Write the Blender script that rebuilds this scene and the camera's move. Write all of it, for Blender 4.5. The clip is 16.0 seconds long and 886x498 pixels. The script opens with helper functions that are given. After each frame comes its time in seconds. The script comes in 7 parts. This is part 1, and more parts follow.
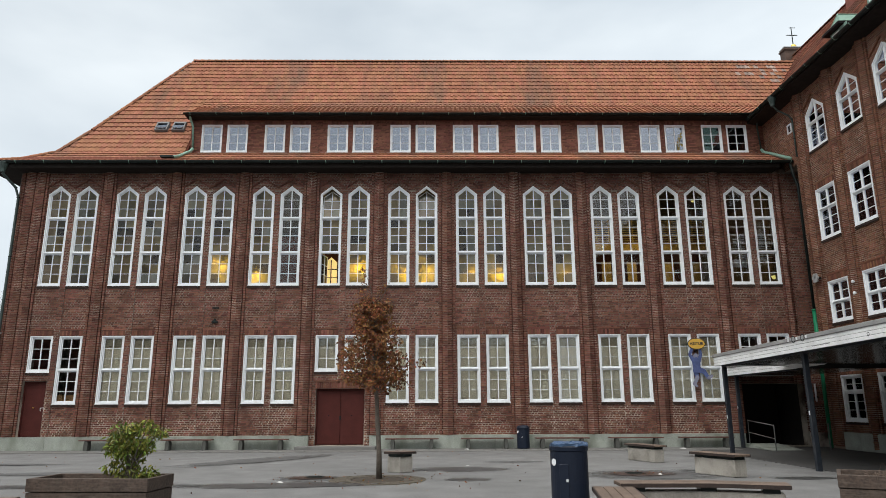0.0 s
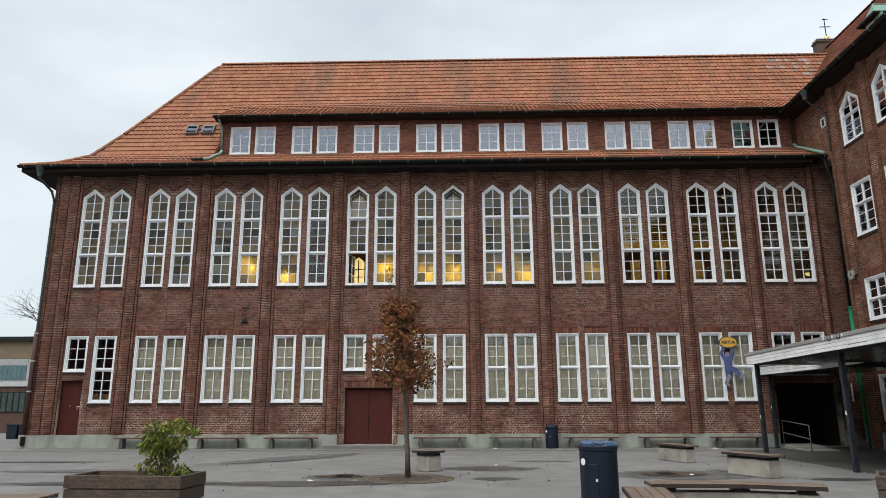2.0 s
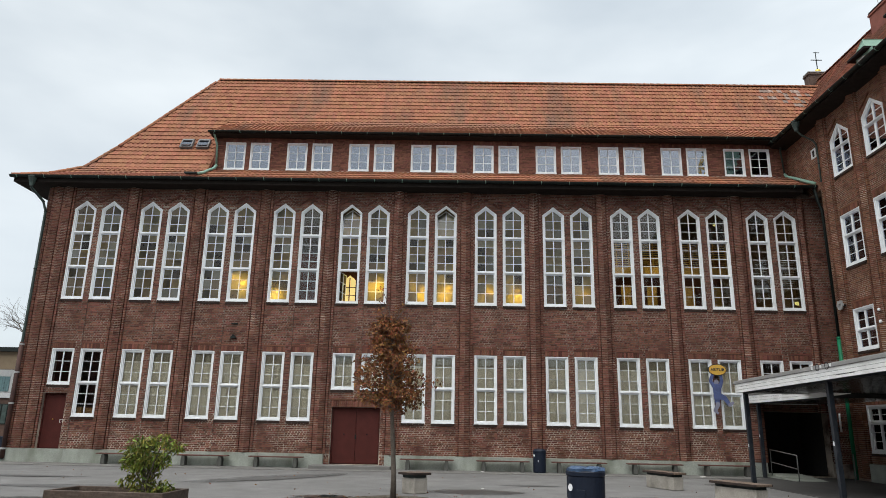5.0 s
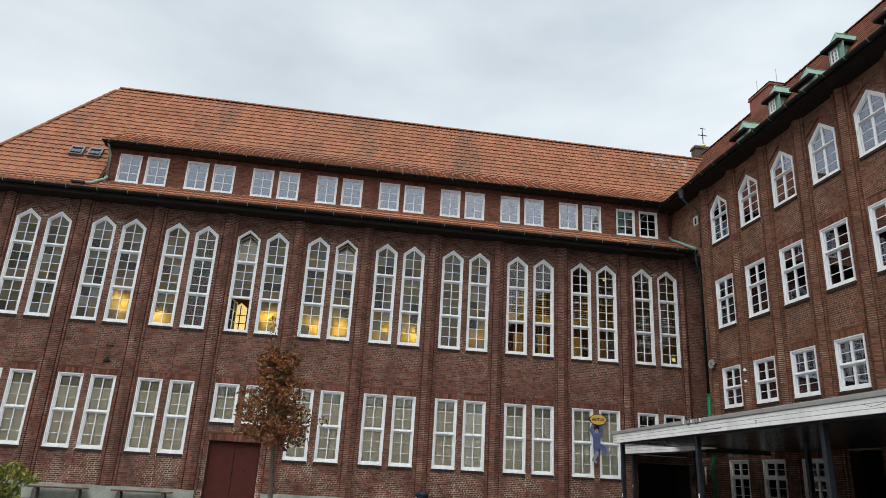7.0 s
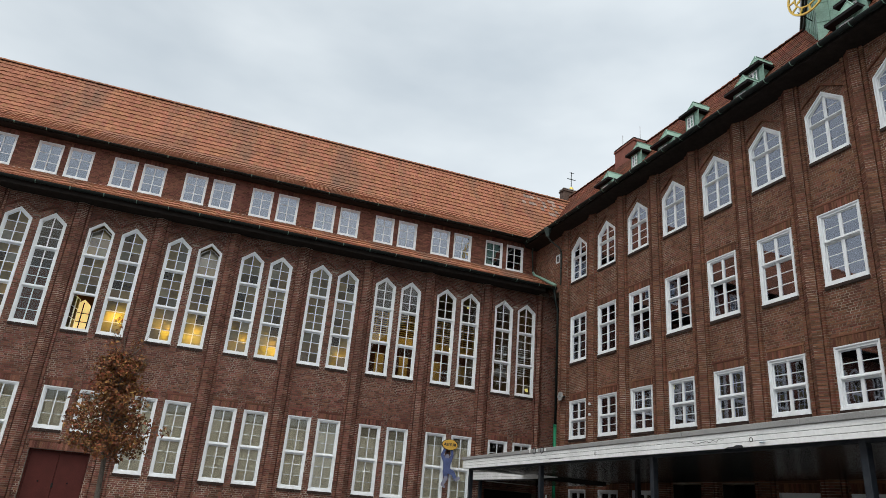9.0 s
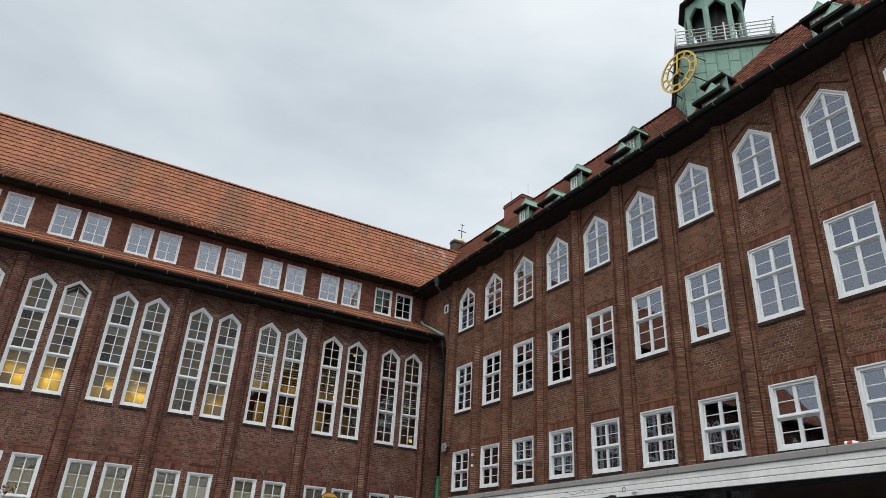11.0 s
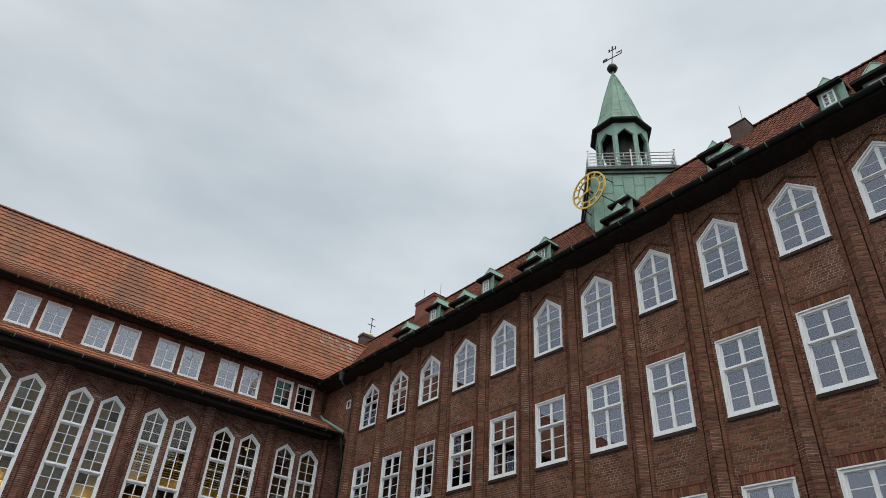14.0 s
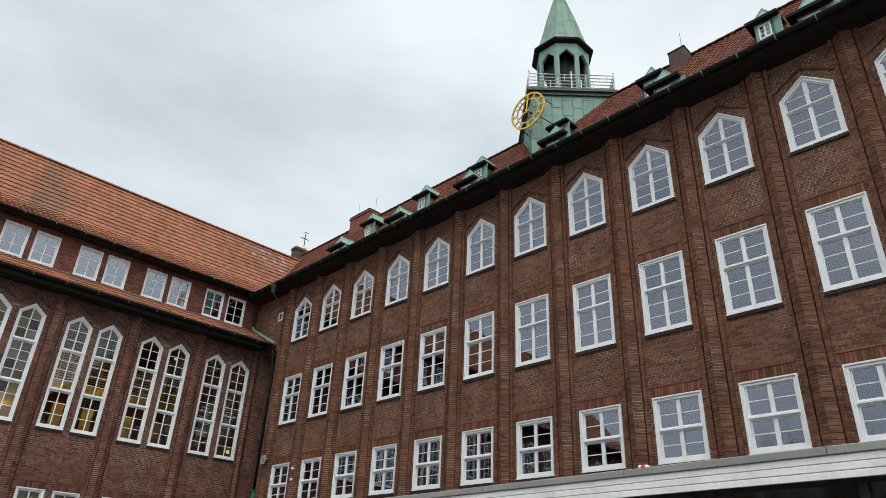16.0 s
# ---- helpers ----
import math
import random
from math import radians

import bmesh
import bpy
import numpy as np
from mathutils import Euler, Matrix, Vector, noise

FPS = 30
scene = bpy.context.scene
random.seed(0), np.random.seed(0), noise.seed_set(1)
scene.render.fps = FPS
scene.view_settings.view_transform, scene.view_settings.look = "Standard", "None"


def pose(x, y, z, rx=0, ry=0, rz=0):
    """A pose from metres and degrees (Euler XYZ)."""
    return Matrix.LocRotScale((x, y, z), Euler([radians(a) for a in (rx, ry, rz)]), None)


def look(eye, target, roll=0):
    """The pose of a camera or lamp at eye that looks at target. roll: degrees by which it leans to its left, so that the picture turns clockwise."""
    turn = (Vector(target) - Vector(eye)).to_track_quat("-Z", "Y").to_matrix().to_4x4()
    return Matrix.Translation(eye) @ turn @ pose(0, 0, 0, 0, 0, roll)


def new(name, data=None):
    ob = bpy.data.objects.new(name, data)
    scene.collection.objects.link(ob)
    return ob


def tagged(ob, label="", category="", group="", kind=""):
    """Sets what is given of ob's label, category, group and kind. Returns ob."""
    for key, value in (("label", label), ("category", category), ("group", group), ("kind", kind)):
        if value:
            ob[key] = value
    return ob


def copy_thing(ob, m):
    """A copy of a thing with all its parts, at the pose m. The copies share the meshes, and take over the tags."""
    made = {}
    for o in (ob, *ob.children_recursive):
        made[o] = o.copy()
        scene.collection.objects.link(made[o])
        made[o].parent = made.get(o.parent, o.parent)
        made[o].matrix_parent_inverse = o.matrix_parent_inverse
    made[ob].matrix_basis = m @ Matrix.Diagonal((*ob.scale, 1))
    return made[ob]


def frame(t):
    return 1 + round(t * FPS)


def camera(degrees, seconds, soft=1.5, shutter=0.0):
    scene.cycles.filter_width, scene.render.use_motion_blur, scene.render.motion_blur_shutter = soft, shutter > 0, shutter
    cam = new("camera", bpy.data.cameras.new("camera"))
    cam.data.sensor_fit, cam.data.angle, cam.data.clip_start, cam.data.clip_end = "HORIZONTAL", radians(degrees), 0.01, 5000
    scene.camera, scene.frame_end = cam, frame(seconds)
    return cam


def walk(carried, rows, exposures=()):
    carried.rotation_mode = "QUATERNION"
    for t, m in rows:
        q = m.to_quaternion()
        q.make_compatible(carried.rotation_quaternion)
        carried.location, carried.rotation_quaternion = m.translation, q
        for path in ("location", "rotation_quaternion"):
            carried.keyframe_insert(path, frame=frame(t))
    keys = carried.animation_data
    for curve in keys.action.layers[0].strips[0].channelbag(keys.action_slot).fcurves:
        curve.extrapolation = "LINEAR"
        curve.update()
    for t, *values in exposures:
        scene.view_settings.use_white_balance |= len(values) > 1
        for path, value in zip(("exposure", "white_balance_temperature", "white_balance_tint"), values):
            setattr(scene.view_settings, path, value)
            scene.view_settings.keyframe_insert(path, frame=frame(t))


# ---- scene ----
cam = camera(66.55, 16.0, soft=0.3)
EYE = (0.0, 0.0, 1.571)
# seconds, tilt from straight down, roll, yaw: the camera turns where it stands
TURNS = [
    (0.0, 103.18, 0.27, -0.69), (0.5, 103.14, 0.00, -0.54), (1.0, 103.04, 0.29, -0.05), (1.5, 103.03, 0.23, 0.83), (2.0, 103.12, 0.18, 1.62),
    (2.5, 103.28, -0.03, 1.91), (3.0, 103.66, -0.14, 1.94), (5.5, 105.61, -1.93, -0.66), (6.0, 106.75, -2.75, -3.44), (6.5, 107.80, -2.79, -6.09),
    (7.0, 108.40, -3.06, -8.82), (7.5, 108.92, -3.49, -11.25), (8.0, 109.57, -4.67, -14.16), (8.5, 110.32, -4.53, -17.36), (9.0, 110.91, -4.69, -21.00),
    (11.5, 117.41, -3.04, -32.15), (12.0, 119.31, -3.35, -33.83), (12.5, 120.78, -3.54, -35.16), (13.0, 122.62, -3.26, -36.25), (13.5, 123.74, -3.21, -37.12),
    (14.0, 124.24, -3.46, -39.19), (14.5, 124.39, -3.32, -41.97), (15.0, 122.87, -2.89, -43.46), (15.5, 120.23, -2.72, -44.43), (16.0, 117.48, -2.33, -44.88),
]
EXPOSURES = [(0.0, 0.45), (3.0, 0.45), (5.5, 0.42), (9.0, 0.32), (11.5, 0.21), (13.0, 0.12), (14.5, 0.05), (15.2, 0.11), (15.5, 0.17), (16.0, 0.3)]
walk(cam, [(t, pose(*EYE, rx, ry, rz)) for t, rx, ry, rz in TURNS], EXPOSURES)

# ---------- light ----------
world = bpy.data.worlds.new("overcast")
scene.world = world
world.use_nodes = True
wn = world.node_tree.nodes
wl = world.node_tree.links
bg = wn["Background"]
sky = wn.new("ShaderNodeTexSky")
sky.sky_type = "NISHITA"
sky.sun_disc = False
sky.sun_elevation = radians(32)
sky.sun_rotation = radians(150)
tc = wn.new("ShaderNodeTexCoord")
mp = wn.new("ShaderNodeMapping")
mp.inputs["Scale"].default_value = (1.0, 1.0, 2.6)
cl = wn.new("ShaderNodeTexNoise")
cl.inputs["Scale"].default_value = 1.7
cl.inputs["Detail"].default_value = 5
cl.inputs["Roughness"].default_value = 0.5
ramp = wn.new("ShaderNodeValToRGB")
ramp.color_ramp.elements[0].position = 0.34
ramp.color_ramp.elements[0].color = (4.75, 5.35, 5.85, 1)
ramp.color_ramp.elements[1].position = 0.66
ramp.color_ramp.elements[1].color = (7.4, 7.9, 8.15, 1)
mixc = wn.new("ShaderNodeMix")
mixc.data_type = "RGBA"
mixc.inputs[0].default_value = 0.9
wl.new(tc.outputs["Generated"], mp.inputs["Vector"])
wl.new(mp.outputs["Vector"], cl.inputs["Vector"])
wl.new(cl.outputs["Fac"], ramp.inputs["Fac"])
wl.new(sky.outputs["Color"], mixc.inputs[6])
sepx = wn.new("ShaderNodeSeparateXYZ")
thin = wn.new("ShaderNodeMapRange")                 # the cloud is thinner towards the east
thin.inputs["From Min"].default_value, thin.inputs["From Max"].default_value = -1.0, 1.0
thin.inputs["To Min"].default_value, thin.inputs["To Max"].default_value = 0.84, 1.14
veil = wn.new("ShaderNodeVectorMath")
veil.operation = "SCALE"
wl.new(tc.outputs["Generated"], sepx.inputs[0])
wl.new(sepx.outputs["X"], thin.inputs["Value"])
wl.new(ramp.outputs["Color"], veil.inputs[0])
wl.new(thin.outputs[0], veil.inputs["Scale"])
wl.new(veil.outputs[0], mixc.inputs[7])
wl.new(mixc.outputs[2], bg.inputs["Color"])
bg.inputs["Strength"].default_value = 0.1

sun_data = bpy.data.lights.new("sun", "SUN")
sun_data.energy = 2.9
sun_data.angle = radians(78)
sun_data.color = (1.0, 0.96, 0.9)
sun_ob = new("sun", sun_data)
sun_ob.matrix_world = look((-8.5, -10.5, 30), (0, 0, 0))

# ---------- plan ----------
D = 27.13      # front of the long facade (y)
W = 14.976      # front of the side wing (x)
XL = -17.33     # outer corner of the long facade
MA = Matrix.Translation((0, D, 0))                                  # local u, depth, z -> facade
MB = Matrix.Translation((W, 0, 0)) @ Matrix.Rotation(radians(-90), 4, "Z")
TALL0, PITCH, PAIR = -16.06, 2.827, 1.156     # first tall window, bay, second window of a pair
WB0, WPITCH = -25.108, 2.131                   # first window of the wing (u = -y), bay
NB, NW = 11, 15


# ---------- materials ----------
def material(name, colour, rough=0.7, metal=0.0, spread=0.12, scale=6.0, fine=40.0, bump=0.15, island=0.0, stain=None, stain_scale=0.6, stain_amount=0.5, spec=0.4, coords="Object", hue=None, streak=1.0):
    m = bpy.data.materials.new(name)
    m.use_nodes = True
    n, l = m.node_tree.nodes, m.node_tree.links
    b = n["Principled BSDF"]
    b.inputs["Roughness"].default_value = rough
    b.inputs["Metallic"].default_value = metal
    b.inputs["Specular IOR Level"].default_value = spec
    t = n.new("ShaderNodeTexCoord")
    big, small = n.new("ShaderNodeTexNoise"), n.new("ShaderNodeTexNoise")
    big.inputs["Scale"].default_value, big.inputs["Detail"].default_value = scale, 5
    small.inputs["Scale"].default_value, small.inputs["Detail"].default_value = fine, 3
    l.new(t.outputs[coords], big.inputs["Vector"])
    l.new(t.outputs[coords], small.inputs["Vector"])
    add = n.new("ShaderNodeMath")
    add.operation = "ADD"
    l.new(big.outputs["Fac"], add.inputs[0])
    l.new(small.outputs["Fac"], add.inputs[1])
    rng = n.new("ShaderNodeMapRange")
    rng.inputs["From Min"].default_value, rng.inputs["From Max"].default_value = 0.6, 1.4
    rng.inputs["To Min"].default_value, rng.inputs["To Max"].default_value = 1 - spread * 1.6, 1 + spread * 1.6
    l.new(add.outputs[0], rng.inputs["Value"])
    hsv = n.new("ShaderNodeHueSaturation")
    hsv.inputs["Color"].default_value = (*colour, 1)
    l.new(rng.outputs[0], hsv.inputs["Value"])
    last = hsv.outputs["Color"]
    if island:
        g = n.new("ShaderNodeNewGeometry")
        r = n.new("ShaderNodeMapRange")
        r.inputs["To Min"].default_value, r.inputs["To Max"].default_value = 1 - island, 1 + island
        l.new(g.outputs["Random Per Island"], r.inputs["Value"])
        h2 = n.new("ShaderNodeHueSaturation")
        l.new(last, h2.inputs["Color"])
        l.new(r.outputs[0], h2.inputs["Value"])
        if hue:
            w = n.new("ShaderNodeTexWhiteNoise")
            w.noise_dimensions = "1D"
            l.new(g.outputs["Random Per Island"], w.inputs["W"])
            r2 = n.new("ShaderNodeMapRange")
            r2.inputs["To Min"].default_value, r2.inputs["To Max"].default_value = 0.5 - hue, 0.5 + hue
            l.new(w.outputs["Value"], r2.inputs["Value"])
            l.new(r2.outputs[0], h2.inputs["Hue"])
        last = h2.outputs["Color"]
    if stain:
        s = n.new("ShaderNodeTexNoise")
        s.inputs["Scale"].default_value, s.inputs["Detail"].default_value = stain_scale, 6
        s.inputs["Roughness"].default_value = 0.62
        flow = n.new("ShaderNodeMapping")               # streak below 1 draws the stains out downwards
        flow.inputs["Scale"].default_value = (1.0, streak, streak)
        l.new(t.outputs[coords], flow.inputs["Vector"])
        l.new(flow.outputs["Vector"], s.inputs["Vector"])
        sr = n.new("ShaderNodeMapRange")
        sr.inputs["From Min"].default_value, sr.inputs["From Max"].default_value = 0.48, 0.7
        sr.inputs["To Max"].default_value = stain_amount
        l.new(s.outputs["Fac"], sr.inputs["Value"])
        mx = n.new("ShaderNodeMix")
        mx.data_type = "RGBA"
        l.new(sr.outputs[0], mx.inputs[0])
        l.new(last, mx.inputs[6])
        mx.inputs[7].default_value = (*stain, 1)
        last = mx.outputs[2]
    l.new(last, b.inputs["Base Color"])
    if bump:
        bp = n.new("ShaderNodeBump")
        bp.inputs["Strength"].default_value = bump
        bp.inputs["Distance"].default_value = 0.01
        l.new(add.outputs[0], bp.inputs["Height"])
        l.new(bp.outputs[0], b.inputs["Normal"])
    return m


def glass_material(name, ior=1.6, tint=(0.82, 0.86, 0.88), wave=0.25, sheen=(1.0, 1.0, 1.0)):
    m = bpy.data.materials.new(name)
    m.use_nodes = True
    n, l = m.node_tree.nodes, m.node_tree.links
    n.clear()
    out = n.new("ShaderNodeOutputMaterial")
    tr, gl, mx, fr = n.new("ShaderNodeBsdfTransparent"), n.new("ShaderNodeBsdfGlossy"), n.new("ShaderNodeMixShader"), n.new("ShaderNodeFresnel")
    tr.inputs["Color"].default_value = (*tint, 1)
    gl.inputs["Roughness"].default_value = 0.02
    gl.inputs["Color"].default_value = (*sheen, 1)
    fr.inputs["IOR"].default_value = ior
    t, ns, bp = n.new("ShaderNodeTexCoord"), n.new("ShaderNodeTexNoise"), n.new("ShaderNodeBump")
    ns.inputs["Scale"].default_value = 2.2
    l.new(t.outputs["Object"], ns.inputs["Vector"])
    l.new(ns.outputs["Fac"], bp.inputs["Height"])
    bp.inputs["Strength"].default_value, bp.inputs["Distance"].default_value = wave, 0.02
    l.new(bp.outputs[0], gl.inputs["Normal"])
    l.new(fr.outputs[0], mx.inputs[0])
    l.new(tr.outputs[0], mx.inputs[1])
    l.new(gl.outputs[0], mx.inputs[2])
    l.new(mx.outputs[0], out.inputs["Surface"])
    return m


def glow_material(name, colour, strength):
    m = bpy.data.materials.new(name)
    m.use_nodes = True
    b = m.node_tree.nodes["Principled BSDF"]
    b.inputs["Base Color"].default_value = (*colour, 1)
    b.inputs["Emission Color"].default_value = (*colour, 1)
    b.inputs["Emission Strength"].default_value = strength
    return m


MORTAR = material("mortar", (0.105, 0.08, 0.067), 0.9, spread=0.3, scale=2.0, stain=(0.48, 0.43, 0.36), stain_scale=0.9, stain_amount=1.0, spec=0.12)
MORTAR2 = material("wing_mortar", (0.2, 0.155, 0.12), 0.9, spread=0.3, scale=2.0, stain=(0.55, 0.5, 0.42), stain_scale=0.8, stain_amount=0.6, spec=0.12)


def repointed(m, top):
    """Pale fresh pointing low on the wall, old dark joints with few pale ones above."""
    n, l = m.node_tree.nodes, m.node_tree.links
    mx = [k for k in n if k.type == "MIX"][0]
    src = mx.inputs[0].links[0].from_socket
    src.node.inputs["From Min"].default_value, src.node.inputs["From Max"].default_value = 0.4, 0.64
    t, sep, r, mul = n.new("ShaderNodeTexCoord"), n.new("ShaderNodeSeparateXYZ"), n.new("ShaderNodeMapRange"), n.new("ShaderNodeMath")
    l.new(t.outputs["Object"], sep.inputs[0])
    l.new(sep.outputs["Z"], r.inputs["Value"])
    r.inputs["From Min"].default_value, r.inputs["From Max"].default_value = top, top + 1.0
    r.inputs["To Min"].default_value, r.inputs["To Max"].default_value = 1.5, 0.6
    mul.operation = "MULTIPLY"
    l.new(src, mul.inputs[0])
    l.new(r.outputs[0], mul.inputs[1])
    l.new(mul.outputs[0], mx.inputs[0])


repointed(MORTAR, 1.3)
MORTAR3 = material("pale_pilaster_mortar", (0.19, 0.155, 0.125), 0.9, spread=0.35, scale=2.0, stain=(0.7, 0.64, 0.54), stain_scale=1.3, stain_amount=0.85, spec=0.12)
MORTARPALE = material("pale_mortar_fillet", (0.42, 0.34, 0.29), 0.9, spread=0.25, scale=3, stain=(0.2, 0.15, 0.12), stain_scale=1.5, stain_amount=0.7)
SOOTBRICK = material("sooty_chimney_brick", (0.085, 0.055, 0.043), 0.85, spread=0.3, scale=3, fine=50, bump=0.3, stain=(0.03, 0.025, 0.024), stain_scale=1.5, stain_amount=0.6)
BRICK = material("dark_clinker_brick", (0.15, 0.065, 0.047), 0.75, spread=0.26, scale=1.0, fine=60, bump=0.3, island=0.44, hue=0.014, stain=(0.1, 0.048, 0.038), stain_scale=0.35, stain_amount=0.5, spec=0.12)
BRICK2 = material("brown_brick", (0.156, 0.069, 0.043), 0.75, spread=0.24, scale=1.0, fine=60, bump=0.3, island=0.38, hue=0.014, stain=(0.085, 0.045, 0.034), stain_scale=0.35, stain_amount=0.4, spec=0.12)
DARKSILL = material("dark_brick_sill", (0.034, 0.022, 0.018), 0.75, spread=0.25, island=0.2, bump=0.2, spec=0.2)
WHITE = material("white_window_paint", (0.76, 0.79, 0.81), 0.45, spread=0.05, scale=3, fine=25, bump=0.05, stain=(0.55, 0.55, 0.53), stain_scale=2.5, stain_amount=0.3)
TILE = material("orange_clay_tile", (0.276, 0.12, 0.071), 0.85, spread=0.14, scale=0.5, fine=30, bump=0.2, island=0.14, hue=0.009, stain=(0.14, 0.09, 0.068), stain_scale=0.75, stain_amount=0.8, streak=0.28, spec=0.12)
TILE2 = material("red_clay_tile", (0.118, 0.038, 0.021), 0.85, spread=0.22, scale=0.7, fine=30, bump=0.2, island=0.35, hue=0.012, stain=(0.07, 0.042, 0.032), stain_scale=0.45, stain_amount=0.55, spec=0.12)
SLATE = material("grey_lichen_tile", (0.25, 0.18, 0.15), 0.8, spread=0.25, island=0.35, bump=0.2)
COPPER = material("green_copper", (0.19, 0.325, 0.268), 0.65, spread=0.16, scale=1.5, fine=18, bump=0.06, stain=(0.1, 0.18, 0.15), stain_scale=1.1, stain_amount=0.55, streak=0.4)
SPIRECOPPER = material("streaked_spire_copper", (0.168, 0.285, 0.23), 0.7, spread=0.16, scale=1.5, fine=18, bump=0.06, stain=(0.115, 0.115, 0.065), stain_scale=1.3, stain_amount=0.6)
COPPERLIGHT = material("bright_verdigris", (0.2, 0.335, 0.27), 0.65, spread=0.14, scale=2, fine=20, bump=0.05, stain=(0.13, 0.235, 0.19), stain_scale=1.5, stain_amount=0.5)
COPPERSEAM = material("dark_copper_seam", (0.15, 0.262, 0.215), 0.65, spread=0.2)
COPPERDARK = material("dark_copper_pipe", (0.032, 0.05, 0.046), 0.55, spread=0.25, scale=4, stain=(0.08, 0.135, 0.11), stain_scale=2.0, stain_amount=0.4)
BLACK = material("tarred_gutter", (0.007, 0.0115, 0.0105), 0.5, spread=0.3, bump=0.08, spec=0.25)
SOFFIT = material("dark_stained_soffit", (0.023, 0.019, 0.017), 0.85, spread=0.25, bump=0.1, spec=0.1)
RUSTIRON = material("rusty_cast_iron", (0.05, 0.024, 0.02), 0.75, spread=0.3, scale=3, stain=(0.09, 0.04, 0.028), stain_scale=2, stain_amount=0.5)
LEAD = material("grey_lead", (0.34, 0.35, 0.35), 0.5, spread=0.12)
CONCRETE = material("plinth_concrete", (0.31, 0.335, 0.3), 0.85, spread=0.22, scale=2, fine=30, stain=(0.17, 0.19, 0.15), stain_scale=1.2, stain_amount=0.7, streak=0.5)
BLOCK = material("seat_block_concrete", (0.34, 0.32, 0.285), 0.85, spread=0.16, scale=3, fine=50, stain=(0.11, 0.1, 0.085), stain_scale=2.6, stain_amount=0.8, streak=0.45)
DOORRED = material("oxblood_door_paint", (0.068, 0.016, 0.013), 0.7, spread=0.15, scale=3, bump=0.05, spec=0.2)
STEEL = material("dark_blue_steel", (0.014, 0.019, 0.027), 0.5, metal=0.0, spread=0.15, bump=0.05, stain=(0.09, 0.09, 0.09), stain_scale=5, stain_amount=0.3)
BINBLUE = material("navy_bin_paint", (0.009, 0.014, 0.027), 0.45, spread=0.15, bump=0.05, spec=0.25)
BLUEBAG = material("blue_plastic_bag", (0.045, 0.085, 0.16), 0.3, spread=0.3, scale=14, bump=0.3)
WOOD = material("brown_planter_board", (0.062, 0.043, 0.033), 0.7, spread=0.4, scale=3, fine=30, stain=(0.14, 0.115, 0.095), stain_scale=6, stain_amount=0.5, bump=0.3, streak=6.0)
SEATWOOD = material("weathered_seat_slat", (0.125, 0.09, 0.068), 0.7, spread=0.3, scale=4, fine=40, stain=(0.07, 0.05, 0.04), stain_scale=3, stain_amount=0.5, bump=0.25)
GALV = material("galvanised_steel", (0.6, 0.61, 0.61), 0.5, metal=0.3, spread=0.1)
GOLD = material("gilded_metal", (0.75, 0.5, 0.12), 0.35, metal=0.7, spread=0.08)
GREENPIPE = material("green_drain_pipe", (0.0, 0.17, 0.075), 0.4, spread=0.1)
CREAM = material("cream_roller_blind", (0.88, 0.8, 0.6), 0.85, spread=0.08, scale=1.2, fine=8)
OLIVE = material("olive_blind_cloth", (0.42, 0.38, 0.27), 0.9, spread=0.12, scale=1.5, fine=8)
INNER = material("indoor_plaster", (0.085, 0.072, 0.058), 0.9, spread=0.15, scale=1.0)
# near-black colour stands for the missing light in rooms, passages and the vent
UNLITROOM = material("indoor_dark_wall", (0.028, 0.026, 0.025), 0.9, spread=0.2)
CURTAIN = material("grey_net_curtain", (0.22, 0.22, 0.215), 0.9, spread=0.12, scale=5)
BARK = material("tree_bark", (0.1, 0.085, 0.07), 0.9, spread=0.3, scale=8, fine=50, bump=0.4)
LEAFBROWN = material("withered_oak_leaf", (0.175, 0.069, 0.021), 0.7, spread=0.25, scale=1.5, island=0.65, hue=0.03)
LEAFGREEN = material("green_shrub_leaf", (0.15, 0.175, 0.022), 0.5, spread=0.2, scale=2, island=0.6, hue=0.055)
SOIL = material("planter_soil", (0.05, 0.04, 0.03), 0.95, spread=0.3, bump=0.5)
ASPHALT = material("worn_grey_asphalt", (0.15, 0.15, 0.149), 0.85, spread=0.2, scale=1.4, fine=60, bump=0.6, stain=(0.108, 0.108, 0.107), stain_scale=0.2, stain_amount=0.8, spec=0.3)
PAVING = material("paving_slab", (0.16, 0.157, 0.15), 0.85, spread=0.16, scale=2)


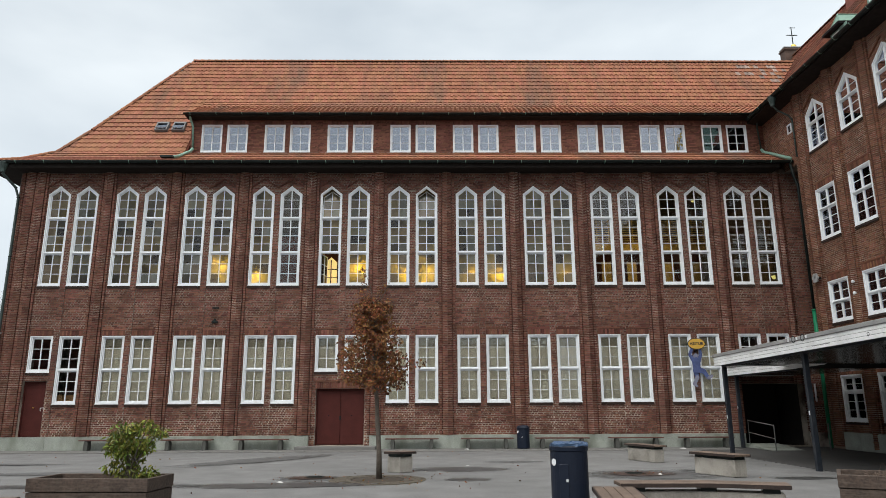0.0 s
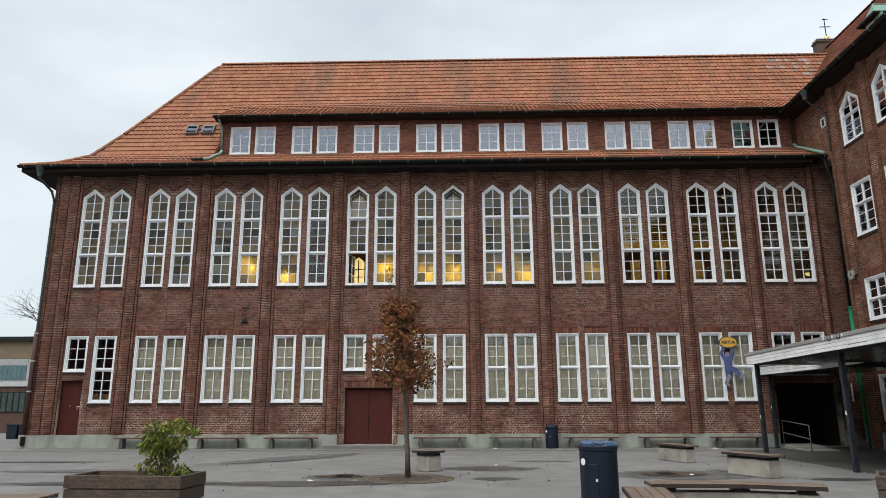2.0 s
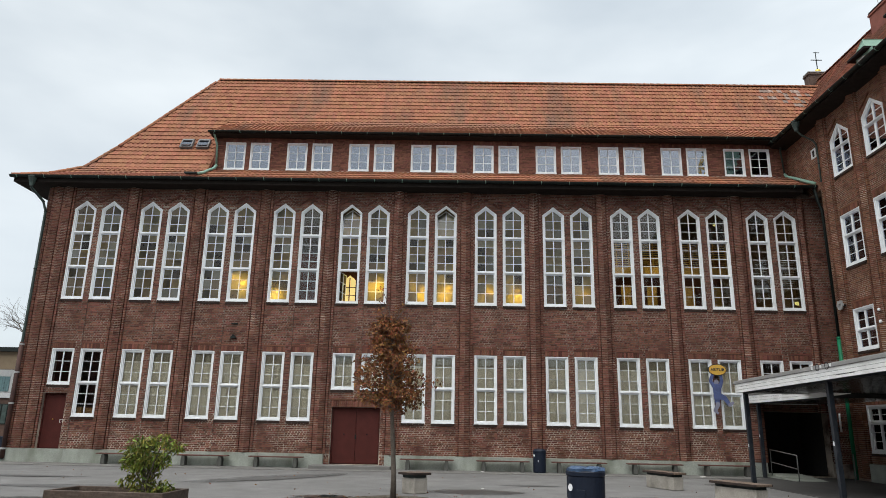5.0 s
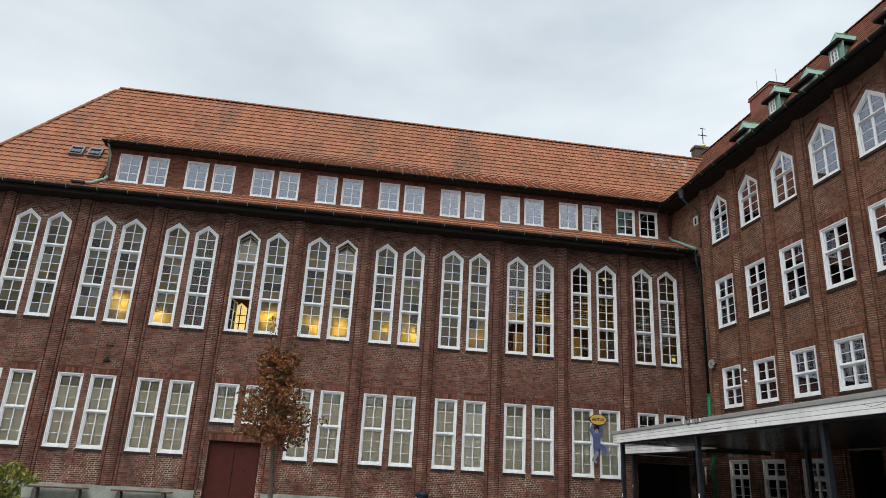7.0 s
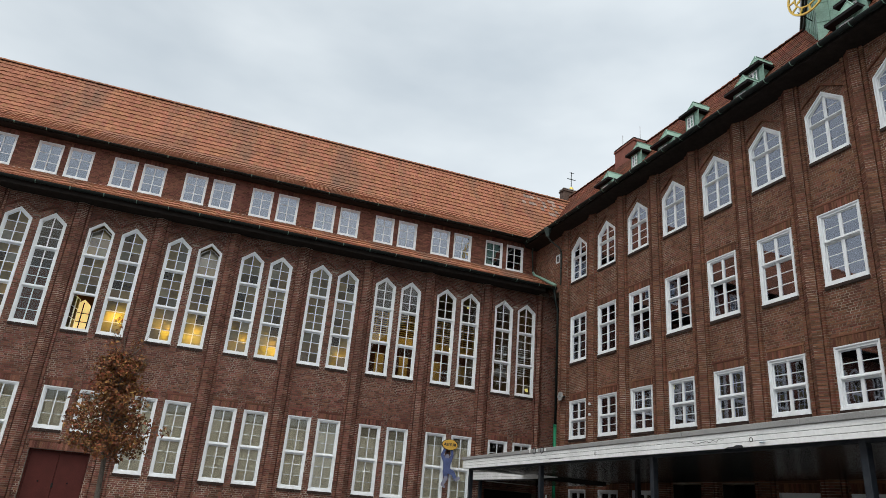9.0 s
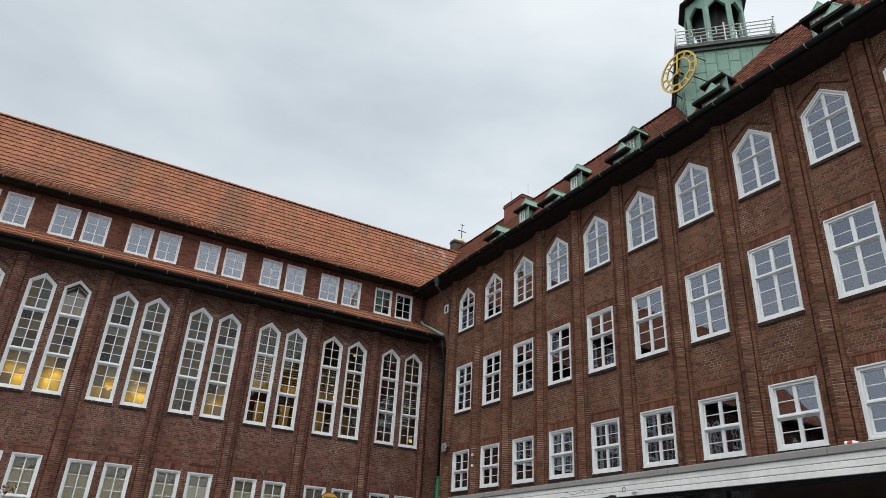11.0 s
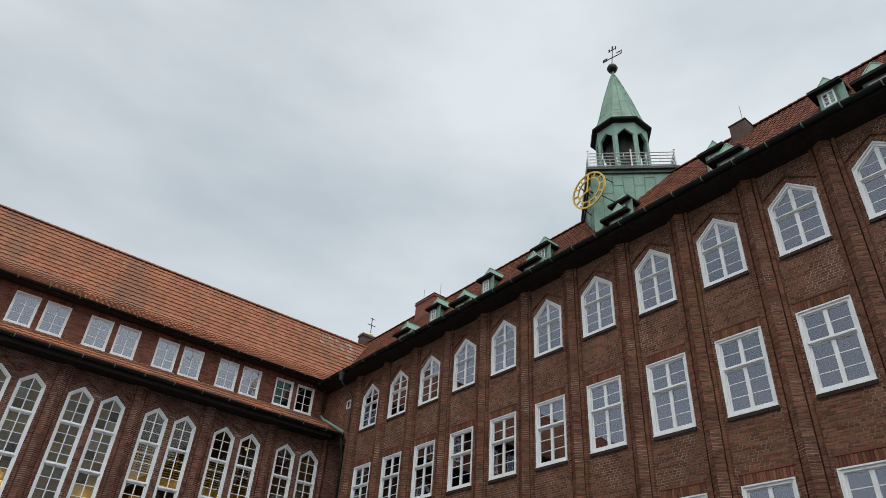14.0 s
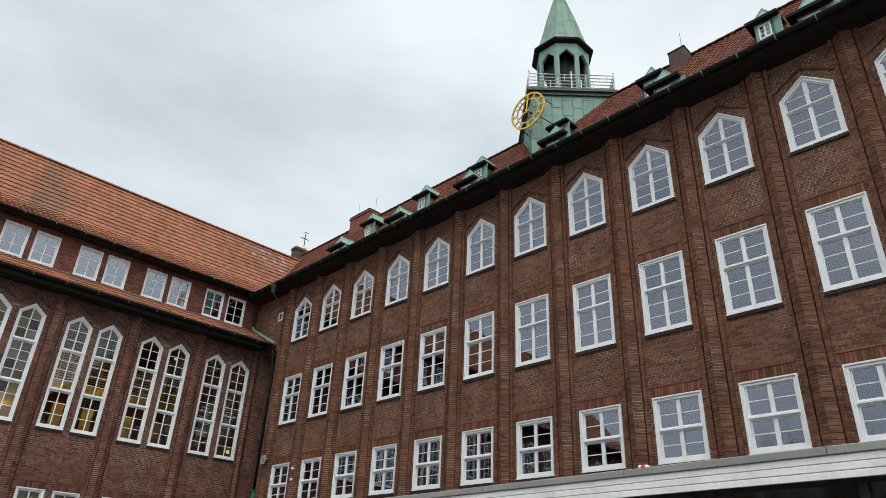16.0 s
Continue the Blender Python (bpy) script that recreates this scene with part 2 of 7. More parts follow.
def patch_material(name, colour, rough, edge=0.35):
    """A stain that thins out towards a ragged edge; the patch is a unit disc."""
    m = material(name, colour, rough, spread=0.2, scale=2, bump=0.08)
    n, l = m.node_tree.nodes, m.node_tree.links
    t, ln, ns = n.new("ShaderNodeTexCoord"), n.new("ShaderNodeVectorMath"), n.new("ShaderNodeTexNoise")
    ln.operation = "LENGTH"
    ns.inputs["Scale"].default_value, ns.inputs["Detail"].default_value = 3.5, 6
    l.new(t.outputs["Object"], ln.inputs[0])
    l.new(t.outputs["Object"], ns.inputs["Vector"])
    mul, add = n.new("ShaderNodeMath"), n.new("ShaderNodeMath")
    mul.operation, mul.inputs[1].default_value = "MULTIPLY_ADD", 0.9
    mul.inputs[2].default_value = -0.45
    l.new(ns.outputs["Fac"], mul.inputs[0])
    l.new(ln.outputs["Value"], add.inputs[0])
    l.new(mul.outputs[0], add.inputs[1])
    r = n.new("ShaderNodeMapRange")
    r.inputs["From Min"].default_value, r.inputs["From Max"].default_value = 0.82 - edge, 0.82
    r.inputs["To Min"].default_value, r.inputs["To Max"].default_value = 0.92, 0.0
    l.new(add.outputs[0], r.inputs["Value"])
    l.new(r.outputs[0], n["Principled BSDF"].inputs["Alpha"])
    return m


WET = patch_material("damp_asphalt", (0.055, 0.055, 0.055), 0.35, 0.2)
GLASS = glass_material("window_glass", 1.5, (0.94, 0.95, 0.95), 0.1)
GLASSD = glass_material("dormer_window_glass", 3.6, (0.6, 0.65, 0.7), 0.03, (0.84, 0.89, 1.0))
GLASSW = glass_material("sky_lit_window_glass", 3.4, (0.7, 0.74, 0.8), 0.025, (0.84, 0.87, 1.0))


def stained_material(name):
    """Old leaded glass: half clear, half milky, each pane of its own tone."""
    m = bpy.data.materials.new(name)
    m.use_nodes = True
    n, l = m.node_tree.nodes, m.node_tree.links
    n.clear()
    out = n.new("ShaderNodeOutputMaterial")
    info, ramp_ = n.new("ShaderNodeObjectInfo"), n.new("ShaderNodeValToRGB")
    ramp_.color_ramp.interpolation = "CONSTANT"
    tones = ((0.0, (0.1, 0.105, 0.095)), (0.18, (0.165, 0.135, 0.1)), (0.34, (0.028, 0.027, 0.027)), (0.48, (0.115, 0.09, 0.068)), (0.62, (0.18, 0.185, 0.17)), (0.76, (0.05, 0.043, 0.04)), (0.88, (0.14, 0.125, 0.095)))
    while len(ramp_.color_ramp.elements) < len(tones):
        ramp_.color_ramp.elements.new(0.5)
    for e, (p, c) in zip(ramp_.color_ramp.elements, tones):
        e.position, e.color = p, (*c, 1)
    l.new(info.outputs["Random"], ramp_.inputs["Fac"])
    t, ns = n.new("ShaderNodeTexCoord"), n.new("ShaderNodeTexNoise")
    ns.inputs["Scale"].default_value = 9
    l.new(t.outputs["Object"], ns.inputs["Vector"])
    dif, tra, clr, gl, fr = n.new("ShaderNodeBsdfDiffuse"), n.new("ShaderNodeBsdfTranslucent"), n.new("ShaderNodeBsdfTransparent"), n.new("ShaderNodeBsdfGlossy"), n.new("ShaderNodeFresnel")
    clr.inputs["Color"].default_value = (0.75, 0.7, 0.6, 1)
    tra.inputs["Color"].default_value = (0.9, 0.74, 0.22, 1)
    gl.inputs["Roughness"].default_value = 0.08
    fr.inputs["IOR"].default_value = 1.47
    l.new(ramp_.outputs["Color"], dif.inputs["Color"])
    m1, m2, m3 = n.new("ShaderNodeMixShader"), n.new("ShaderNodeMixShader"), n.new("ShaderNodeMixShader")
    wn_ = n.new("ShaderNodeTexWhiteNoise")
    wn_.noise_dimensions = "1D"
    l.new(info.outputs["Random"], wn_.inputs["W"])
    milky = n.new("ShaderNodeMapRange")
    milky.inputs["To Min"].default_value, milky.inputs["To Max"].default_value = 0.05, 0.5
    l.new(wn_.outputs["Value"], milky.inputs["Value"])
    l.new(milky.outputs[0], m1.inputs[0])
    l.new(dif.outputs[0], m1.inputs[1])
    l.new(tra.outputs[0], m1.inputs[2])
    r = n.new("ShaderNodeMapRange")
    r.inputs["To Min"].default_value, r.inputs["To Max"].default_value = 0.05, 0.5
    l.new(ns.outputs["Fac"], r.inputs["Value"])
    l.new(r.outputs[0], m2.inputs[0])
    l.new(m1.outputs[0], m2.inputs[1])
    l.new(clr.outputs[0], m2.inputs[2])
    l.new(fr.outputs[0], m3.inputs[0])
    l.new(m2.outputs[0], m3.inputs[1])
    l.new(gl.outputs[0], m3.inputs[2])
    l.new(m3.outputs[0], out.inputs["Surface"])
    return m


STAINED = stained_material("old_leaded_glass")
DIMGLOW = glow_material("dim_lamp_glow", (0.9, 0.8, 0.25), 0.6)
LAMPGLOW = glow_material("warm_lamp_glow", (1.0, 0.62, 0.12), 6.0)


# ---------- mesh helpers ----------
class Geo:
    def __init__(self):
        self.v, self.f = [], []

    def add(self, verts, faces):
        k = len(self.v)
        self.v += [tuple(p) for p in verts]
        self.f += [tuple(i + k for i in q) for q in faces]
        return self

    def box(self, x0, x1, y0, y1, z0, z1):
        return self.add([(x0, y0, z0), (x1, y0, z0), (x1, y1, z0), (x0, y1, z0), (x0, y0, z1), (x1, y0, z1), (x1, y1, z1), (x0, y1, z1)],
                        [(0, 3, 2, 1), (4, 5, 6, 7), (0, 1, 5, 4), (1, 2, 6, 5), (2, 3, 7, 6), (3, 0, 4, 7)])

    def prism(self, poly, y0, y1):
        """A polygon in x and z, counter-clockwise seen from -y, from depth y0 to y1."""
        n = len(poly)
        return self.add([(x, y0, z) for x, z in poly] + [(x, y1, z) for x, z in poly],
                        [tuple(range(n)), tuple(range(2 * n - 1, n - 1, -1))] + [(i, i + n, (i + 1) % n + n, (i + 1) % n) for i in range(n)])

    def column(self, poly, z0, z1):
        """A polygon in x and y, counter-clockwise from above, from z0 to z1."""
        n = len(poly)
        return self.add([(x, y, z0) for x, y in poly] + [(x, y, z1) for x, y in poly],
                        [tuple(range(n - 1, -1, -1)), tuple(range(n, 2 * n))] + [(i, (i + 1) % n, (i + 1) % n + n, i + n) for i in range(n)])

    def turned(self, rings, n=12, cx=0.0, cy=0.0, start=0.0):
        """A lathe: rings of (radius, z)."""
        k = len(self.v)
        for r, z in rings:
            self.v += [(cx + r * math.cos(start + 2 * math.pi * i / n), cy + r * math.sin(start + 2 * math.pi * i / n), z) for i in range(n)]
        for j in range(len(rings) - 1):
            self.f += [(k + j * n + i, k + j * n + (i + 1) % n, k + (j + 1) * n + (i + 1) % n, k + (j + 1) * n + i) for i in range(n)]
        self.f += [tuple(k + i for i in range(n - 1, -1, -1)), tuple(k + (len(rings) - 1) * n + i for i in range(n))]
        return self

    def tube(self, path, radius, n=8):
        k = len(self.v)
        pts = [Vector(p) for p in path]
        for i, p in enumerate(pts):
            d = (pts[min(i + 1, len(pts) - 1)] - pts[max(i - 1, 0)]).normalized()
            a = d.orthogonal().normalized() if abs(d.z) > 0.99 else d.cross(Vector((0, 0, 1))).normalized()
            b = d.cross(a)
            r = radius[i] if isinstance(radius, (list, tuple)) else radius
            self.v += [tuple(p + r * (a * math.cos(2 * math.pi * j / n) + b * math.sin(2 * math.pi * j / n))) for j in range(n)]
        for i in range(len(pts) - 1):
            self.f += [(k + i * n + j, k + i * n + (j + 1) % n, k + (i + 1) * n + (j + 1) % n, k + (i + 1) * n + j) for j in range(n)]
        self.f += [tuple(k + j for j in range(n - 1, -1, -1)), tuple(k + (len(pts) - 1) * n + j for j in range(n))]
        return self

    def mesh(self, name, mat, smooth=False):
        m = bpy.data.meshes.new(name)
        m.from_pydata(self.v, [], self.f)
        m.materials.append(mat)
        if smooth:
            m.polygons.foreach_set("use_smooth", [True] * len(m.polygons))
        m.update()
        return m


def part(name, geo, mat, parent=None, label="", smooth=False, at=None, bevel=0.0):
    data = geo.mesh(name, mat, smooth) if isinstance(geo, Geo) else geo
    if bevel:
        bm = bmesh.new()
        bm.from_mesh(data)
        bmesh.ops.bevel(bm, geom=[e for e in bm.edges if e.calc_face_angle(0) > 0.5], offset=bevel, segments=1, affect="EDGES", clamp_overlap=True)
        bm.to_mesh(data)
        bm.free()
    ob = new(name, data)
    if parent:
        ob.parent = parent
    if at is not None:
        ob.matrix_basis = at if isinstance(at, Matrix) else Matrix.Translation(at)
    if label:
        ob["label"] = label
    return ob


def thing(name, label, category, m=None, group="", kind=""):
    ob = new(name)
    ob.empty_display_size = 0.2
    if m is not None:
        ob.matrix_basis = m if isinstance(m, Matrix) else Matrix.Translation(m)
    return tagged(ob, label, category, group, kind)


def pierced_wall(geo, u0, u1, z0, z1, holes, d0, d1):
    """A wall from u0 to u1 with holes (left, right, sill, shoulder, apex); d0 front, d1 back."""
    cuts = sorted({u0, u1, *[c for h in holes for c in (h[0], (h[0] + h[1]) / 2, h[1])]})
    for a, b in zip(cuts, cuts[1:]):
        mid = (a + b) / 2
        stack = sorted([h for h in holes if h[0] < mid < h[1]], key=lambda h: h[2])
        low = (z0, z0)
        for h in stack + [None]:
            if h:
                top = (h[2], h[2])
                tops = [h[3] + (h[4] - h[3]) * (1 - abs(c - (h[0] + h[1]) / 2) / ((h[1] - h[0]) / 2)) for c in (a, b)]
            else:
                top = (z1, z1)
            if top[0] > low[0] or top[1] > low[1]:
                for d, flip in ((d0, False), (d1, True)):
                    q = [(a, d, low[0]), (b, d, low[1]), (b, d, top[1]), (a, d, top[0])]
                    geo.add(q, [(3, 2, 1, 0) if flip else (0, 1, 2, 3)])
            if h:
                low = tuple(tops)
    for l, r, s, sh, ap in holes:
        p = [(l, s), (r, s), (r, sh)] + ([((l + r) / 2, ap)] if ap > sh else []) + [(l, sh)]
        for i in range(len(p)):
            (ua, za), (ub, zb) = p[i], p[(i + 1) % len(p)]
            geo.add([(ua, d0, za), (ua, d1, za), (ub, d1, zb), (ub, d0, zb)], [(0, 1, 2, 3)])
    for q in ([(u0, d0, z0), (u0, d0, z1), (u0, d1, z1), (u0, d1, z0)], [(u1, d0, z0), (u1, d1, z0), (u1, d1, z1), (u1, d0, z1)],
              [(u0, d0, z1), (u1, d0, z1), (u1, d1, z1), (u0, d1, z1)], [(u0, d0, z0), (u0, d1, z0), (u1, d1, z0), (u1, d0, z0)]):
        geo.add(q, [(0, 1, 2, 3)])
    return geo


# ---------- windows ----------
def window_maker(w, shoulder, apex, sections, casing=0.085, mullion=0.035, glass=GLASS, bar=0.022, label=""):
    """A window of width w standing at the origin, front at depth 0; sections are (bottom, top, rows), each with two columns of panes."""
    slope = (apex - shoulder) / (w / 2)

    def roof(u, inset):
        return (shoulder if apex <= shoulder else shoulder + slope * min(u, w - u)) - inset * (math.hypot(1, slope) if apex > shoulder else 1)
    win = thing("window", label, "window", kind="structure")
    outer = [(0, 0), (w, 0), (w, shoulder)] + ([(w / 2, apex)] if apex > shoulder else []) + [(0, shoulder)]
    c = casing
    inner = [(c, c), (w - c, c), (w - c, roof(w - c, c))] + ([(w / 2, roof(w / 2, c))] if apex > shoulder else []) + [(c, roof(c, c))]
    g = Geo()
    n = len(outer)
    g.add([(x, 0, z) for x, z in outer] + [(x, 0, z) for x, z in inner] + [(x, 0.09, z) for x, z in outer] + [(x, 0.045, z) for x, z in inner]
          + [(x, 0.09, z) for x, z in inner],
          [f for i in range(n) for j in [(i + 1) % n] for f in ((i, j, n + j, n + i), (j, i, 2 * n + i, 2 * n + j), (n + i, n + j, 3 * n + j, 3 * n + i),
                                                               (3 * n + i, 3 * n + j, 4 * n + j, 4 * n + i))])
    for a, b in zip(sections, sections[1:]):
        g.box(c, w - c, 0.005, 0.09, a[1], b[0])
        g.box(c - 0.01, w - c + 0.01, -0.025, 0.03, (a[1] + b[0]) / 2 - 0.012, (a[1] + b[0]) / 2 + 0.018)
    g.box(-0.01, w + 0.01, -0.04, 0.05, -0.03, 0.02)
    lip = 0.036
    mid = [(lip, lip), (w - lip, lip), (w - lip, roof(w - lip, lip))] + ([(w / 2, roof(w / 2, lip))] if apex > shoulder else []) + [(lip, roof(lip, lip))]
    g.add([(x, -0.03, z) for x, z in outer] + [(x, -0.03, z) for x, z in mid] + [(x, 0.0, z) for x, z in outer] + [(x, 0.0, z) for x, z in mid],
          [f for i in range(n) for j in [(i + 1) % n] for f in ((i, j, n + j, n + i), (j, i, 2 * n + i, 2 * n + j), (n + i, n + j, 3 * n + j, 3 * n + i))])
    part("window_frame", g, WHITE, win)
    for z0, z1, rows in sections:
        s = Geo()
        e = 0.035                     # stile of the sash
        lo, hi = max(z0, c), min(z1, roof(w / 2, c))
        pointed = apex > shoulder and z1 > shoulder
        s.box(w / 2 - mullion / 2, w / 2 + mullion / 2, 0.03, 0.08, lo, hi - (0.01 if pointed else 0))
        top_l = roof(c, c) if pointed else hi
        s.box(c, c + e, 0.045, 0.085, lo, top_l)
        s.box(w - c - e, w - c, 0.045, 0.085, lo, top_l)
        s.box(c + e, w - c - e, 0.045, 0.085, lo, lo + e)
        if pointed:
            for a, b in ((c, w / 2), (w / 2, w - c)):
                s.add([(a, 0.045, roof(a, c + e)), (b, 0.045, roof(b, c + e)), (b, 0.045, roof(b, c)), (a, 0.045, roof(a, c)),
                       (a, 0.085, roof(a, c + e)), (b, 0.085, roof(b, c + e))], [(0, 1, 2, 3), (1, 0, 4, 5)])
        else:
            s.box(c + e, w - c - e, 0.045, 0.085, hi - e, hi)
        base = shoulder if pointed else hi
        step = ((roof(w / 2 - 0.12, c) if pointed else hi) - lo) / rows
        for r in range(1, rows):
            s.box(c + e, w - c - e, 0.05, 0.075, lo + r * step - bar / 2, lo + r * step + bar / 2)
        sash = part("sash", s, WHITE, win)
        for u0, u1 in ((c + e, w / 2 - mullion / 2), (w / 2 + mullion / 2, w - c - e)):
            for r in range(rows):
                a, b = lo + r * step, lo + (r + 1) * step
                p = Geo()
                if pointed and r == rows - 1:
                    p.prism([(u0, a), (u1, a), (u1, roof(u1, c)), (u0, max(a + 0.02, roof(u0, c)))], 0.06, 0.066)
                else:
                    p.prism([(u0, a), (u1, a), (u1, b), (u0, b)], 0.06, 0.066)
                part("pane", p, glass, sash)
    return win


def place_windows(first, spots, base):
    """The first spot takes the built window, the others copies of it."""
    made = []
    for i, (u, z) in enumerate(spots):
        m = base @ Matrix.Translation((u, 0, z))
        if i == 0:
            first.matrix_basis = m
            made.append(first)
        else:
            made.append(copy_thing(first, m))
    return made


LOWW, TALLW, WW = 0.9, 0.9, 1.256
TALLS = [(0.085, 1.32, 3), (1.4, 2.79, 4), (2.87, 4.2, 3)]
tall = window_maker(TALLW, 3.87, 4.23, TALLS, glass=STAINED, label="tall white pointed window with small toned panes")
hall_windows = place_windows(tall, [(TALL0 + b * PITCH + j * PAIR, 6.42) for b in range(8) for j in (0, 1) if (b, j) != (3, 1)], MA)
tall_clear = window_maker(TALLW, 3.87, 4.23, TALLS, label="tall white pointed window with clear panes")
place_windows(tall_clear, [(TALL0 + b * PITCH + j * PAIR, 6.42) for b in range(NB) for j in (0, 1) if b > 7 or (b, j) == (3, 1)], MA)


def sashes(win):
    return sorted([o for o in win.children if o.name.startswith("sash")], key=lambda o: o.name)


for k in (7, 10):                                    # top lights tilted inwards
    sashes(hall_windows[k])[2].matrix_basis = Matrix.Translation((0, 0.06, 2.9)) @ Matrix.Rotation(radians(-12), 4, "X") @ Matrix.Translation((0, -0.06, -2.9))
    hall_windows[k]["label"] = "tall white pointed window with its top light tilted open"
sashes(hall_windows[7])[0].matrix_basis = Matrix.Translation((0.1, 0.06, 0)) @ Matrix.Rotation(radians(78), 4, "Z") @ Matrix.Translation((-0.1, -0.06, 0))
hall_windows[7]["label"] = "tall white pointed window with lower casement open"
low = window_maker(LOWW, 2.64, 2.64, [(0.085, 1.26, 3), (1.34, 2.56, 3)], label="white two-part window with a cream blind behind small panes")
short = window_maker(LOWW, 1.42, 1.42, [(0.085, 1.335, 3)], label="short white six-pane window in dark brick")
SHORT = ((0, 0), (4, 0), (4, 1), (10, 0), (10, 1))
place_windows(low, [(TALL0 + 0.012 + b * PITCH + j * PAIR, 1.75) for b in range(NB) for j in (0, 1) if (b, j) not in SHORT], MA)
place_windows(short, [(TALL0 + 0.012 + b * PITCH + j * PAIR, 2.97) for b, j in SHORT], MA)
MD = Matrix.Translation((0, 28.565, 0))
dorm = window_maker(0.92, 1.3, 1.3, [(0.06, 1.24, 3)], casing=0.06, label="white six-pane window in the brick dormer", glass=GLASSD)
place_windows(dorm, [(-16.115 + b * 2.827 + j * 1.143, 12.738) for b in range(2, NB) for j in (0, 1)], MD)
wp = window_maker(WW, 1.5, 2.01, [(0.085, 1.07, 3), (1.15, 1.96, 2)], mullion=0.1, casing=0.1, glass=GLASSW, label="white pointed casement window below the wing's eaves")
place_windows(wp, [(WB0 + i * WPITCH, 11.39) for i in range(NW)], MB)
wm = window_maker(WW, 2.02, 2.02, [(0.085, 1.15, 3), (1.23, 1.93, 2)], mullion=0.1, casing=0.1, glass=GLASSW, label="white four-part casement window in brown brick")
place_windows(wm, [(WB0 + i * WPITCH, 7.754) for i in range(NW)], MB)
wlow = window_maker(WW, 1.555, 1.555, [(0.085, 0.71, 2), (0.79, 1.465, 2)], mullion=0.1, casing=0.1, glass=GLASSW, label="white four-part window above the canopy roof")
place_windows(wlow, [(WB0 + i * WPITCH, 4.58) for i in range(NW)], MB)
wg = window_maker(WW, 1.64, 1.64, [(0.085, 1.0, 3), (1.08, 1.55, 2)], mullion=0.1, casing=0.1, glass=GLASS, label="white ground floor window under the canopy")
GROUNDW = (0, 1, 2, 5, 6, 9, 10, 12)
place_windows(wg, [(WB0 + i * WPITCH, 1.0) for i in GROUNDW], MB)

# ---------- long facade ----------
holes = []
for b in range(NB):
    for j in (0, 1):
        u = TALL0 + b * PITCH + j * PAIR
        e = 0.02
        holes.append((u + e, u + TALLW - e, 6.42 + e, 6.42 + 3.87 - e, 6.42 + 4.23 - e))
        if (b, j) in SHORT:
            holes.append((u + e, u + LOWW - e, 2.97 + e, 4.39 - e, 4.39 - e))
        else:
            holes.append((u + e, u + LOWW - e, 1.75 + e, 4.39 - e, 4.39 - e))
holes.append((-4.65, -2.75, 0.15, 2.29, 2.29))
holes.append((-16.13, -15.2, 0.5, 2.63, 2.63))
holes.append((12.1, 14.6, 0.05, 2.42, 2.42))
HOLES_A = holes
SLOT_Y, SLOT_D = 26.18, 1.3                      # recess between the two blocks: where the wing begins, and its depth
wall_a = part("wall_facade", pierced_wall(Geo(), XL, W + SLOT_D + 0.1, 0, 11.4, holes, 0.0, 0.42), MORTAR, at=MA)
tagged(wall_a, "long dark brick school facade with pilasters and white windows", "wall", kind="structure")
wall_end = part("wall_end", Geo().box(XL, XL + 0.42, D + 0.42, D + 10.06, 0, 11.4), BRICK)
tagged(wall_end, "brick end wall of the long school block", "wall", kind="structure")
wall_back = part("wall_back", Geo().box(XL, W, D + 10.06, D + 10.48, 0, 11.4), BRICK)
tagged(wall_back, "brick back wall of the long school block", "wall", kind="structure")
floor_a = part("floor", Geo().box(XL + 0.42, W, D + 0.42, D + 10.06, 5.0, 5.3).box(XL + 0.42, W, D + 0.42, D + 10.06, 11.0, 11.3).box(XL + 0.42, W, D + 3.5, D + 3.7, 0, 5), INNER)
tagged(floor_a, "plastered storey floors and corridor wall indoors", "floor", kind="structure")
plinth = thing("plinth", "grey concrete plinth slabs along the brick facade", "plinth", MA, kind="structure")
for x0, x1 in ((XL - 0.12, -4.88), (-2.53, W - 2.9)):
    n_ = round((x1 - x0) / 2.3)
    w_ = (x1 - x0) / n_
    slab_ = Geo().box(0.004, w_ - 0.004, -0.13, 0.0, 0, 0.52).mesh("plinth_slab", CONCRETE)
    for k in range(n_):
        part("plinth_slab", slab_, CONCRETE, plinth, at=(x0 + k * w_, -0.004 * (k % 2), 0))
plinth_b = part("plinth_wing", Geo().box(-D + 1.9, -18.74, -0.13, 0.0, 0, 0.62).box(-17.34, -16.55, -0.13, 0.0, 0, 0.62).box(-15.25, 9.0, -0.13, 0.0, 0, 0.62), CONCRETE, at=MB, bevel=0.02)
tagged(plinth_b, "grey concrete plinth along the side wing", "plinth", kind="structure")

# ---------- wing ----------
holes = []
for i in range(NW):
    u, e = WB0 + i * WPITCH, 0.02
    holes += [(u + e, u + WW - e, 11.39 + e, 12.89 - e, 13.4 - e), (u + e, u + WW - e, 7.754 + e, 9.774 - e, 9.774 - e), (u + e, u + WW - e, 4.58 + e, 6.135 - e, 6.135 - e)]
    if i in GROUNDW:
        holes.append((u + e, u + WW - e, 1.0 + e, 2.64 - e, 2.64 - e))
holes += [(-18.72, -17.36, -0.4, 2.86, 2.86), (-16.53, -15.27, -0.4, 2.86, 2.86)]      # two dark passages under the canopy
HOLES_B = holes
wall_b = part("wall_wing", pierced_wall(Geo(), -D - 11, 9.0, 0, 14.25, holes + [(-D - 0.2, -SLOT_Y, -0.2, 11.25, 11.25)], 0.0, 0.42), MORTAR2, at=MB)
# thin near-black sheets added on the far reveals paint in the passages' shade
lining = part("passage_lining", Geo().box(W + 0.004, W + 0.42, 18.7, 18.716, 0.02, 2.84).box(W + 0.004, W + 0.42, 16.51, 16.526, 0.02, 2.84), UNLITROOM)
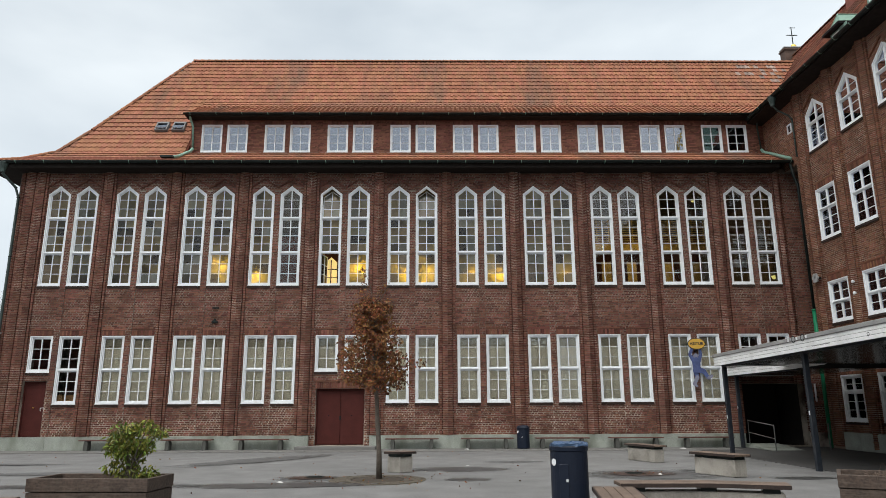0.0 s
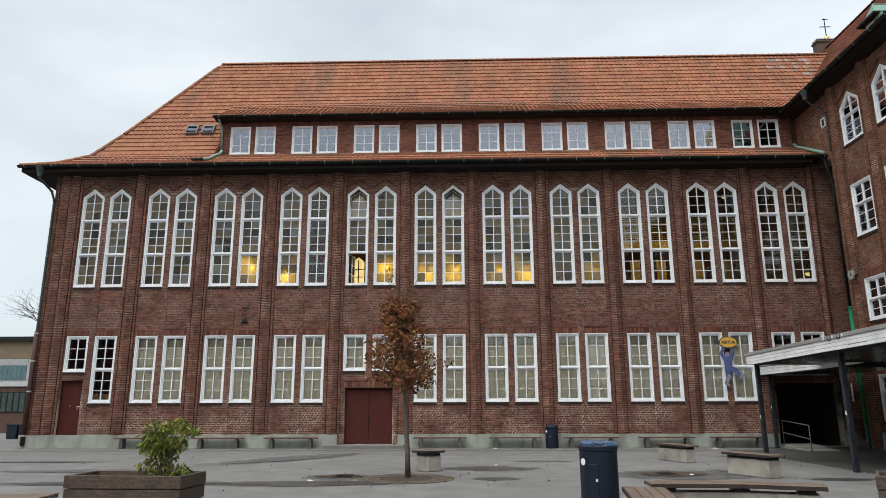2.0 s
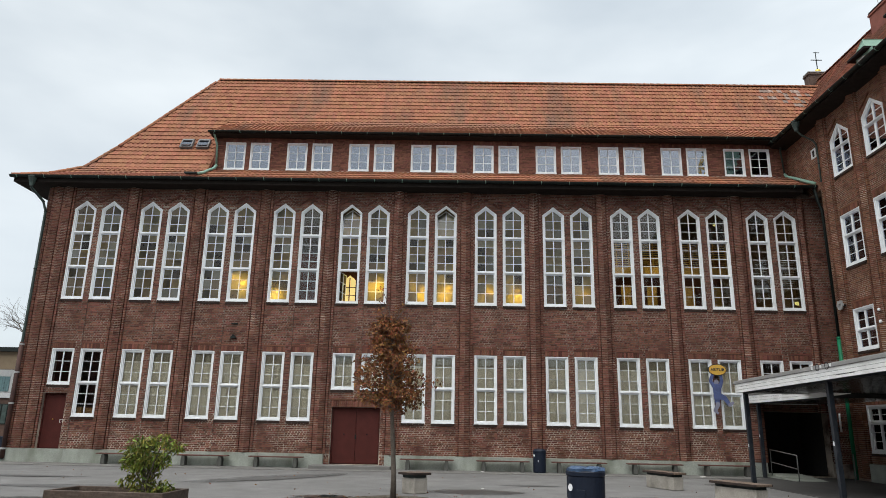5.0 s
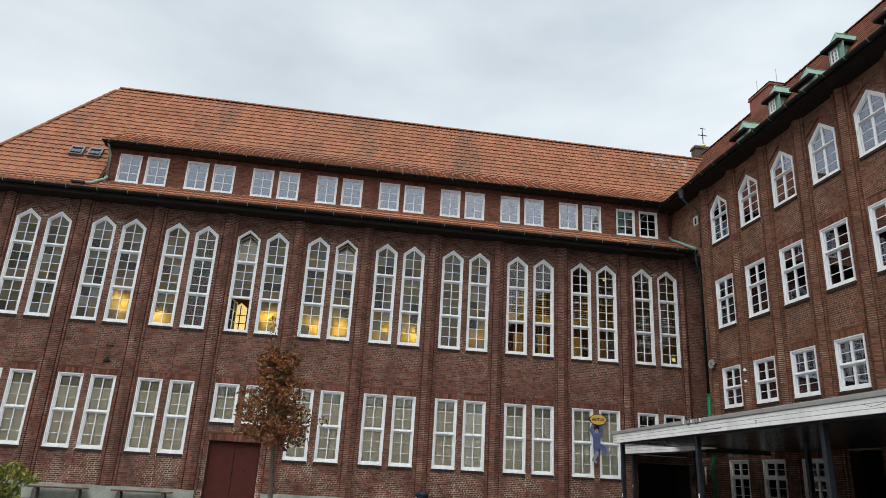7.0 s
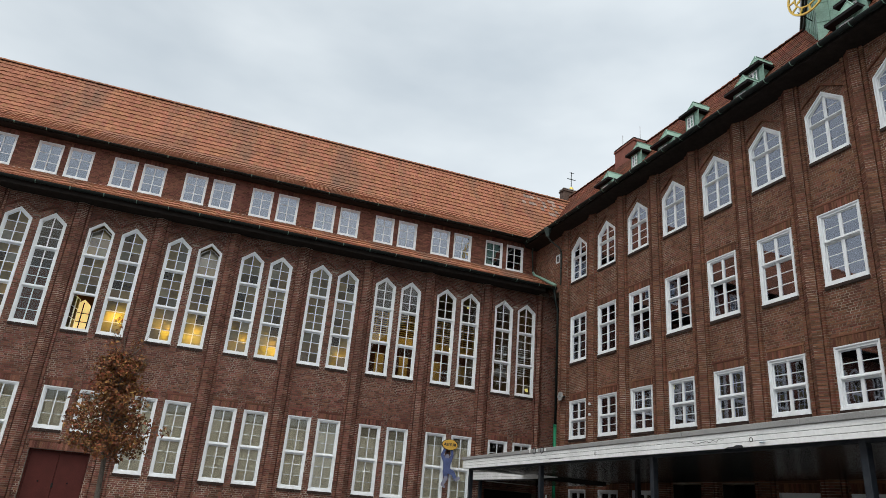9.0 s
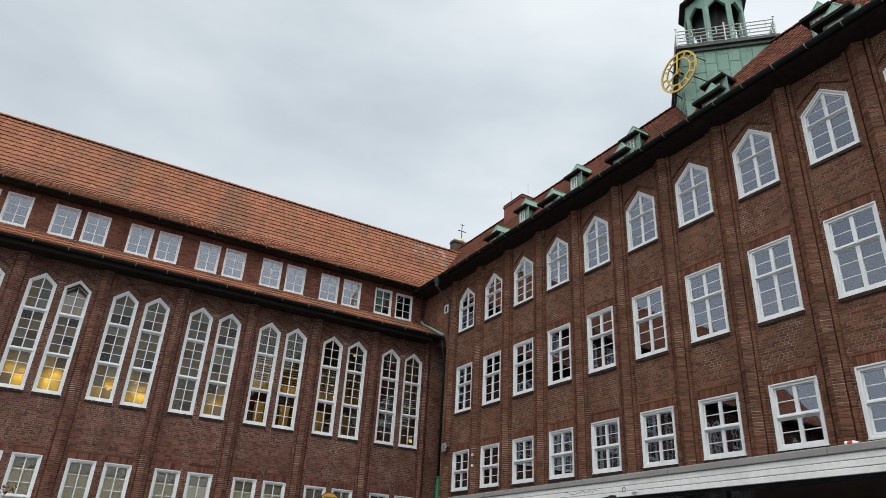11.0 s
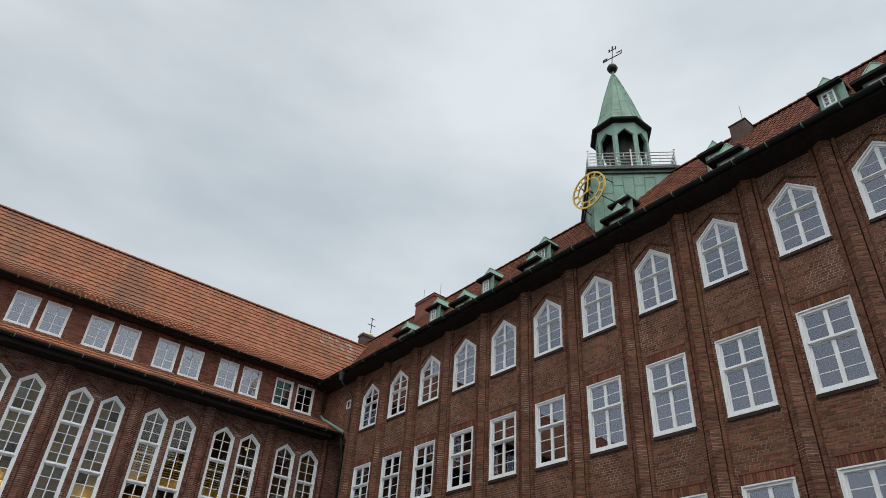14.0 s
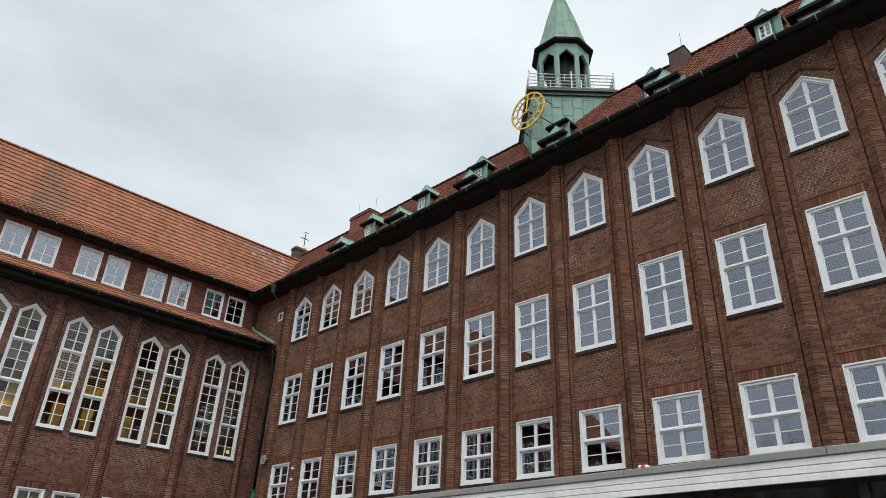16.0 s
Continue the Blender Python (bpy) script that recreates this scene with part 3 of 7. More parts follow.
tagged(lining, "added near-black sheets that shade the passage reveals", "lining", kind="structure")
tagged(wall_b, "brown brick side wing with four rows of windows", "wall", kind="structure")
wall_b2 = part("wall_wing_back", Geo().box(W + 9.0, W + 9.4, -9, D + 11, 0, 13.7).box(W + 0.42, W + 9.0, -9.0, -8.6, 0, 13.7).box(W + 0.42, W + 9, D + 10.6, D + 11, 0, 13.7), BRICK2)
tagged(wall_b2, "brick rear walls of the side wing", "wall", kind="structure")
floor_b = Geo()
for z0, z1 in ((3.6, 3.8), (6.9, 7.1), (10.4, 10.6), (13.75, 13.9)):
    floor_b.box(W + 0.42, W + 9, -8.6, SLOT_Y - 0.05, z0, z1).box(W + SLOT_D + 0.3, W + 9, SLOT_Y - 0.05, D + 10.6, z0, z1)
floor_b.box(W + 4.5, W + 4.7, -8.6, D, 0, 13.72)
floor_b = part("floor_wing", floor_b, UNLITROOM)
tagged(floor_b, "storey floors and corridor wall inside the wing", "floor", kind="structure")
slot = part("wall_recess", Geo().box(W + 0.42, W + SLOT_D + 0.1, SLOT_Y - 0.3, SLOT_Y, 0, 11.3).box(W + SLOT_D, W + SLOT_D + 0.1, SLOT_Y, D, 0, 11.3).box(W, W + SLOT_D, SLOT_Y, D, 11.3, 11.4), BRICK2)
tagged(slot, "narrow dark brick recess where the two blocks meet", "wall", kind="structure")


# ---------- roofs ----------
def picked(name, src):
    """A copy of a material whose variation goes by object in place of by island."""
    m = src.copy()
    m.name = name
    n, l = m.node_tree.nodes, m.node_tree.links
    info = n.new("ShaderNodeObjectInfo")
    for link in [k for k in l if k.from_socket.name == "Random Per Island"]:
        to = link.to_socket
        l.remove(link)
        l.new(info.outputs["Random"], to)
    return m


picked_tile = {TILE.name: picked("single_orange_tile", TILE), TILE2.name: picked("single_red_tile", TILE2)}


def tiled_slope(profile, left, right, m, mat, name, label, step=0.31, width=0.225, special=None, near=None):
    """Courses of pantiles up a profile of (depth, z); left(d), right(d) bound each course."""
    lengths = [0.0]
    for (a, b), (c, d) in zip(profile, profile[1:]):
        lengths.append(lengths[-1] + math.hypot(c - a, d - b))

    def at(s):
        for k in range(len(profile) - 1):
            if s <= lengths[k + 1] or k == len(profile) - 2:
                f = (s - lengths[k]) / (lengths[k + 1] - lengths[k])
                return tuple(p + f * (q - p) for p, q in zip(profile[k], profile[k + 1]))
    n = int(lengths[-1] / step)
    step = lengths[-1] / n
    g, g2 = Geo(), Geo()
    amp, lift = (0.02, 0.042) if width > 0.22 and mat is TILE else (0.02, 0.022)
    wave = ((0, 0.0), (0.22, amp * 0.9), (0.45, amp), (0.7, 0.0), (1.0, 0.0))
    faces = [f for j in range(4) for f in ((j, j + 1, j + 6, j + 5), (j + 10, j + 11, j + 1, j))]
    rnd = random.Random(5)
    single = []
    for i in range(n):
        (d0, z0), (d1, z1) = at(i * step), at(min((i + 1.12) * step, lengths[-1]))
        nx, nz = -(z1 - z0), d1 - d0
        q = math.hypot(nx, nz)
        nx, nz = nx / q, nz / q
        lo, hi = left((d0 + d1) / 2), right((d0 + d1) / 2)
        k = math.floor(lo / width)
        shared = None
        while k * width < hi:
            u = k * width
            k += 1
            if not lo < u + width * 0.5 < hi:
                continue
            jit = rnd.uniform(-0.006, 0.006)
            own = near and near[0] < u < near[1] and near[2] <= i < near[3]
            o = 0.0 if own else u
            if own:
                jit = 0.0
            vs = [(o + f * width, d0 + nx * (h + lift + jit), z0 + nz * (h + lift + jit)) for f, h in wave]
            vs += [(o + f * width, d1 + nx * h, z1 + nz * h) for f, h in wave]
            vs += [(o + f * width, d0 + nx * (h + jit), z0 + nz * (h + jit)) for f, h in wave]
            if own:
                shared = shared or Geo().add(vs, faces).mesh("roof_tile", picked_tile[mat.name])
                single.append((u, shared))
            elif special and special(u, (z0 + z1) / 2, rnd):
                g2.add(vs, faces)
            else:
                g.add(vs, faces)
    roof = thing(name, label, "roof", m, kind="structure")
    tagged(part("roof_tiles", g, mat, roof), kind="stuff")
    if g2.v:
        tagged(part("lichened_tiles", g2, SLATE, roof, "pale grey weathered tiles"), kind="stuff")
    for u, data in single:
        part("roof_tile", data, mat, roof, at=(u, 0, 0))
    return roof


EAVE_Y, EAVE_Z, RIDGE_Y, RIDGE_Z = 26.35, 11.46, 32.17, 19.17
XE = -18.55                                        # eaves at the hip end
prof_a = [(EAVE_Y, EAVE_Z), (27.3, 11.91), (28.2, 12.57), (29.1, 13.97), (RIDGE_Y, RIDGE_Z)]


def hip_left(y):
    return XE + (y - EAVE_Y) * 1.042


DORM_L, DORM_Y = -10.95, 28.565
tiled_slope(prof_a, hip_left, lambda y: DORM_L, Matrix(), TILE, "roof_hip_side", "orange clay pantile roof beside the dormer", near=(-16.0, -11.2, 5, 16))
tiled_slope([(EAVE_Y, EAVE_Z), (27.3, 11.91), (28.1, 12.47), (28.52, 12.6)], lambda y: DORM_L, lambda y: W + 0.3, Matrix(), TILE, "roof_skirt", "narrow tiled skirt roof below the dormer windows", near=(-8.0, 5.0, 1, 4))
tiled_slope([(28.06, 14.39), (28.7, 14.78), (29.5, 15.3), (30.1, 15.78), (30.62, 16.545), (RIDGE_Y, RIDGE_Z)], lambda y: max(DORM_L - 0.15, hip_left(y)), lambda y: W + 6, Matrix(), TILE, "roof_main", "large orange clay pantile roof above the dormer row", near=(-6.0, 3.0, 1, 8),
            special=lambda u, z, r: 15.3 < u < 18.8 and z > 17.4 and z < 18.9 and r.random() < 0.4)
backing = part("roof_backing", Geo().add([(XE, EAVE_Y, EAVE_Z - 0.03), (DORM_L, EAVE_Y, EAVE_Z - 0.03), (DORM_L, 28.2, 12.5), (-16.7, 28.2, 12.5), (DORM_L, RIDGE_Y, RIDGE_Z - 0.05), (XE + 6.05, RIDGE_Y, RIDGE_Z - 0.05),
                                          (W + 6, RIDGE_Y, RIDGE_Z - 0.05), (W + 6, 28.06, 14.33), (DORM_L - 0.1, 28.06, 14.33), (DORM_L - 0.1, 30.45, 16.15), (W + 6, 30.45, 16.15),
                                          (XE, D + 10.9, EAVE_Z), (W + 6, D + 10.9, EAVE_Z), (W, EAVE_Y, EAVE_Z - 0.03), (W, 28.52, 12.56), (DORM_L, 28.52, 12.56),
                                          (DORM_L - 0.1, 29.5, 15.16), (W + 6, 29.5, 15.16)],
                                         [(0, 1, 2, 3), (3, 2, 4, 5), (8, 7, 17, 16), (16, 17, 10, 9), (9, 10, 6, 4), (0, 3, 5, 11), (5, 6, 12, 11), (1, 13, 14, 15)]), TILE2)
tagged(backing, "boarded and tiled underside of the long roof", "roof", kind="structure")

prof_b = [(-0.72, 14.27), (0.2, 14.7), (1.0, 15.317), (4.75, 20.207)]
tiled_slope(prof_b, lambda d: -D - 11, lambda d: 9.5, MB, TILE2, "roof_wing", "red clay pantile roof over the side wing", step=0.33, near=(-9.0, 1.0, 3, 10))
part_b = part("roof_wing_back", Geo().add([(-D - 11, 4.75, 20.157), (9.5, 4.75, 20.157), (9.5, 10.2, 13.7), (-D - 11, 10.2, 13.7), (-D - 11, -0.72, 14.23), (9.5, -0.72, 14.23), (9.5, 1.0, 15.27), (-D - 11, 1.0, 15.27)],
                                          [(0, 1, 2, 3), (4, 5, 6, 7), (7, 6, 1, 0), (5, 2, 1, 6), (4, 7, 0, 3)]), TILE2, at=MB)
tagged(part_b, "far slope and gable of the wing roof", "roof", kind="structure")

# eaves
soff = part("eaves", Geo().box(XE + 0.1, W - 0.6, EAVE_Y + 0.05, D, 11.22, 11.4).box(XE + 0.1, XL, D, D + 10, 11.22, 11.4), SOFFIT)
tagged(soff, "dark boarded eaves under the long roof", "eaves", kind="structure")
soffb = part("eaves_wing", Geo().add([(-D - 2, -0.68, 14.1), (9.4, -0.68, 14.1), (9.4, 0, 14.0), (-D - 2, 0, 14.0), (-D - 2, -0.68, 14.22), (9.4, -0.68, 14.22), (9.4, 0.2, 14.3), (-D - 2, 0.2, 14.3)],
                                     [(0, 3, 2, 1), (0, 1, 5, 4), (4, 5, 6, 7), (1, 2, 6, 5), (0, 4, 7, 3)]), SOFFIT, at=MB)
tagged(soffb, "dark boarded eaves of the side wing", "eaves", kind="structure")


def gutter(name, a, b, radius, label, brackets=1.0, down=-1.0):
    """A half-round gutter from a to b with strap brackets."""
    a, b = Vector(a), Vector(b)
    t = thing(name, label, "gutter", Matrix.Translation(a))
    d = (b - a)
    n = d.cross(Vector((0, 0, 1))).normalized()
    g = Geo()
    ring = [(radius * math.cos(math.pi * k / 8), -radius * math.sin(math.pi * k / 8)) for k in range(9)]
    ring += [((radius - 0.012) * math.cos(math.pi * k / 8), -(radius - 0.012) * math.sin(math.pi * k / 8)) for k in range(8, -1, -1)]
    m = len(ring)
    g.add([n * x + Vector((0, 0, z)) for x, z in ring] + [d + n * x + Vector((0, 0, z)) for x, z in ring], [(k, k + m, (k + 1) % m + m, (k + 1) % m) for k in range(m)])
    part("channel", g, BLACK, t)
    count = int(d.length / brackets)
    e = d.normalized()
    ob = None
    for i in range(count + 1):
        s = Geo()
        ring2 = [((radius + 0.006) * math.cos(math.pi * k / 6), -(radius + 0.006) * math.sin(math.pi * k / 6)) for k in range(7)]
        s.add([n * x + Vector((0, 0, z)) - e * 0.015 for x, z in ring2] + [n * x + Vector((0, 0, z)) + e * 0.015 for x, z in ring2], [(k, k + 7, k + 8, k + 1) for k in range(6)])
        ob = part("bracket", ob.data if ob else s, COPPERLIGHT, t, at=e * (i * brackets + 0.3) if (i * brackets + 0.3) < d.length else e * (d.length - 0.1))
    return t


gutter("gutter", (XE, EAVE_Y - 0.06, 11.47), (W - 0.1, EAVE_Y - 0.06, 11.47), 0.1, "black half-round gutter along the long eaves", 1.15)
gutter("gutter", (DORM_L - 0.2, 28.02, 14.38), (W - 0.1, 28.02, 14.38), 0.07, "black gutter along the dormer eaves", 1.15)
gutter("gutter", (W - 0.78, D + 1.2, 14.25), (W - 0.78, -9, 14.25), 0.1, "black half-round gutter along the wing eaves", 0.95)

# dormer wall
holes_d = [(-16.115 + b * 2.827 + j * 1.143 + 0.02, -16.115 + b * 2.827 + j * 1.143 + 0.9, 12.758, 14.02, 14.02) for b in range(2, NB) for j in (0, 1)]
dw = part("wall_dormer", pierced_wall(Geo(), DORM_L, W, 12.4, 14.5, holes_d, 0.0, 0.3), BRICK, at=MD)
tagged(dw, "brick dormer wall with a row of paired windows", "wall", kind="structure")
dw2 = part("wall_dormer_cheek", Geo().prism([(0, 12.4), (1.5, 14.3), (1.5, 15.6), (0, 14.5)], 0, 0.2), BRICK, at=Matrix.Translation((DORM_L + 0.2, 28.57, 0)) @ Matrix.Rotation(radians(90), 4, "Z"))
tagged(dw2, "brick cheek at the end of the dormer", "wall", kind="structure")
df = part("eaves_dormer", Geo().box(DORM_L - 0.15, W, 28.08, 28.57, 14.27, 14.33), SOFFIT)
tagged(df, "dark boarded eaves over the dormer windows", "eaves", kind="structure")
fls = part("flashing", Geo().box(DORM_L + 0.25, W - 0.3, 28.46, 28.56, 12.5, 12.67), MORTARPALE, bevel=0.01)
tagged(fls, "pale mortar fillet between dormer wall and tiles", "flashing", kind="structure")
# near-black wall gives the dormer rooms their unlit depth
attic = part("ceiling", Geo().box(DORM_L, W, 30.5, 30.7, 12.4, 14.4), UNLITROOM)
tagged(attic, "near-black wall painted for the unlit dormer rooms", "wall", kind="structure")

# ---------- ground ----------
ground = part("ground", Geo().add([(-400, -400, 0), (400, -400, 0), (400, 400, 0), (-400, 400, 0)], [(0, 1, 2, 3)]), ASPHALT)
tagged(ground, "worn grey asphalt schoolyard with damp patches", "ground", kind="structure")

# ---------- brickwork ----------
COURSE, BRICKL = 0.068, 0.24


def soldier(geo, u0, u1, z0, z1, d=0.0, step=0.078):
    """Upright bricks over an opening."""
    n = max(1, round((u1 - u0) / step))
    s = (u1 - u0) / n
    for k in range(n):
        geo.box(u0 + k * s + 0.005, u0 + (k + 1) * s - 0.005, d - 0.018, d + 0.01, z0 + 0.004, z1 - 0.004)


def brick_field(geo, u0, u1, z0, z1, holes, d=0.0, seed=1, skip=None, singles=None, pick=None):
    """Bricks in running bond, cut at openings and at the edges."""
    rnd = random.Random(seed)
    n = int((z1 - z0) / COURSE)
    for k in range(n):
        a, b = z0 + k * COURSE + 0.006, z0 + (k + 1) * COURSE - 0.007
        zm = (a + b) / 2
        gaps = []
        for l, r, s, sh, ap in holes:
            if b > s and a < sh:
                gaps.append((l, r))
            elif sh <= a < ap or (a < ap and b > sh):
                hw = (ap - max(a, sh)) / max(ap - sh, 1e-6) * (r - l) / 2
                gaps.append(((l + r) / 2 - hw, (l + r) / 2 + hw))
        gaps.sort()
        free, at = [], u0
        for l, r in gaps:
            if l > at:
                free.append((at, min(l, u1)))
            at = max(at, r)
        if at < u1:
            free.append((at, u1))
        shift = (k % 2) * BRICKL / 2 + (k % 3) * 0.03
        for l, r in free:
            j = math.floor((l - shift) / BRICKL)
            while True:
                p, q = shift + j * BRICKL, shift + (j + 1) * BRICKL
                j += 1
                if p >= r:
                    break
                if rnd.random() < 0.35:                       # a pair of headers in place of a stretcher
                    cells = ((p, (p + q) / 2), ((p + q) / 2, q))
                else:
                    cells = ((p, q),)
                for x0, x1 in cells:
                    x0, x1 = max(x0, l) + 0.009, min(x1, r) - 0.009
                    if x1 - x0 < 0.03:
                        continue
                    out = 0.006 + rnd.uniform(-0.003, 0.004)
                    if pick and len(singles) < 300 and x1 - x0 > 0.19 and pick(x0, zm):
                        singles.append((x0, d - out, a))
                        continue
                    v = [(x0, d, a), (x1, d, a), (x1, d, b), (x0, d, b), (x0 + 0.003, d - out, a + 0.003), (x1 - 0.003, d - out, a + 0.003), (x1 - 0.003, d - out, b - 0.003), (x0 + 0.003, d - out, b - 0.003)]
                    geo.add(v, [(4, 5, 6, 7), (0, 1, 5, 4), (1, 2, 6, 5), (2, 3, 7, 6), (3, 0, 4, 7)])


def pilaster(geo, mortar, u, z0, z1, half=0.2, out=0.15, rib=0.31, ribout=0.055, seed=3):
    """A pier with a V-shaped front; a groove and a flat rib run up on either side of it."""
    rnd = random.Random(seed)
    poly = [(u - half, 0.0), (u - half, -ribout), (u, -out), (u + half, -ribout), (u + half, 0.0)]
    mortar.column(poly, z0, z1)
    r0 = half + 0.045
    for sgn in (-1, 1):
        x0, x1 = sorted((u + sgn * r0, u + sgn * rib))
        mortar.box(x0, x1, -ribout * 0.8, 0.0, z0, z1)
    n = int((z1 - z0) / COURSE)
    fs = [(4, 5, 6, 7), (0, 1, 5, 4), (1, 2, 6, 5), (2, 3, 7, 6), (3, 0, 4, 7)]
    for k in range(n):
        a, b = z0 + k * COURSE + 0.005, z0 + (k + 1) * COURSE - 0.008
        split = (0.0, 0.5, 1.0) if k % 2 else (0.0, 1.0)
        for sgn in (-1, 1):
            for f0, f1 in zip(split, split[1:]):
                o = (0.013 if k % 2 else 0.006) + rnd.uniform(-0.003, 0.003)
                p = [(u + sgn * half * (1 - f), -ribout - (out - ribout) * f) for f in (f0 + 0.012, f1 - 0.012)]
                q = [(x + sgn * o * 0.4, y - o) for x, y in p]
                v = [(*p[0], a), (*p[1], a), (*p[1], b), (*p[0], b), (*q[0], a + 0.003), (*q[1], a + 0.003), (*q[1], b - 0.003), (*q[0], b - 0.003)]
                geo.add(v, fs if sgn < 0 else [f[::-1] for f in fs])
            xs = u + sgn * half
            geo.box(min(xs, xs + sgn * 0.007), max(xs, xs + sgn * 0.007), -ribout + 0.003, -0.003, a, b)
            x0, x1 = sorted((u + sgn * (r0 - 0.004), u + sgn * (rib + 0.004)))
            geo.box(x0, x1, -ribout * 0.8 - 0.008 - rnd.uniform(0, 0.003), 0.0, a, b)


def chevrons(geo, spans, rise, low, thick, d=-0.055):
    """A raised zigzag band of brick above pointed windows."""
    for u0, um, u1 in spans:
        for a, b, za, zb in ((u0, um, low, low + rise), (um, u1, low + rise, low)):
            n = 6
            for i in range(n):
                f0, f1 = i / n + 0.008, (i + 1) / n - 0.008
                p = [(a + (b - a) * f0, za + (zb - za) * f0), (a + (b - a) * f1, za + (zb - za) * f1)]
                geo.prism([p[0], p[1], (p[1][0], p[1][1] + thick), (p[0][0], p[0][1] + thick)], d, 0.0)


def single_bricks(spots, base, parent, mat):
    data = Geo().box(0, BRICKL - 0.018, 0, 0.02, 0, COURSE - 0.013).mesh("brick", mat)
    for p in spots:
        part("brick", data, mat, parent, at=Matrix.Translation(p))


ga = Geo()
singles = []
brick_field(ga, XL + 0.02, W + SLOT_D, 0.53, 11.24, HOLES_A, 0.0, 11, singles=singles, pick=lambda u, z: -2.5 < u < 6.0 and 0.6 < z < 1.3)
for b in range(NB + 1):
    u = TALL0 + b * PITCH - (PITCH - PAIR - TALLW) / 2
    z0 = 0.53 if b < NB else 2.4
    core = Geo()
    if b == NB:                                       # the last one is narrower
        pilaster(ga, core, 14.49, z0, 11.22, 0.12, 0.15, 0.21, 0.075, seed=b)
    else:
        pilaster(ga, core, u, z0, 11.22, 0.19, 0.18, 0.31, 0.075, seed=b)
    part("pilaster", core, MORTAR3, wall_a)
core = Geo()
pilaster(ga, core, XL + 0.45, 0.53, 11.22, 0.19, 0.18, 0.31, 0.075, seed=40)
part("pilaster", core, MORTAR3, wall_a)
for b in range(NB):
    u = TALL0 + b * PITCH + TALLW
    z0 = 2.62 if b == 4 else 0.53
    if b == NB - 1:
        z0 = 2.97
    part("pier", Geo().box(u + 0.01, u + PAIR - TALLW - 0.01, -0.03, 0.0, z0, 10.45), MORTAR, wall_a)
    brick_field(ga, u + 0.004, u + PAIR - TALLW - 0.004, z0, 10.45, [], -0.03, 70 + b)
sills = Geo()
for l, r, s, sh, ap in HOLES_A:
    if sh - s < 1.0 or s < 0.9:
        continue
    soldier(sills, l - 0.03, r + 0.03, s - 0.13, s - 0.035, -0.03, 0.24)
    if ap <= sh:
        soldier(ga, l - 0.02, r + 0.02, sh + 0.03, sh + 0.24, -0.004)
        ga.box(l - 0.03, r + 0.03, -0.03, 0.0, sh + 0.25, sh + 0.31)
for u0, u1 in ((-4.88, -4.67), (-2.73, -2.53)):
    brick_field(ga, u0, u1, 0.0, 0.53, [], 0.0, 90)
soldier(ga, -4.68, -2.72, 2.3, 2.54, -0.01)
ga.box(-4.73, -2.67, -0.035, 0, 2.55, 2.61)
chevrons(ga, [(TALL0 + b * PITCH + j * PAIR - 0.12, TALL0 + b * PITCH + j * PAIR + TALLW / 2, TALL0 + b * PITCH + j * PAIR + TALLW + 0.12) for b in range(NB) for j in (0, 1)], 0.36, 10.55, 0.07)
tagged(part("bricks", ga, BRICK, wall_a), kind="stuff")
part("sill_bricks", sills, DARKSILL, wall_a, "dark brick window sills")

gb = Geo()
singles_b = []
brick_field(gb, -D - 1.6, 9.0, 0.1, 14.1, HOLES_B + [(-D - 0.2, -SLOT_Y, 0, 11.25, 11.25)], 0.0, 12, singles=singles_b, pick=lambda u, z: -8.0 < u < -2.0 and 6.4 < z < 7.5)
for i in range(NW + 1):
    u = WB0 + i * WPITCH - (WPITCH - WW) / 2
    core = Geo()
    pilaster(gb, core, u, 0.1, 14.05, 0.2, 0.19, 0.33, 0.085, seed=60 + i)
    part("pilaster", core, MORTAR3, wall_b)
sills = Geo()
for l, r, s, sh, ap in HOLES_B:
    soldier(sills, l - 0.04, r + 0.04, s - 0.13, s - 0.035, -0.035, 0.24)
    if ap <= sh:
        soldier(gb, l - 0.02, r + 0.02, sh + 0.03, sh + 0.25, -0.004)
        gb.box(l - 0.04, r + 0.04, -0.03, 0.0, sh + 0.26, sh + 0.31)
chevrons(gb, [(WB0 + i * WPITCH - 0.08, WB0 + i * WPITCH + WW / 2, WB0 + i * WPITCH + WW + 0.08) for i in range(NW)], 0.43, 13.17, 0.06)
tagged(part("bricks", gb, BRICK2, wall_b), kind="stuff")
part("sill_bricks", sills, DARKSILL, wall_b, "dark brick window sills")

gd = Geo()
brick_field(gd, DORM_L + 0.01, W, 12.5, 14.35, [(l - 0.01, r + 0.01, s, sh, ap) for l, r, s, sh, ap in holes_d], 0.0, 15)
for l, r, s, sh, ap in holes_d:
    gd.box(l - 0.05, r + 0.05, -0.03, 0.0, s - 0.1, s - 0.03)
    soldier(gd, l - 0.02, r + 0.02, sh + 0.02, sh + 0.2, -0.004)
tagged(part("bricks", gd, BRICK, dw), kind="stuff")

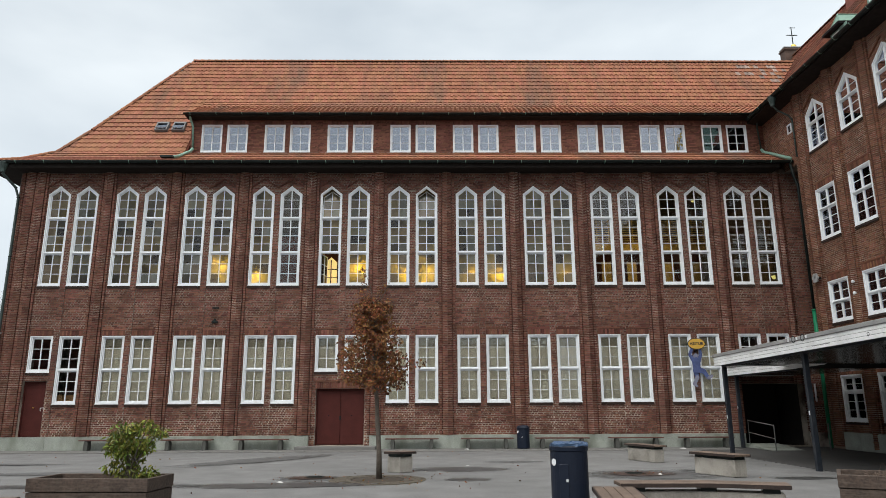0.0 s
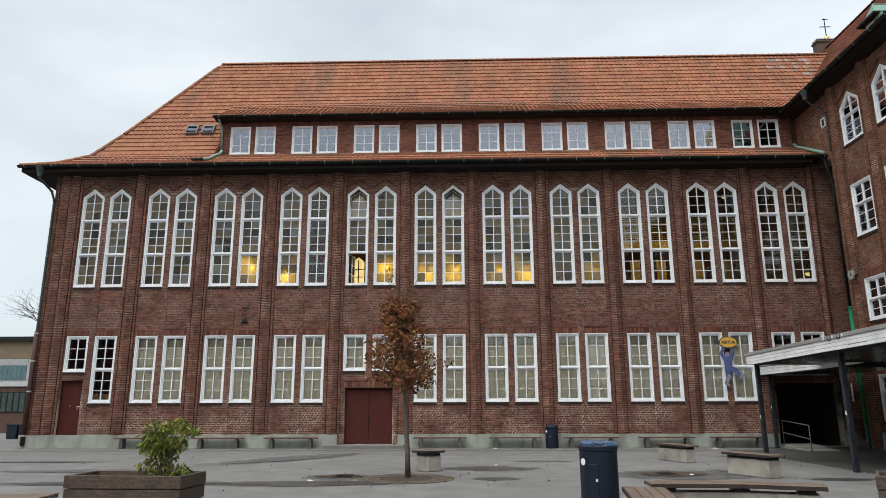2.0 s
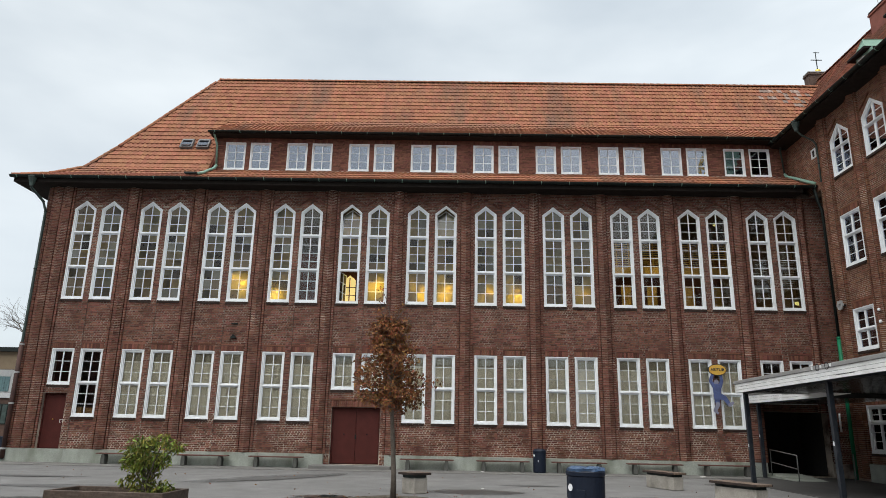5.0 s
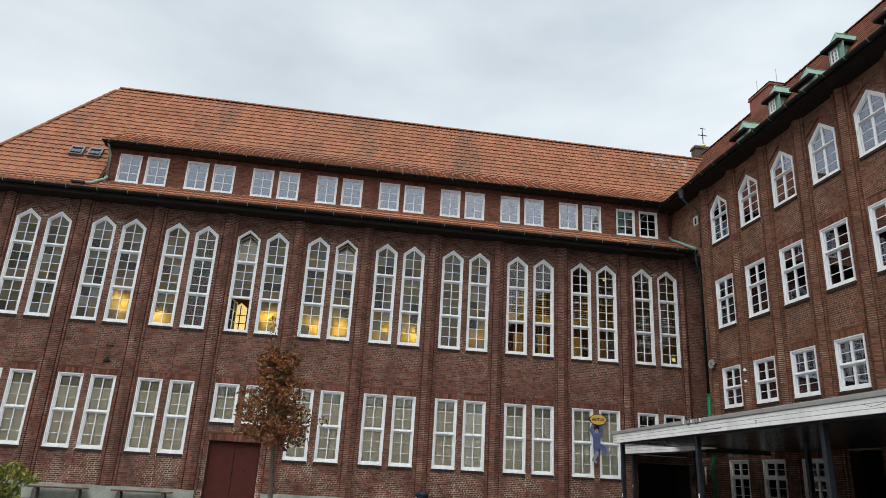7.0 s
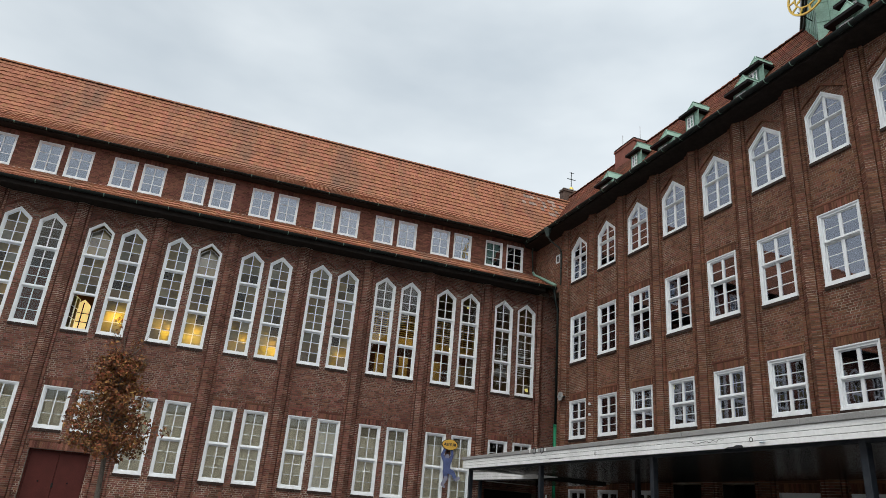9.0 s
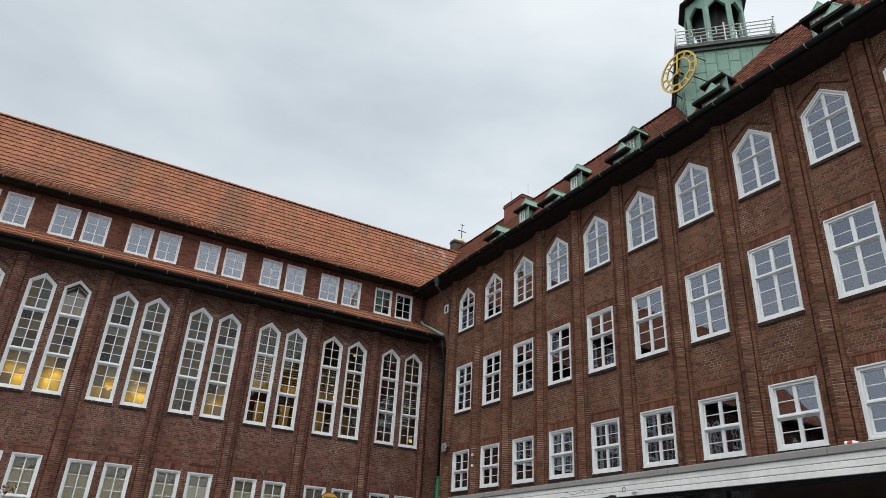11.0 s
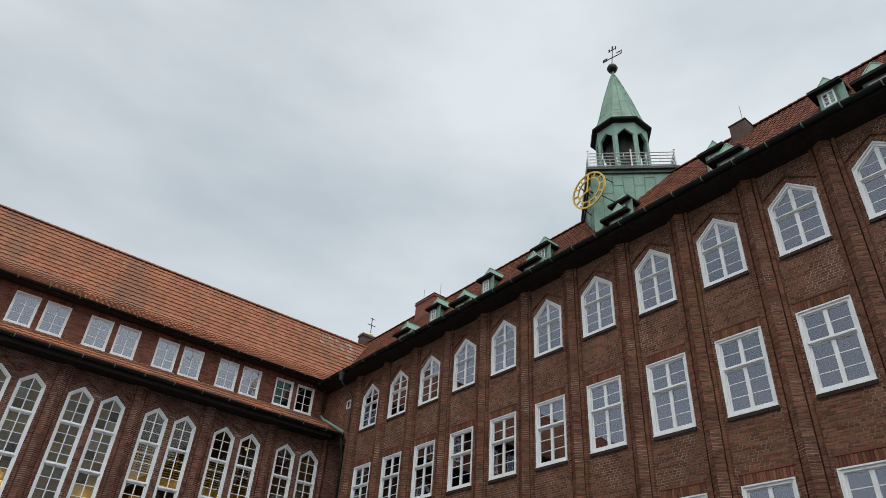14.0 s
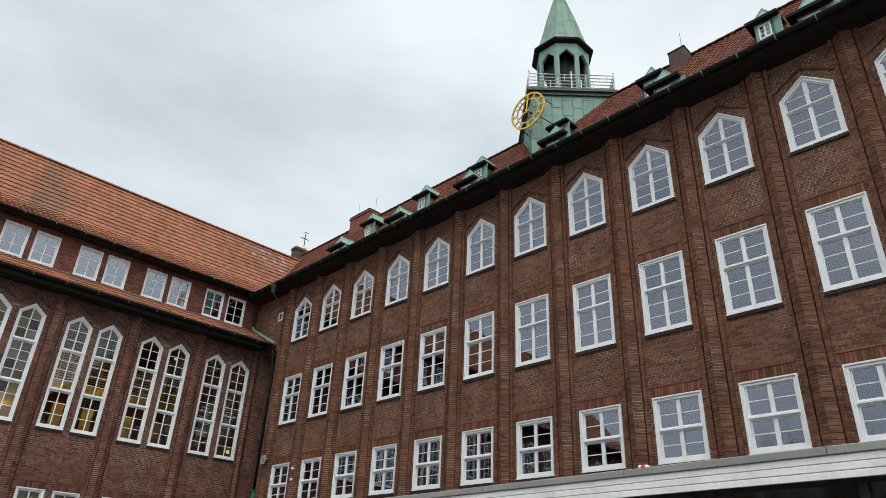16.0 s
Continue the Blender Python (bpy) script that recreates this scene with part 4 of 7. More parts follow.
# ---------- roof trim, pipes ----------
def ridge_tiles(name, a, b, label, mat=TILE, size=0.13, length=0.36):
    a, b = Vector(a), Vector(b)
    t = thing(name, label, "ridge", kind="structure")
    d = (b - a)
    n = int(d.length / length)
    e = d.normalized()
    side = e.cross(Vector((0, 0, 1))).normalized()
    up = side.cross(e)
    g = Geo()
    for i in range(n):
        p, q = a + e * (i * length), a + e * ((i + 1.1) * length)
        vs = []
        for base, r in ((p, size), (q, size * 0.86)):
            for k in range(7):
                w = math.pi * k / 6
                vs.append(base + side * (r * math.cos(w)) + up * (r * math.sin(w) - 0.03))
        g.add(vs, [(k, k + 1, k + 8, k + 7) for k in range(6)] + [tuple(range(6, -1, -1))])
    tagged(part("ridge_tile", g, mat, t), kind="stuff")
    return t


hip = [(XE, EAVE_Y, EAVE_Z + 0.05)] + [(hip_left(y), y, z + 0.04) for y, z in prof_a[1:]]
ridge_tiles("ridge_main", (hip_left(RIDGE_Y), RIDGE_Y, RIDGE_Z), (W + 6, RIDGE_Y, RIDGE_Z), "row of clay ridge tiles on the long roof")
for p, q in zip(hip, hip[1:]):
    ridge_tiles("ridge_hip", p, q, "clay hip tiles down the roof end", size=0.11)
ridge_tiles("ridge_wing", (W + 4.75, D + 10, 20.218), (W + 4.75, -9, 20.218), "row of clay ridge tiles on the wing", TILE2)


def hopper(x, y, z, path, label, rad=0.055):
    t = thing("downpipe", label, "downpipe")
    part("hopper", Geo().turned([(0.09, z - 0.42), (0.1, z - 0.3), (0.16, z - 0.12), (0.17, z - 0.05), (0.19, z - 0.04), (0.19, z)], 8, x, y), COPPERDARK, t, "green copper rain hopper", bevel=0.004)
    part("pipe", Geo().tube([(x, y, z - 0.3)] + path, rad, 8), COPPERDARK, t, smooth=True)
    for px_, py_, pz_ in path[1:-1]:
        part("clip", Geo().turned([(rad + 0.015, pz_ - 0.02), (rad + 0.015, pz_ + 0.02)], 8, px_, py_), BLACK, t)
    return t


hopper(XL - 0.28, EAVE_Y - 0.02, 11.42, [(XL - 0.28, EAVE_Y - 0.02, 10.95), (XL - 0.08, D - 0.16, 10.55), (XL + 0.1, D - 0.17, 10.1), (XL + 0.1, D - 0.17, 7.6), (XL + 0.1, D - 0.17, 4.5), (XL + 0.1, D - 0.17, 2.2), (XL + 0.1, D - 0.17, 0.1)], "weathered copper downpipe with hopper at the facade corner")
lp = thing("downpipe", "rusty cast-iron standpipe below the copper pipe at the corner", "downpipe")
part("pipe", Geo().tube([(XL + 0.1, D - 0.17, 0.14), (XL + 0.1, D - 0.17, 4.6)], 0.088, 10), RUSTIRON, lp, smooth=True)
for z_ in (0.5, 2.2, 3.4, 4.5):
    part("clip", Geo().turned([(0.1, z_ - 0.03), (0.1, z_ + 0.03)], 10, XL + 0.1, D - 0.17), LEAD, lp)
hopper(W - 0.78, 26.03, 14.2, [(W - 0.78, 26.03, 13.8), (W - 0.6, 26.04, 13.6), (W - 0.2, 25.98, 13.35), (W - 0.09, 25.94, 13.15), (W - 0.09, 25.93, 12.3), (W - 0.09, 25.92, 11.5)], "copper hopper and pipe where the two eaves meet", 0.038)
dp = thing("downpipe", "copper pipe from the dormer gutter to the skirt roof", "downpipe")
part("pipe", Geo().tube([(14.6, 28.02, 14.42), (14.62, 28.2, 14.2), (14.68, 28.46, 13.9), (14.76, 28.46, 12.8)], 0.04, 8), COPPERDARK, dp, smooth=True)
part("shoe", Geo().tube([(14.76, 28.46, 12.82), (14.78, 28.3, 12.62), (14.84, 27.8, 12.36), (14.9, 27.2, 12.02), (14.92, 26.45, 11.62)], [0.06, 0.065, 0.07, 0.075, 0.08], 8), COPPERLIGHT, dp, "pale green copper run on the tiles", smooth=True)
dp = thing("downpipe", "copper pipe at the end of the dormer", "downpipe")
part("pipe", Geo().tube([(DORM_L + 0.02, 28.03, 14.42), (DORM_L + 0.04, 28.25, 14.2), (DORM_L + 0.1, 28.46, 13.9), (DORM_L + 0.17, 28.46, 12.85)], 0.05, 8), COPPER, dp, smooth=True)
part("shoe", Geo().tube([(DORM_L + 0.17, 28.46, 12.87), (DORM_L + 0.12, 28.34, 12.68), (DORM_L + 0.05, 28.0, 12.47), (DORM_L + 0.0, 27.4, 12.1), (DORM_L - 0.1, 27.1, 11.95)], 0.065, 8), COPPERLIGHT, dp, "pale green copper elbow", smooth=True)
part("outlet", Geo().box(DORM_L - 0.6, DORM_L - 0.08, 26.95, 27.12, 11.9, 11.98), BLACK, dp, "flat black spout")
dp = thing("drain_pipe", "bright green drain pipe in the corner recess", "pipe")
part("pipe", Geo().tube([(W + 0.02, SLOT_Y + 0.14, 0.0), (W + 0.02, SLOT_Y + 0.14, 5.25)], 0.085, 10).turned([(0.1, 5.19), (0.1, 5.27)], 10, W + 0.02, SLOT_Y + 0.14), GREENPIPE, dp, smooth=True)
part("pipe_upper", Geo().tube([(W + 0.02, SLOT_Y + 0.14, 5.25), (W + 0.02, SLOT_Y + 0.14, 10.4), (W - 0.1, SLOT_Y + 0.16, 10.8), (W - 0.2, 26.33, 11.38)], 0.06, 8), BLACK, dp, "black upper pipe", smooth=True)
fl = thing("flood_light", "cluster of grey round flood lights on the wall", "lamp", (W - 0.16, D - 1.75, 6.34))
for k in range(6):
    a = k * math.pi / 3
    part("lamp_head", Geo().turned([(0.03, -0.03), (0.07, 0.0), (0.075, 0.06)], 10), LEAD, fl, at=pose(-0.12, 0.12 * math.cos(a), 0.12 * math.sin(a), 0, -90, 0))
part("lamp_arm", Geo().box(-0.1, 0.1, -0.03, 0.03, -0.03, 0.03), BLACK, fl)
vb = thing("wall_vent", "small white framed vent high on the brick", "vent", MB @ Matrix.Translation((-26.33, 0, 12.9)))
part("vent_frame", Geo().box(-0.16, 0.16, -0.05, 0, -0.2, -0.15).box(-0.16, 0.16, -0.05, 0, 0.15, 0.2).box(-0.16, -0.11, -0.05, 0, -0.15, 0.15).box(0.11, 0.16, -0.05, 0, -0.15, 0.15), WHITE, vb)
part("vent_back", Geo().box(-0.11, 0.11, -0.015, 0, -0.15, 0.15), UNLITROOM, vb)


ZINC = material("dull_zinc", (0.13, 0.135, 0.14), 0.6, spread=0.15)


def skylight(x, y):
    z = 13.97 + (y - 29.1) * 1.69
    t = thing("skylight", "small grey metal roof window among orange tiles", "skylight", Matrix.Translation((x, y, z)) @ Matrix.Rotation(math.atan(1.7), 4, "X"))
    part("frame", Geo().box(-0.28, 0.28, -0.3, -0.24, 0, 0.17).box(-0.28, 0.28, 0.2, 0.3, 0, 0.17).box(-0.28, -0.22, -0.24, 0.2, 0, 0.17).box(0.22, 0.28, -0.24, 0.2, 0, 0.17), ZINC, t)
    part("pane", Geo().box(-0.22, 0.22, -0.24, 0.2, 0.1, 0.12), GLASSD, t, at=Matrix.Translation((0, 0.2, 0.1)) @ Matrix.Rotation(radians(-14), 4, "X") @ Matrix.Translation((0, -0.2, -0.1)))
    part("lining", Geo().box(-0.22, 0.22, -0.24, 0.2, 0.02, 0.04), BLACK, t)
    return t


for x in (-12.5, -11.73):
    tagged(skylight(x, 29.2), group="roof windows")


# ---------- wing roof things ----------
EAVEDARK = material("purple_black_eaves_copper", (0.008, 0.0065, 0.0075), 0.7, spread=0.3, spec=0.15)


def roof_dormer(u, d, z, w, h, deep, o, rise, peak, label):
    """A copper-clad dormer with a hipped roof and wide dark eaves; front at depth d, base at z."""
    t = thing("roof_dormer", label, "dormer", MB @ Matrix.Translation((u, d, z)), "copper dormers on the wing roof")
    g = Geo()
    pierced_wall(g, -w / 2, w / 2, 0, h, [(-w * 0.33, w * 0.33, 0.12, h - 0.1, h - 0.1)], 0.0, 0.08)
    g.prism([(0, 0), (deep, 0), (deep, h), (0, h)], 0, 0.03)
    part("front", g, COPPER, t)
    for sx in (-w / 2, w / 2 - 0.03):
        part("cheek", Geo().box(sx, sx + 0.03, 0.08, deep, -0.2, h), COPPER, t)
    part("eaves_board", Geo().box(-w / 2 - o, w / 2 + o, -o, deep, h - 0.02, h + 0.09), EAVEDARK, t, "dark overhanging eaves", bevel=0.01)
    r = Geo()
    e, k, back = w / 2 + o, 0.2, deep + 0.6          # low flare at the eaves, then a steep hip
    r.add([(-e, -o, h + 0.092), (e, -o, h + 0.092), (e, back, h + 0.092), (-e, back, h + 0.092),
           (-e + k, -o + k, h + 0.16), (e - k, -o + k, h + 0.16), (e - k, back, h + 0.16), (-e + k, back, h + 0.16), (0, peak, h + rise), (0, back, h + rise)],
          [(0, 1, 5, 4), (1, 2, 6, 5), (3, 0, 4, 7), (4, 5, 8), (5, 6, 9, 8), (7, 4, 8, 9), (0, 3, 2, 1)])
    for p, q in (((-e + k, -o + k, h + 0.16), (0, peak, h + rise + 0.02)), ((e - k, -o + k, h + 0.16), (0, peak, h + rise + 0.02)), ((0, peak, h + rise + 0.02), (0, back - 0.1, h + rise + 0.02))):
        r.tube([p, q], 0.02, 5)
    part("hipped_roof", r, COPPERLIGHT, t, "green copper hipped roof")
    wn_ = Geo()
    a, b, z0, z1 = -w * 0.33, w * 0.33, 0.12, h - 0.1
    for q in ((a, b, z0, z0 + 0.05), (a, b, z1 - 0.05, z1), (a, a + 0.05, z0, z1), (b - 0.05, b, z0, z1), (-0.03, 0.03, z0, z1), (a, b, z0 + (z1 - z0) / 3 - 0.01, z0 + (z1 - z0) / 3 + 0.01), (a, b, z1 - (z1 - z0) / 3 - 0.01, z1 - (z1 - z0) / 3 + 0.01)):
        wn_.box(q[0], q[1], -0.01 - q[2] * 0.001, 0.05, q[2], q[3])
    sash = part("window_frame", wn_, WHITE, t, "small white window")
    for p, q in ((a + 0.05, -0.03), (0.03, b - 0.05)):
        part("pane", Geo().box(p, q, 0.03, 0.035, z0 + 0.05, z1 - 0.05), GLASSW, sash)
    return t


low_d = roof_dormer(-23.75, 0.85, 15.2, 0.7, 0.75, 0.7, 0.22, 0.7, 0.17, "low green copper dormer just above the gutter")
for y in (19.6, 15.42, 11.25, 7.06, 2.75, -1.4):
    copy_thing(low_d, MB @ Matrix.Translation((-y, 0.85, 15.2)))
up_d = roof_dormer(-23.5, 2.33, 17.05, 0.58, 0.76, 0.5, 0.2, 0.69, 0.2, "upright green copper dormer with a small white window")
for y in (19.66, 16.2, 12.05, 8.15, 4.3, 0.29):
    copy_thing(up_d, MB @ Matrix.Translation((-y, 2.33, 17.05)))


def chimney(x, y, w, l, z0, z1, mat, label, cap=BLACK, collar=True):
    t = thing("chimney", label, "chimney", Matrix.Translation((x, y, 0)))
    g = Geo().box(-w / 2, w / 2, -l / 2, l / 2, z0, z1)
    if collar:
        g.box(-w / 2 - 0.05, w / 2 + 0.05, -l / 2 - 0.05, l / 2 + 0.05, z1 - 0.16, z1 - 0.05)
    part("shaft", g, mat, t, bevel=0.012)
    part("cap", Geo().box(-w / 2 - 0.02, w / 2 + 0.02, -l / 2 - 0.02, l / 2 + 0.02, z1, z1 + 0.05), cap, t)
    part("flue", Geo().box(-w * 0.3, w * 0.3, -l * 0.3, l * 0.3, z1 + 0.05, z1 + 0.08), BLACK, t)
    return t


REDRENDER = material("red_chimney_brick", (0.2, 0.068, 0.048), 0.8, spread=0.2, scale=2, fine=40, bump=0.25, stain=(0.11, 0.045, 0.035), stain_scale=1.2, stain_amount=0.5)
chimney(19.55, 26.75, 1.02, 1.7, 17.5, 20.42, REDRENDER, "red rendered chimney stack on the wing roof", DARKSILL)
chimney(19.4, 7.85, 0.66, 0.64, 17.5, 20.2, SOOTBRICK, "dark brick chimney stack on the wing roof", DARKSILL, False)
chimney(19.88, 33.6, 1.3, 0.5, 17.5, 20.72, SOOTBRICK, "grey brick chimney at the far end of the wing", LEAD)
for x, y, z in ((19.35, 27.3, 20.47), (19.6, 26.1, 20.47), (19.3, 7.7, 20.25)):
    rod = thing("lightning_rod", "thin metal lightning rod on a chimney", "rod", (x, y, z))
    part("rod", Geo().tube([(0, 0, 0), (0, 0, 0.9)], 0.015, 5), LEAD, rod)
cr = thing("roof_cross", "thin iron cross on a small gilded ball", "cross", (19.9, 33.6, 20.77))
part("post", Geo().tube([(0, 0, 0), (0, 0, 1.35)], 0.025, 6), BLACK, cr)
part("arm", Geo().box(-0.3, 0.3, -0.018, 0.018, 0.82, 0.856), BLACK, cr)
part("vane", Geo().box(-0.12, 0.22, -0.01, 0.01, 1.28, 1.31), BLACK, cr)
part("ball", Geo().turned([(0.02, 0.0), (0.14, 0.06), (0.16, 0.14), (0.1, 0.25), (0.02, 0.28)], 10), GOLD, cr, "gilded ball", smooth=True)

# ---------- tower ----------
TX, TY, TH = 19.82, 13.42, 2.4            # centre and half diagonal of the turned square
tw = thing("clock_tower", "green copper roof tower with open lantern and pointed spire", "tower", Matrix.Translation((TX, TY, 0)))


def turned_square(h):
    return [(-h, 0), (0, -h), (h, 0), (0, h)]


def ngon(r, n=8, start=0.0):
    return [(r * math.cos(start + 2 * math.pi * i / n), r * math.sin(start + 2 * math.pi * i / n)) for i in range(n)]


part("tower_base", Geo().column(turned_square(TH), 15.5, 20.2), COPPER, tw)
seams = Geo()
for (ax, ay), (bx, by) in zip(turned_square(TH + 0.01), turned_square(TH + 0.01)[1:] + turned_square(TH + 0.01)[:1]):
    for k in range(1, 8):
        f = k / 8
        seams.tube([(ax + (bx - ax) * f, ay + (by - ay) * f, 15.6), (ax + (bx - ax) * f, ay + (by - ay) * f, 20.15)], 0.016, 4)
    for row in range(5):
        for k in range(8):
            z = 16.4 + row * 0.8 + (0.4 if k % 2 else 0)
            f, g_ = k / 8, (k + 1) / 8
            seams.tube([(ax + (bx - ax) * f, ay + (by - ay) * f, z), (ax + (bx - ax) * g_, ay + (by - ay) * g_, z)], 0.007, 4)
part("seam", seams, COPPERSEAM, tw, "raised standing seams")
part("cornice", Geo().column(turned_square(TH + 0.12), 20.2, 20.36).column(turned_square(TH + 0.24), 20.36, 20.5), COPPERDARK, tw, "dark green cornice", bevel=0.01)
lr = 1.2
start = math.pi / 8
part("lantern_floor", Geo().column(ngon(lr + 0.05, 8, start), 20.5, 20.85), COPPER, tw)
oct_ = ngon(lr, 8, start)
for i in range(8):
    (ax, ay), (bx, by) = oct_[i], oct_[(i + 1) % 8]
    L = math.hypot(bx - ax, by - ay)
    ang = math.atan2(by - ay, bx - ax)
    g = Geo()
    pierced_wall(g, 0, L, 20.8, 23.9, [(L * 0.14, L * 0.86, 21.0, 23.05, 23.4)], 0, 0.12)
    part("lantern_side", g, COPPER, tw, at=Matrix.Translation((ax, ay, 0)) @ Matrix.Rotation(ang, 4, "Z"))
part("lantern_core", Geo().turned([(0.75, 20.8), (0.75, 23.9)], 8), BLACK, tw, "dark timber inside the lantern")
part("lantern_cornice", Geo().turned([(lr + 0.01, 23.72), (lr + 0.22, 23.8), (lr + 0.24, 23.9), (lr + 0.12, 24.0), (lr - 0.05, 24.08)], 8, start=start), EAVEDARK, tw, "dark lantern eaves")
prof = [(1.24, 24.05), (1.12, 24.35), (0.97, 24.9), (0.83, 25.5), (0.68, 26.1), (0.51, 26.7), (0.34, 27.3), (0.17, 27.85), (0.06, 28.15), (0.035, 28.36)]
part("spire", Geo().turned(prof, 8, start=start), SPIRECOPPER, tw, "pale green copper spire")
sp = Geo()
for i in range(16):
    a = start + 2 * math.pi * i / 16
    k = 1.0 if i % 2 == 0 else math.cos(math.pi / 8)
    sp.tube([((r * k + 0.01) * math.cos(a), (r * k + 0.01) * math.sin(a), z) for r, z in prof], 0.014, 4)
for i in range(16):
    a0, a1 = start + 2 * math.pi * i / 16, start + 2 * math.pi * (i + 1) / 16
    k0, k1 = (1.0, math.cos(math.pi / 8)) if i % 2 == 0 else (math.cos(math.pi / 8), 1.0)
    for z in (24.75, 26.2):
        z += 0.7 * (i % 2)
        r = np.interp(z, [q[1] for q in prof], [q[0] for q in prof]) + 0.012
        sp.tube([(r * k0 * math.cos(a0), r * k0 * math.sin(a0), z), (r * k1 * math.cos(a1), r * k1 * math.sin(a1), z)], 0.006, 4)
part("spire_seam", sp, COPPERSEAM, tw)
part("ball", Geo().turned([(0.03, 28.32), (0.2, 28.42), (0.27, 28.59), (0.2, 28.77), (0.04, 28.87)], 12), BLACK, tw, "black ball", smooth=True)
part("vane", Geo().tube([(0, 0, 28.77), (0, 0, 30.47)], 0.03, 6).box(-0.75, 0.7, -0.02, 0.02, 29.52, 29.58).box(-0.75, -0.4, -0.02, 0.02, 29.47, 29.73).box(0.3, 0.75, -0.02, 0.02, 29.77, 29.83)
     .box(0.7, 0.76, -0.02, 0.02, 29.52, 29.87).box(-0.28, 0.28, -0.02, 0.02, 30.27, 30.32).box(-0.3, -0.22, -0.03, 0.03, 30.22, 30.47).box(0.22, 0.3, -0.03, 0.03, 30.22, 30.47).box(-0.05, 0.05, -0.03, 0.03, 30.37, 30.62), BLACK, tw, "iron weather vane", at=Matrix.Translation((0, 0, 28.8)) @ Matrix.Rotation(radians(7), 4, "X") @ Matrix.Rotation(radians(-84), 4, "Z") @ Matrix.Scale(0.72, 4) @ Matrix.Translation((0, 0, -28.77)))
rail_h = TH + 0.1
for (ax, ay), (bx, by) in zip(turned_square(rail_h), turned_square(rail_h)[1:] + turned_square(rail_h)[:1]):
    g = Geo()
    for k in range(5):
        z = 20.62 + k * 0.17
        g.tube([(ax, ay, z), (bx, by, z)], 0.022, 5)
    for k in range(1, 12):
        f = k / 12
        lo_, hi_ = ((0, 2), (1, 3), (2, 4))[k % 3]
        g.tube([(ax + (bx - ax) * f, ay + (by - ay) * f, 20.62 + lo_ * 0.17), (ax + (bx - ax) * f, ay + (by - ay) * f, 20.62 + hi_ * 0.17)], 0.016, 5)
    part("railing", g, GALV, tw, "pale metal gallery railing")
    part("post", Geo().tube([(ax, ay, 20.5), (ax, ay, 21.4)], 0.03, 6).turned([(0.02, 21.38), (0.05, 21.43), (0.02, 21.49)], 8, ax, ay), GALV, tw)
    mx_, my_ = (ax + bx) / 2, (ay + by) / 2
    part("post", Geo().tube([(mx_, my_, 20.5), (mx_, my_, 21.4)], 0.03, 6).turned([(0.02, 21.38), (0.05, 21.43), (0.02, 21.49)], 8, mx_, my_), GALV, tw)
# dial in front of the corner
dial = thing("tower_clock", "open gilded skeleton clock dial on iron rods", "clock", pose(TX - TH - 0.2, TY, 19.25, 0, -90, 0))
RD = 0.85


def ring(r0, r1, y0, y1, n=40):
    g = Geo()
    v = []
    for i in range(n):
        a = 2 * math.pi * i / n
        v += [(r0 * math.cos(a), r0 * math.sin(a), y0), (r1 * math.cos(a), r1 * math.sin(a), y0), (r1 * math.cos(a), r1 * math.sin(a), y1), (r0 * math.cos(a), r0 * math.sin(a), y1)]
    f = []
    for i in range(n):
        a, b = 4 * i, 4 * ((i + 1) % n)
        f += [(a, a + 1, b + 1, b), (a + 1, a + 2, b + 2, b + 1), (a + 2, a + 3, b + 3, b + 2), (a + 3, a, b, b + 3)]
    return g.add(v, f)


part("outer_ring", ring(RD - 0.07, RD, 0, 0.05), GOLD, dial)
part("inner_ring", ring(RD * 0.62, RD * 0.62 + 0.05, 0, 0.05), GOLD, dial)
for k in range(12):
    part("hour_mark", Geo().box(RD * 0.64, RD - 0.05, -0.032, 0.032, 0.005, 0.045), GOLD, dial, at=pose(0, 0, 0, 0, 0, 30 * k))
part("hub", Geo().turned([(0.09, -0.02), (0.09, 0.1)], 12), GOLD, dial)
part("hour_hand", Geo().prism([(-0.12, -0.03), (0.35, -0.03), (0.42, -0.06), (0.54, 0.0), (0.42, 0.06), (0.35, 0.03), (-0.12, 0.03)], 0.08, 0.1), GOLD, dial, at=pose(0, 0, 0, 0, 0, 121) @ pose(0, 0, 0.18, -90, 0, 0))
part("minute_hand", Geo().box(-0.15, 0.78, -0.03, 0.03, 0.11, 0.13), GOLD, dial, at=pose(0, 0, 0, 0, 0, -9))
for k in range(4):
    a = math.pi / 4 + k * math.pi / 2
    part("rod", Geo().tube([(0.72 * math.cos(a), 0.72 * math.sin(a), 0), (0.72 * math.cos(a), 0.9 * math.sin(a), -0.22 - 0.78)], 0.02, 5), BLACK, dial)
part("axle", Geo().tube([(0, 0, 0), (0, 0, -0.4)], 0.04, 6), BLACK, dial)

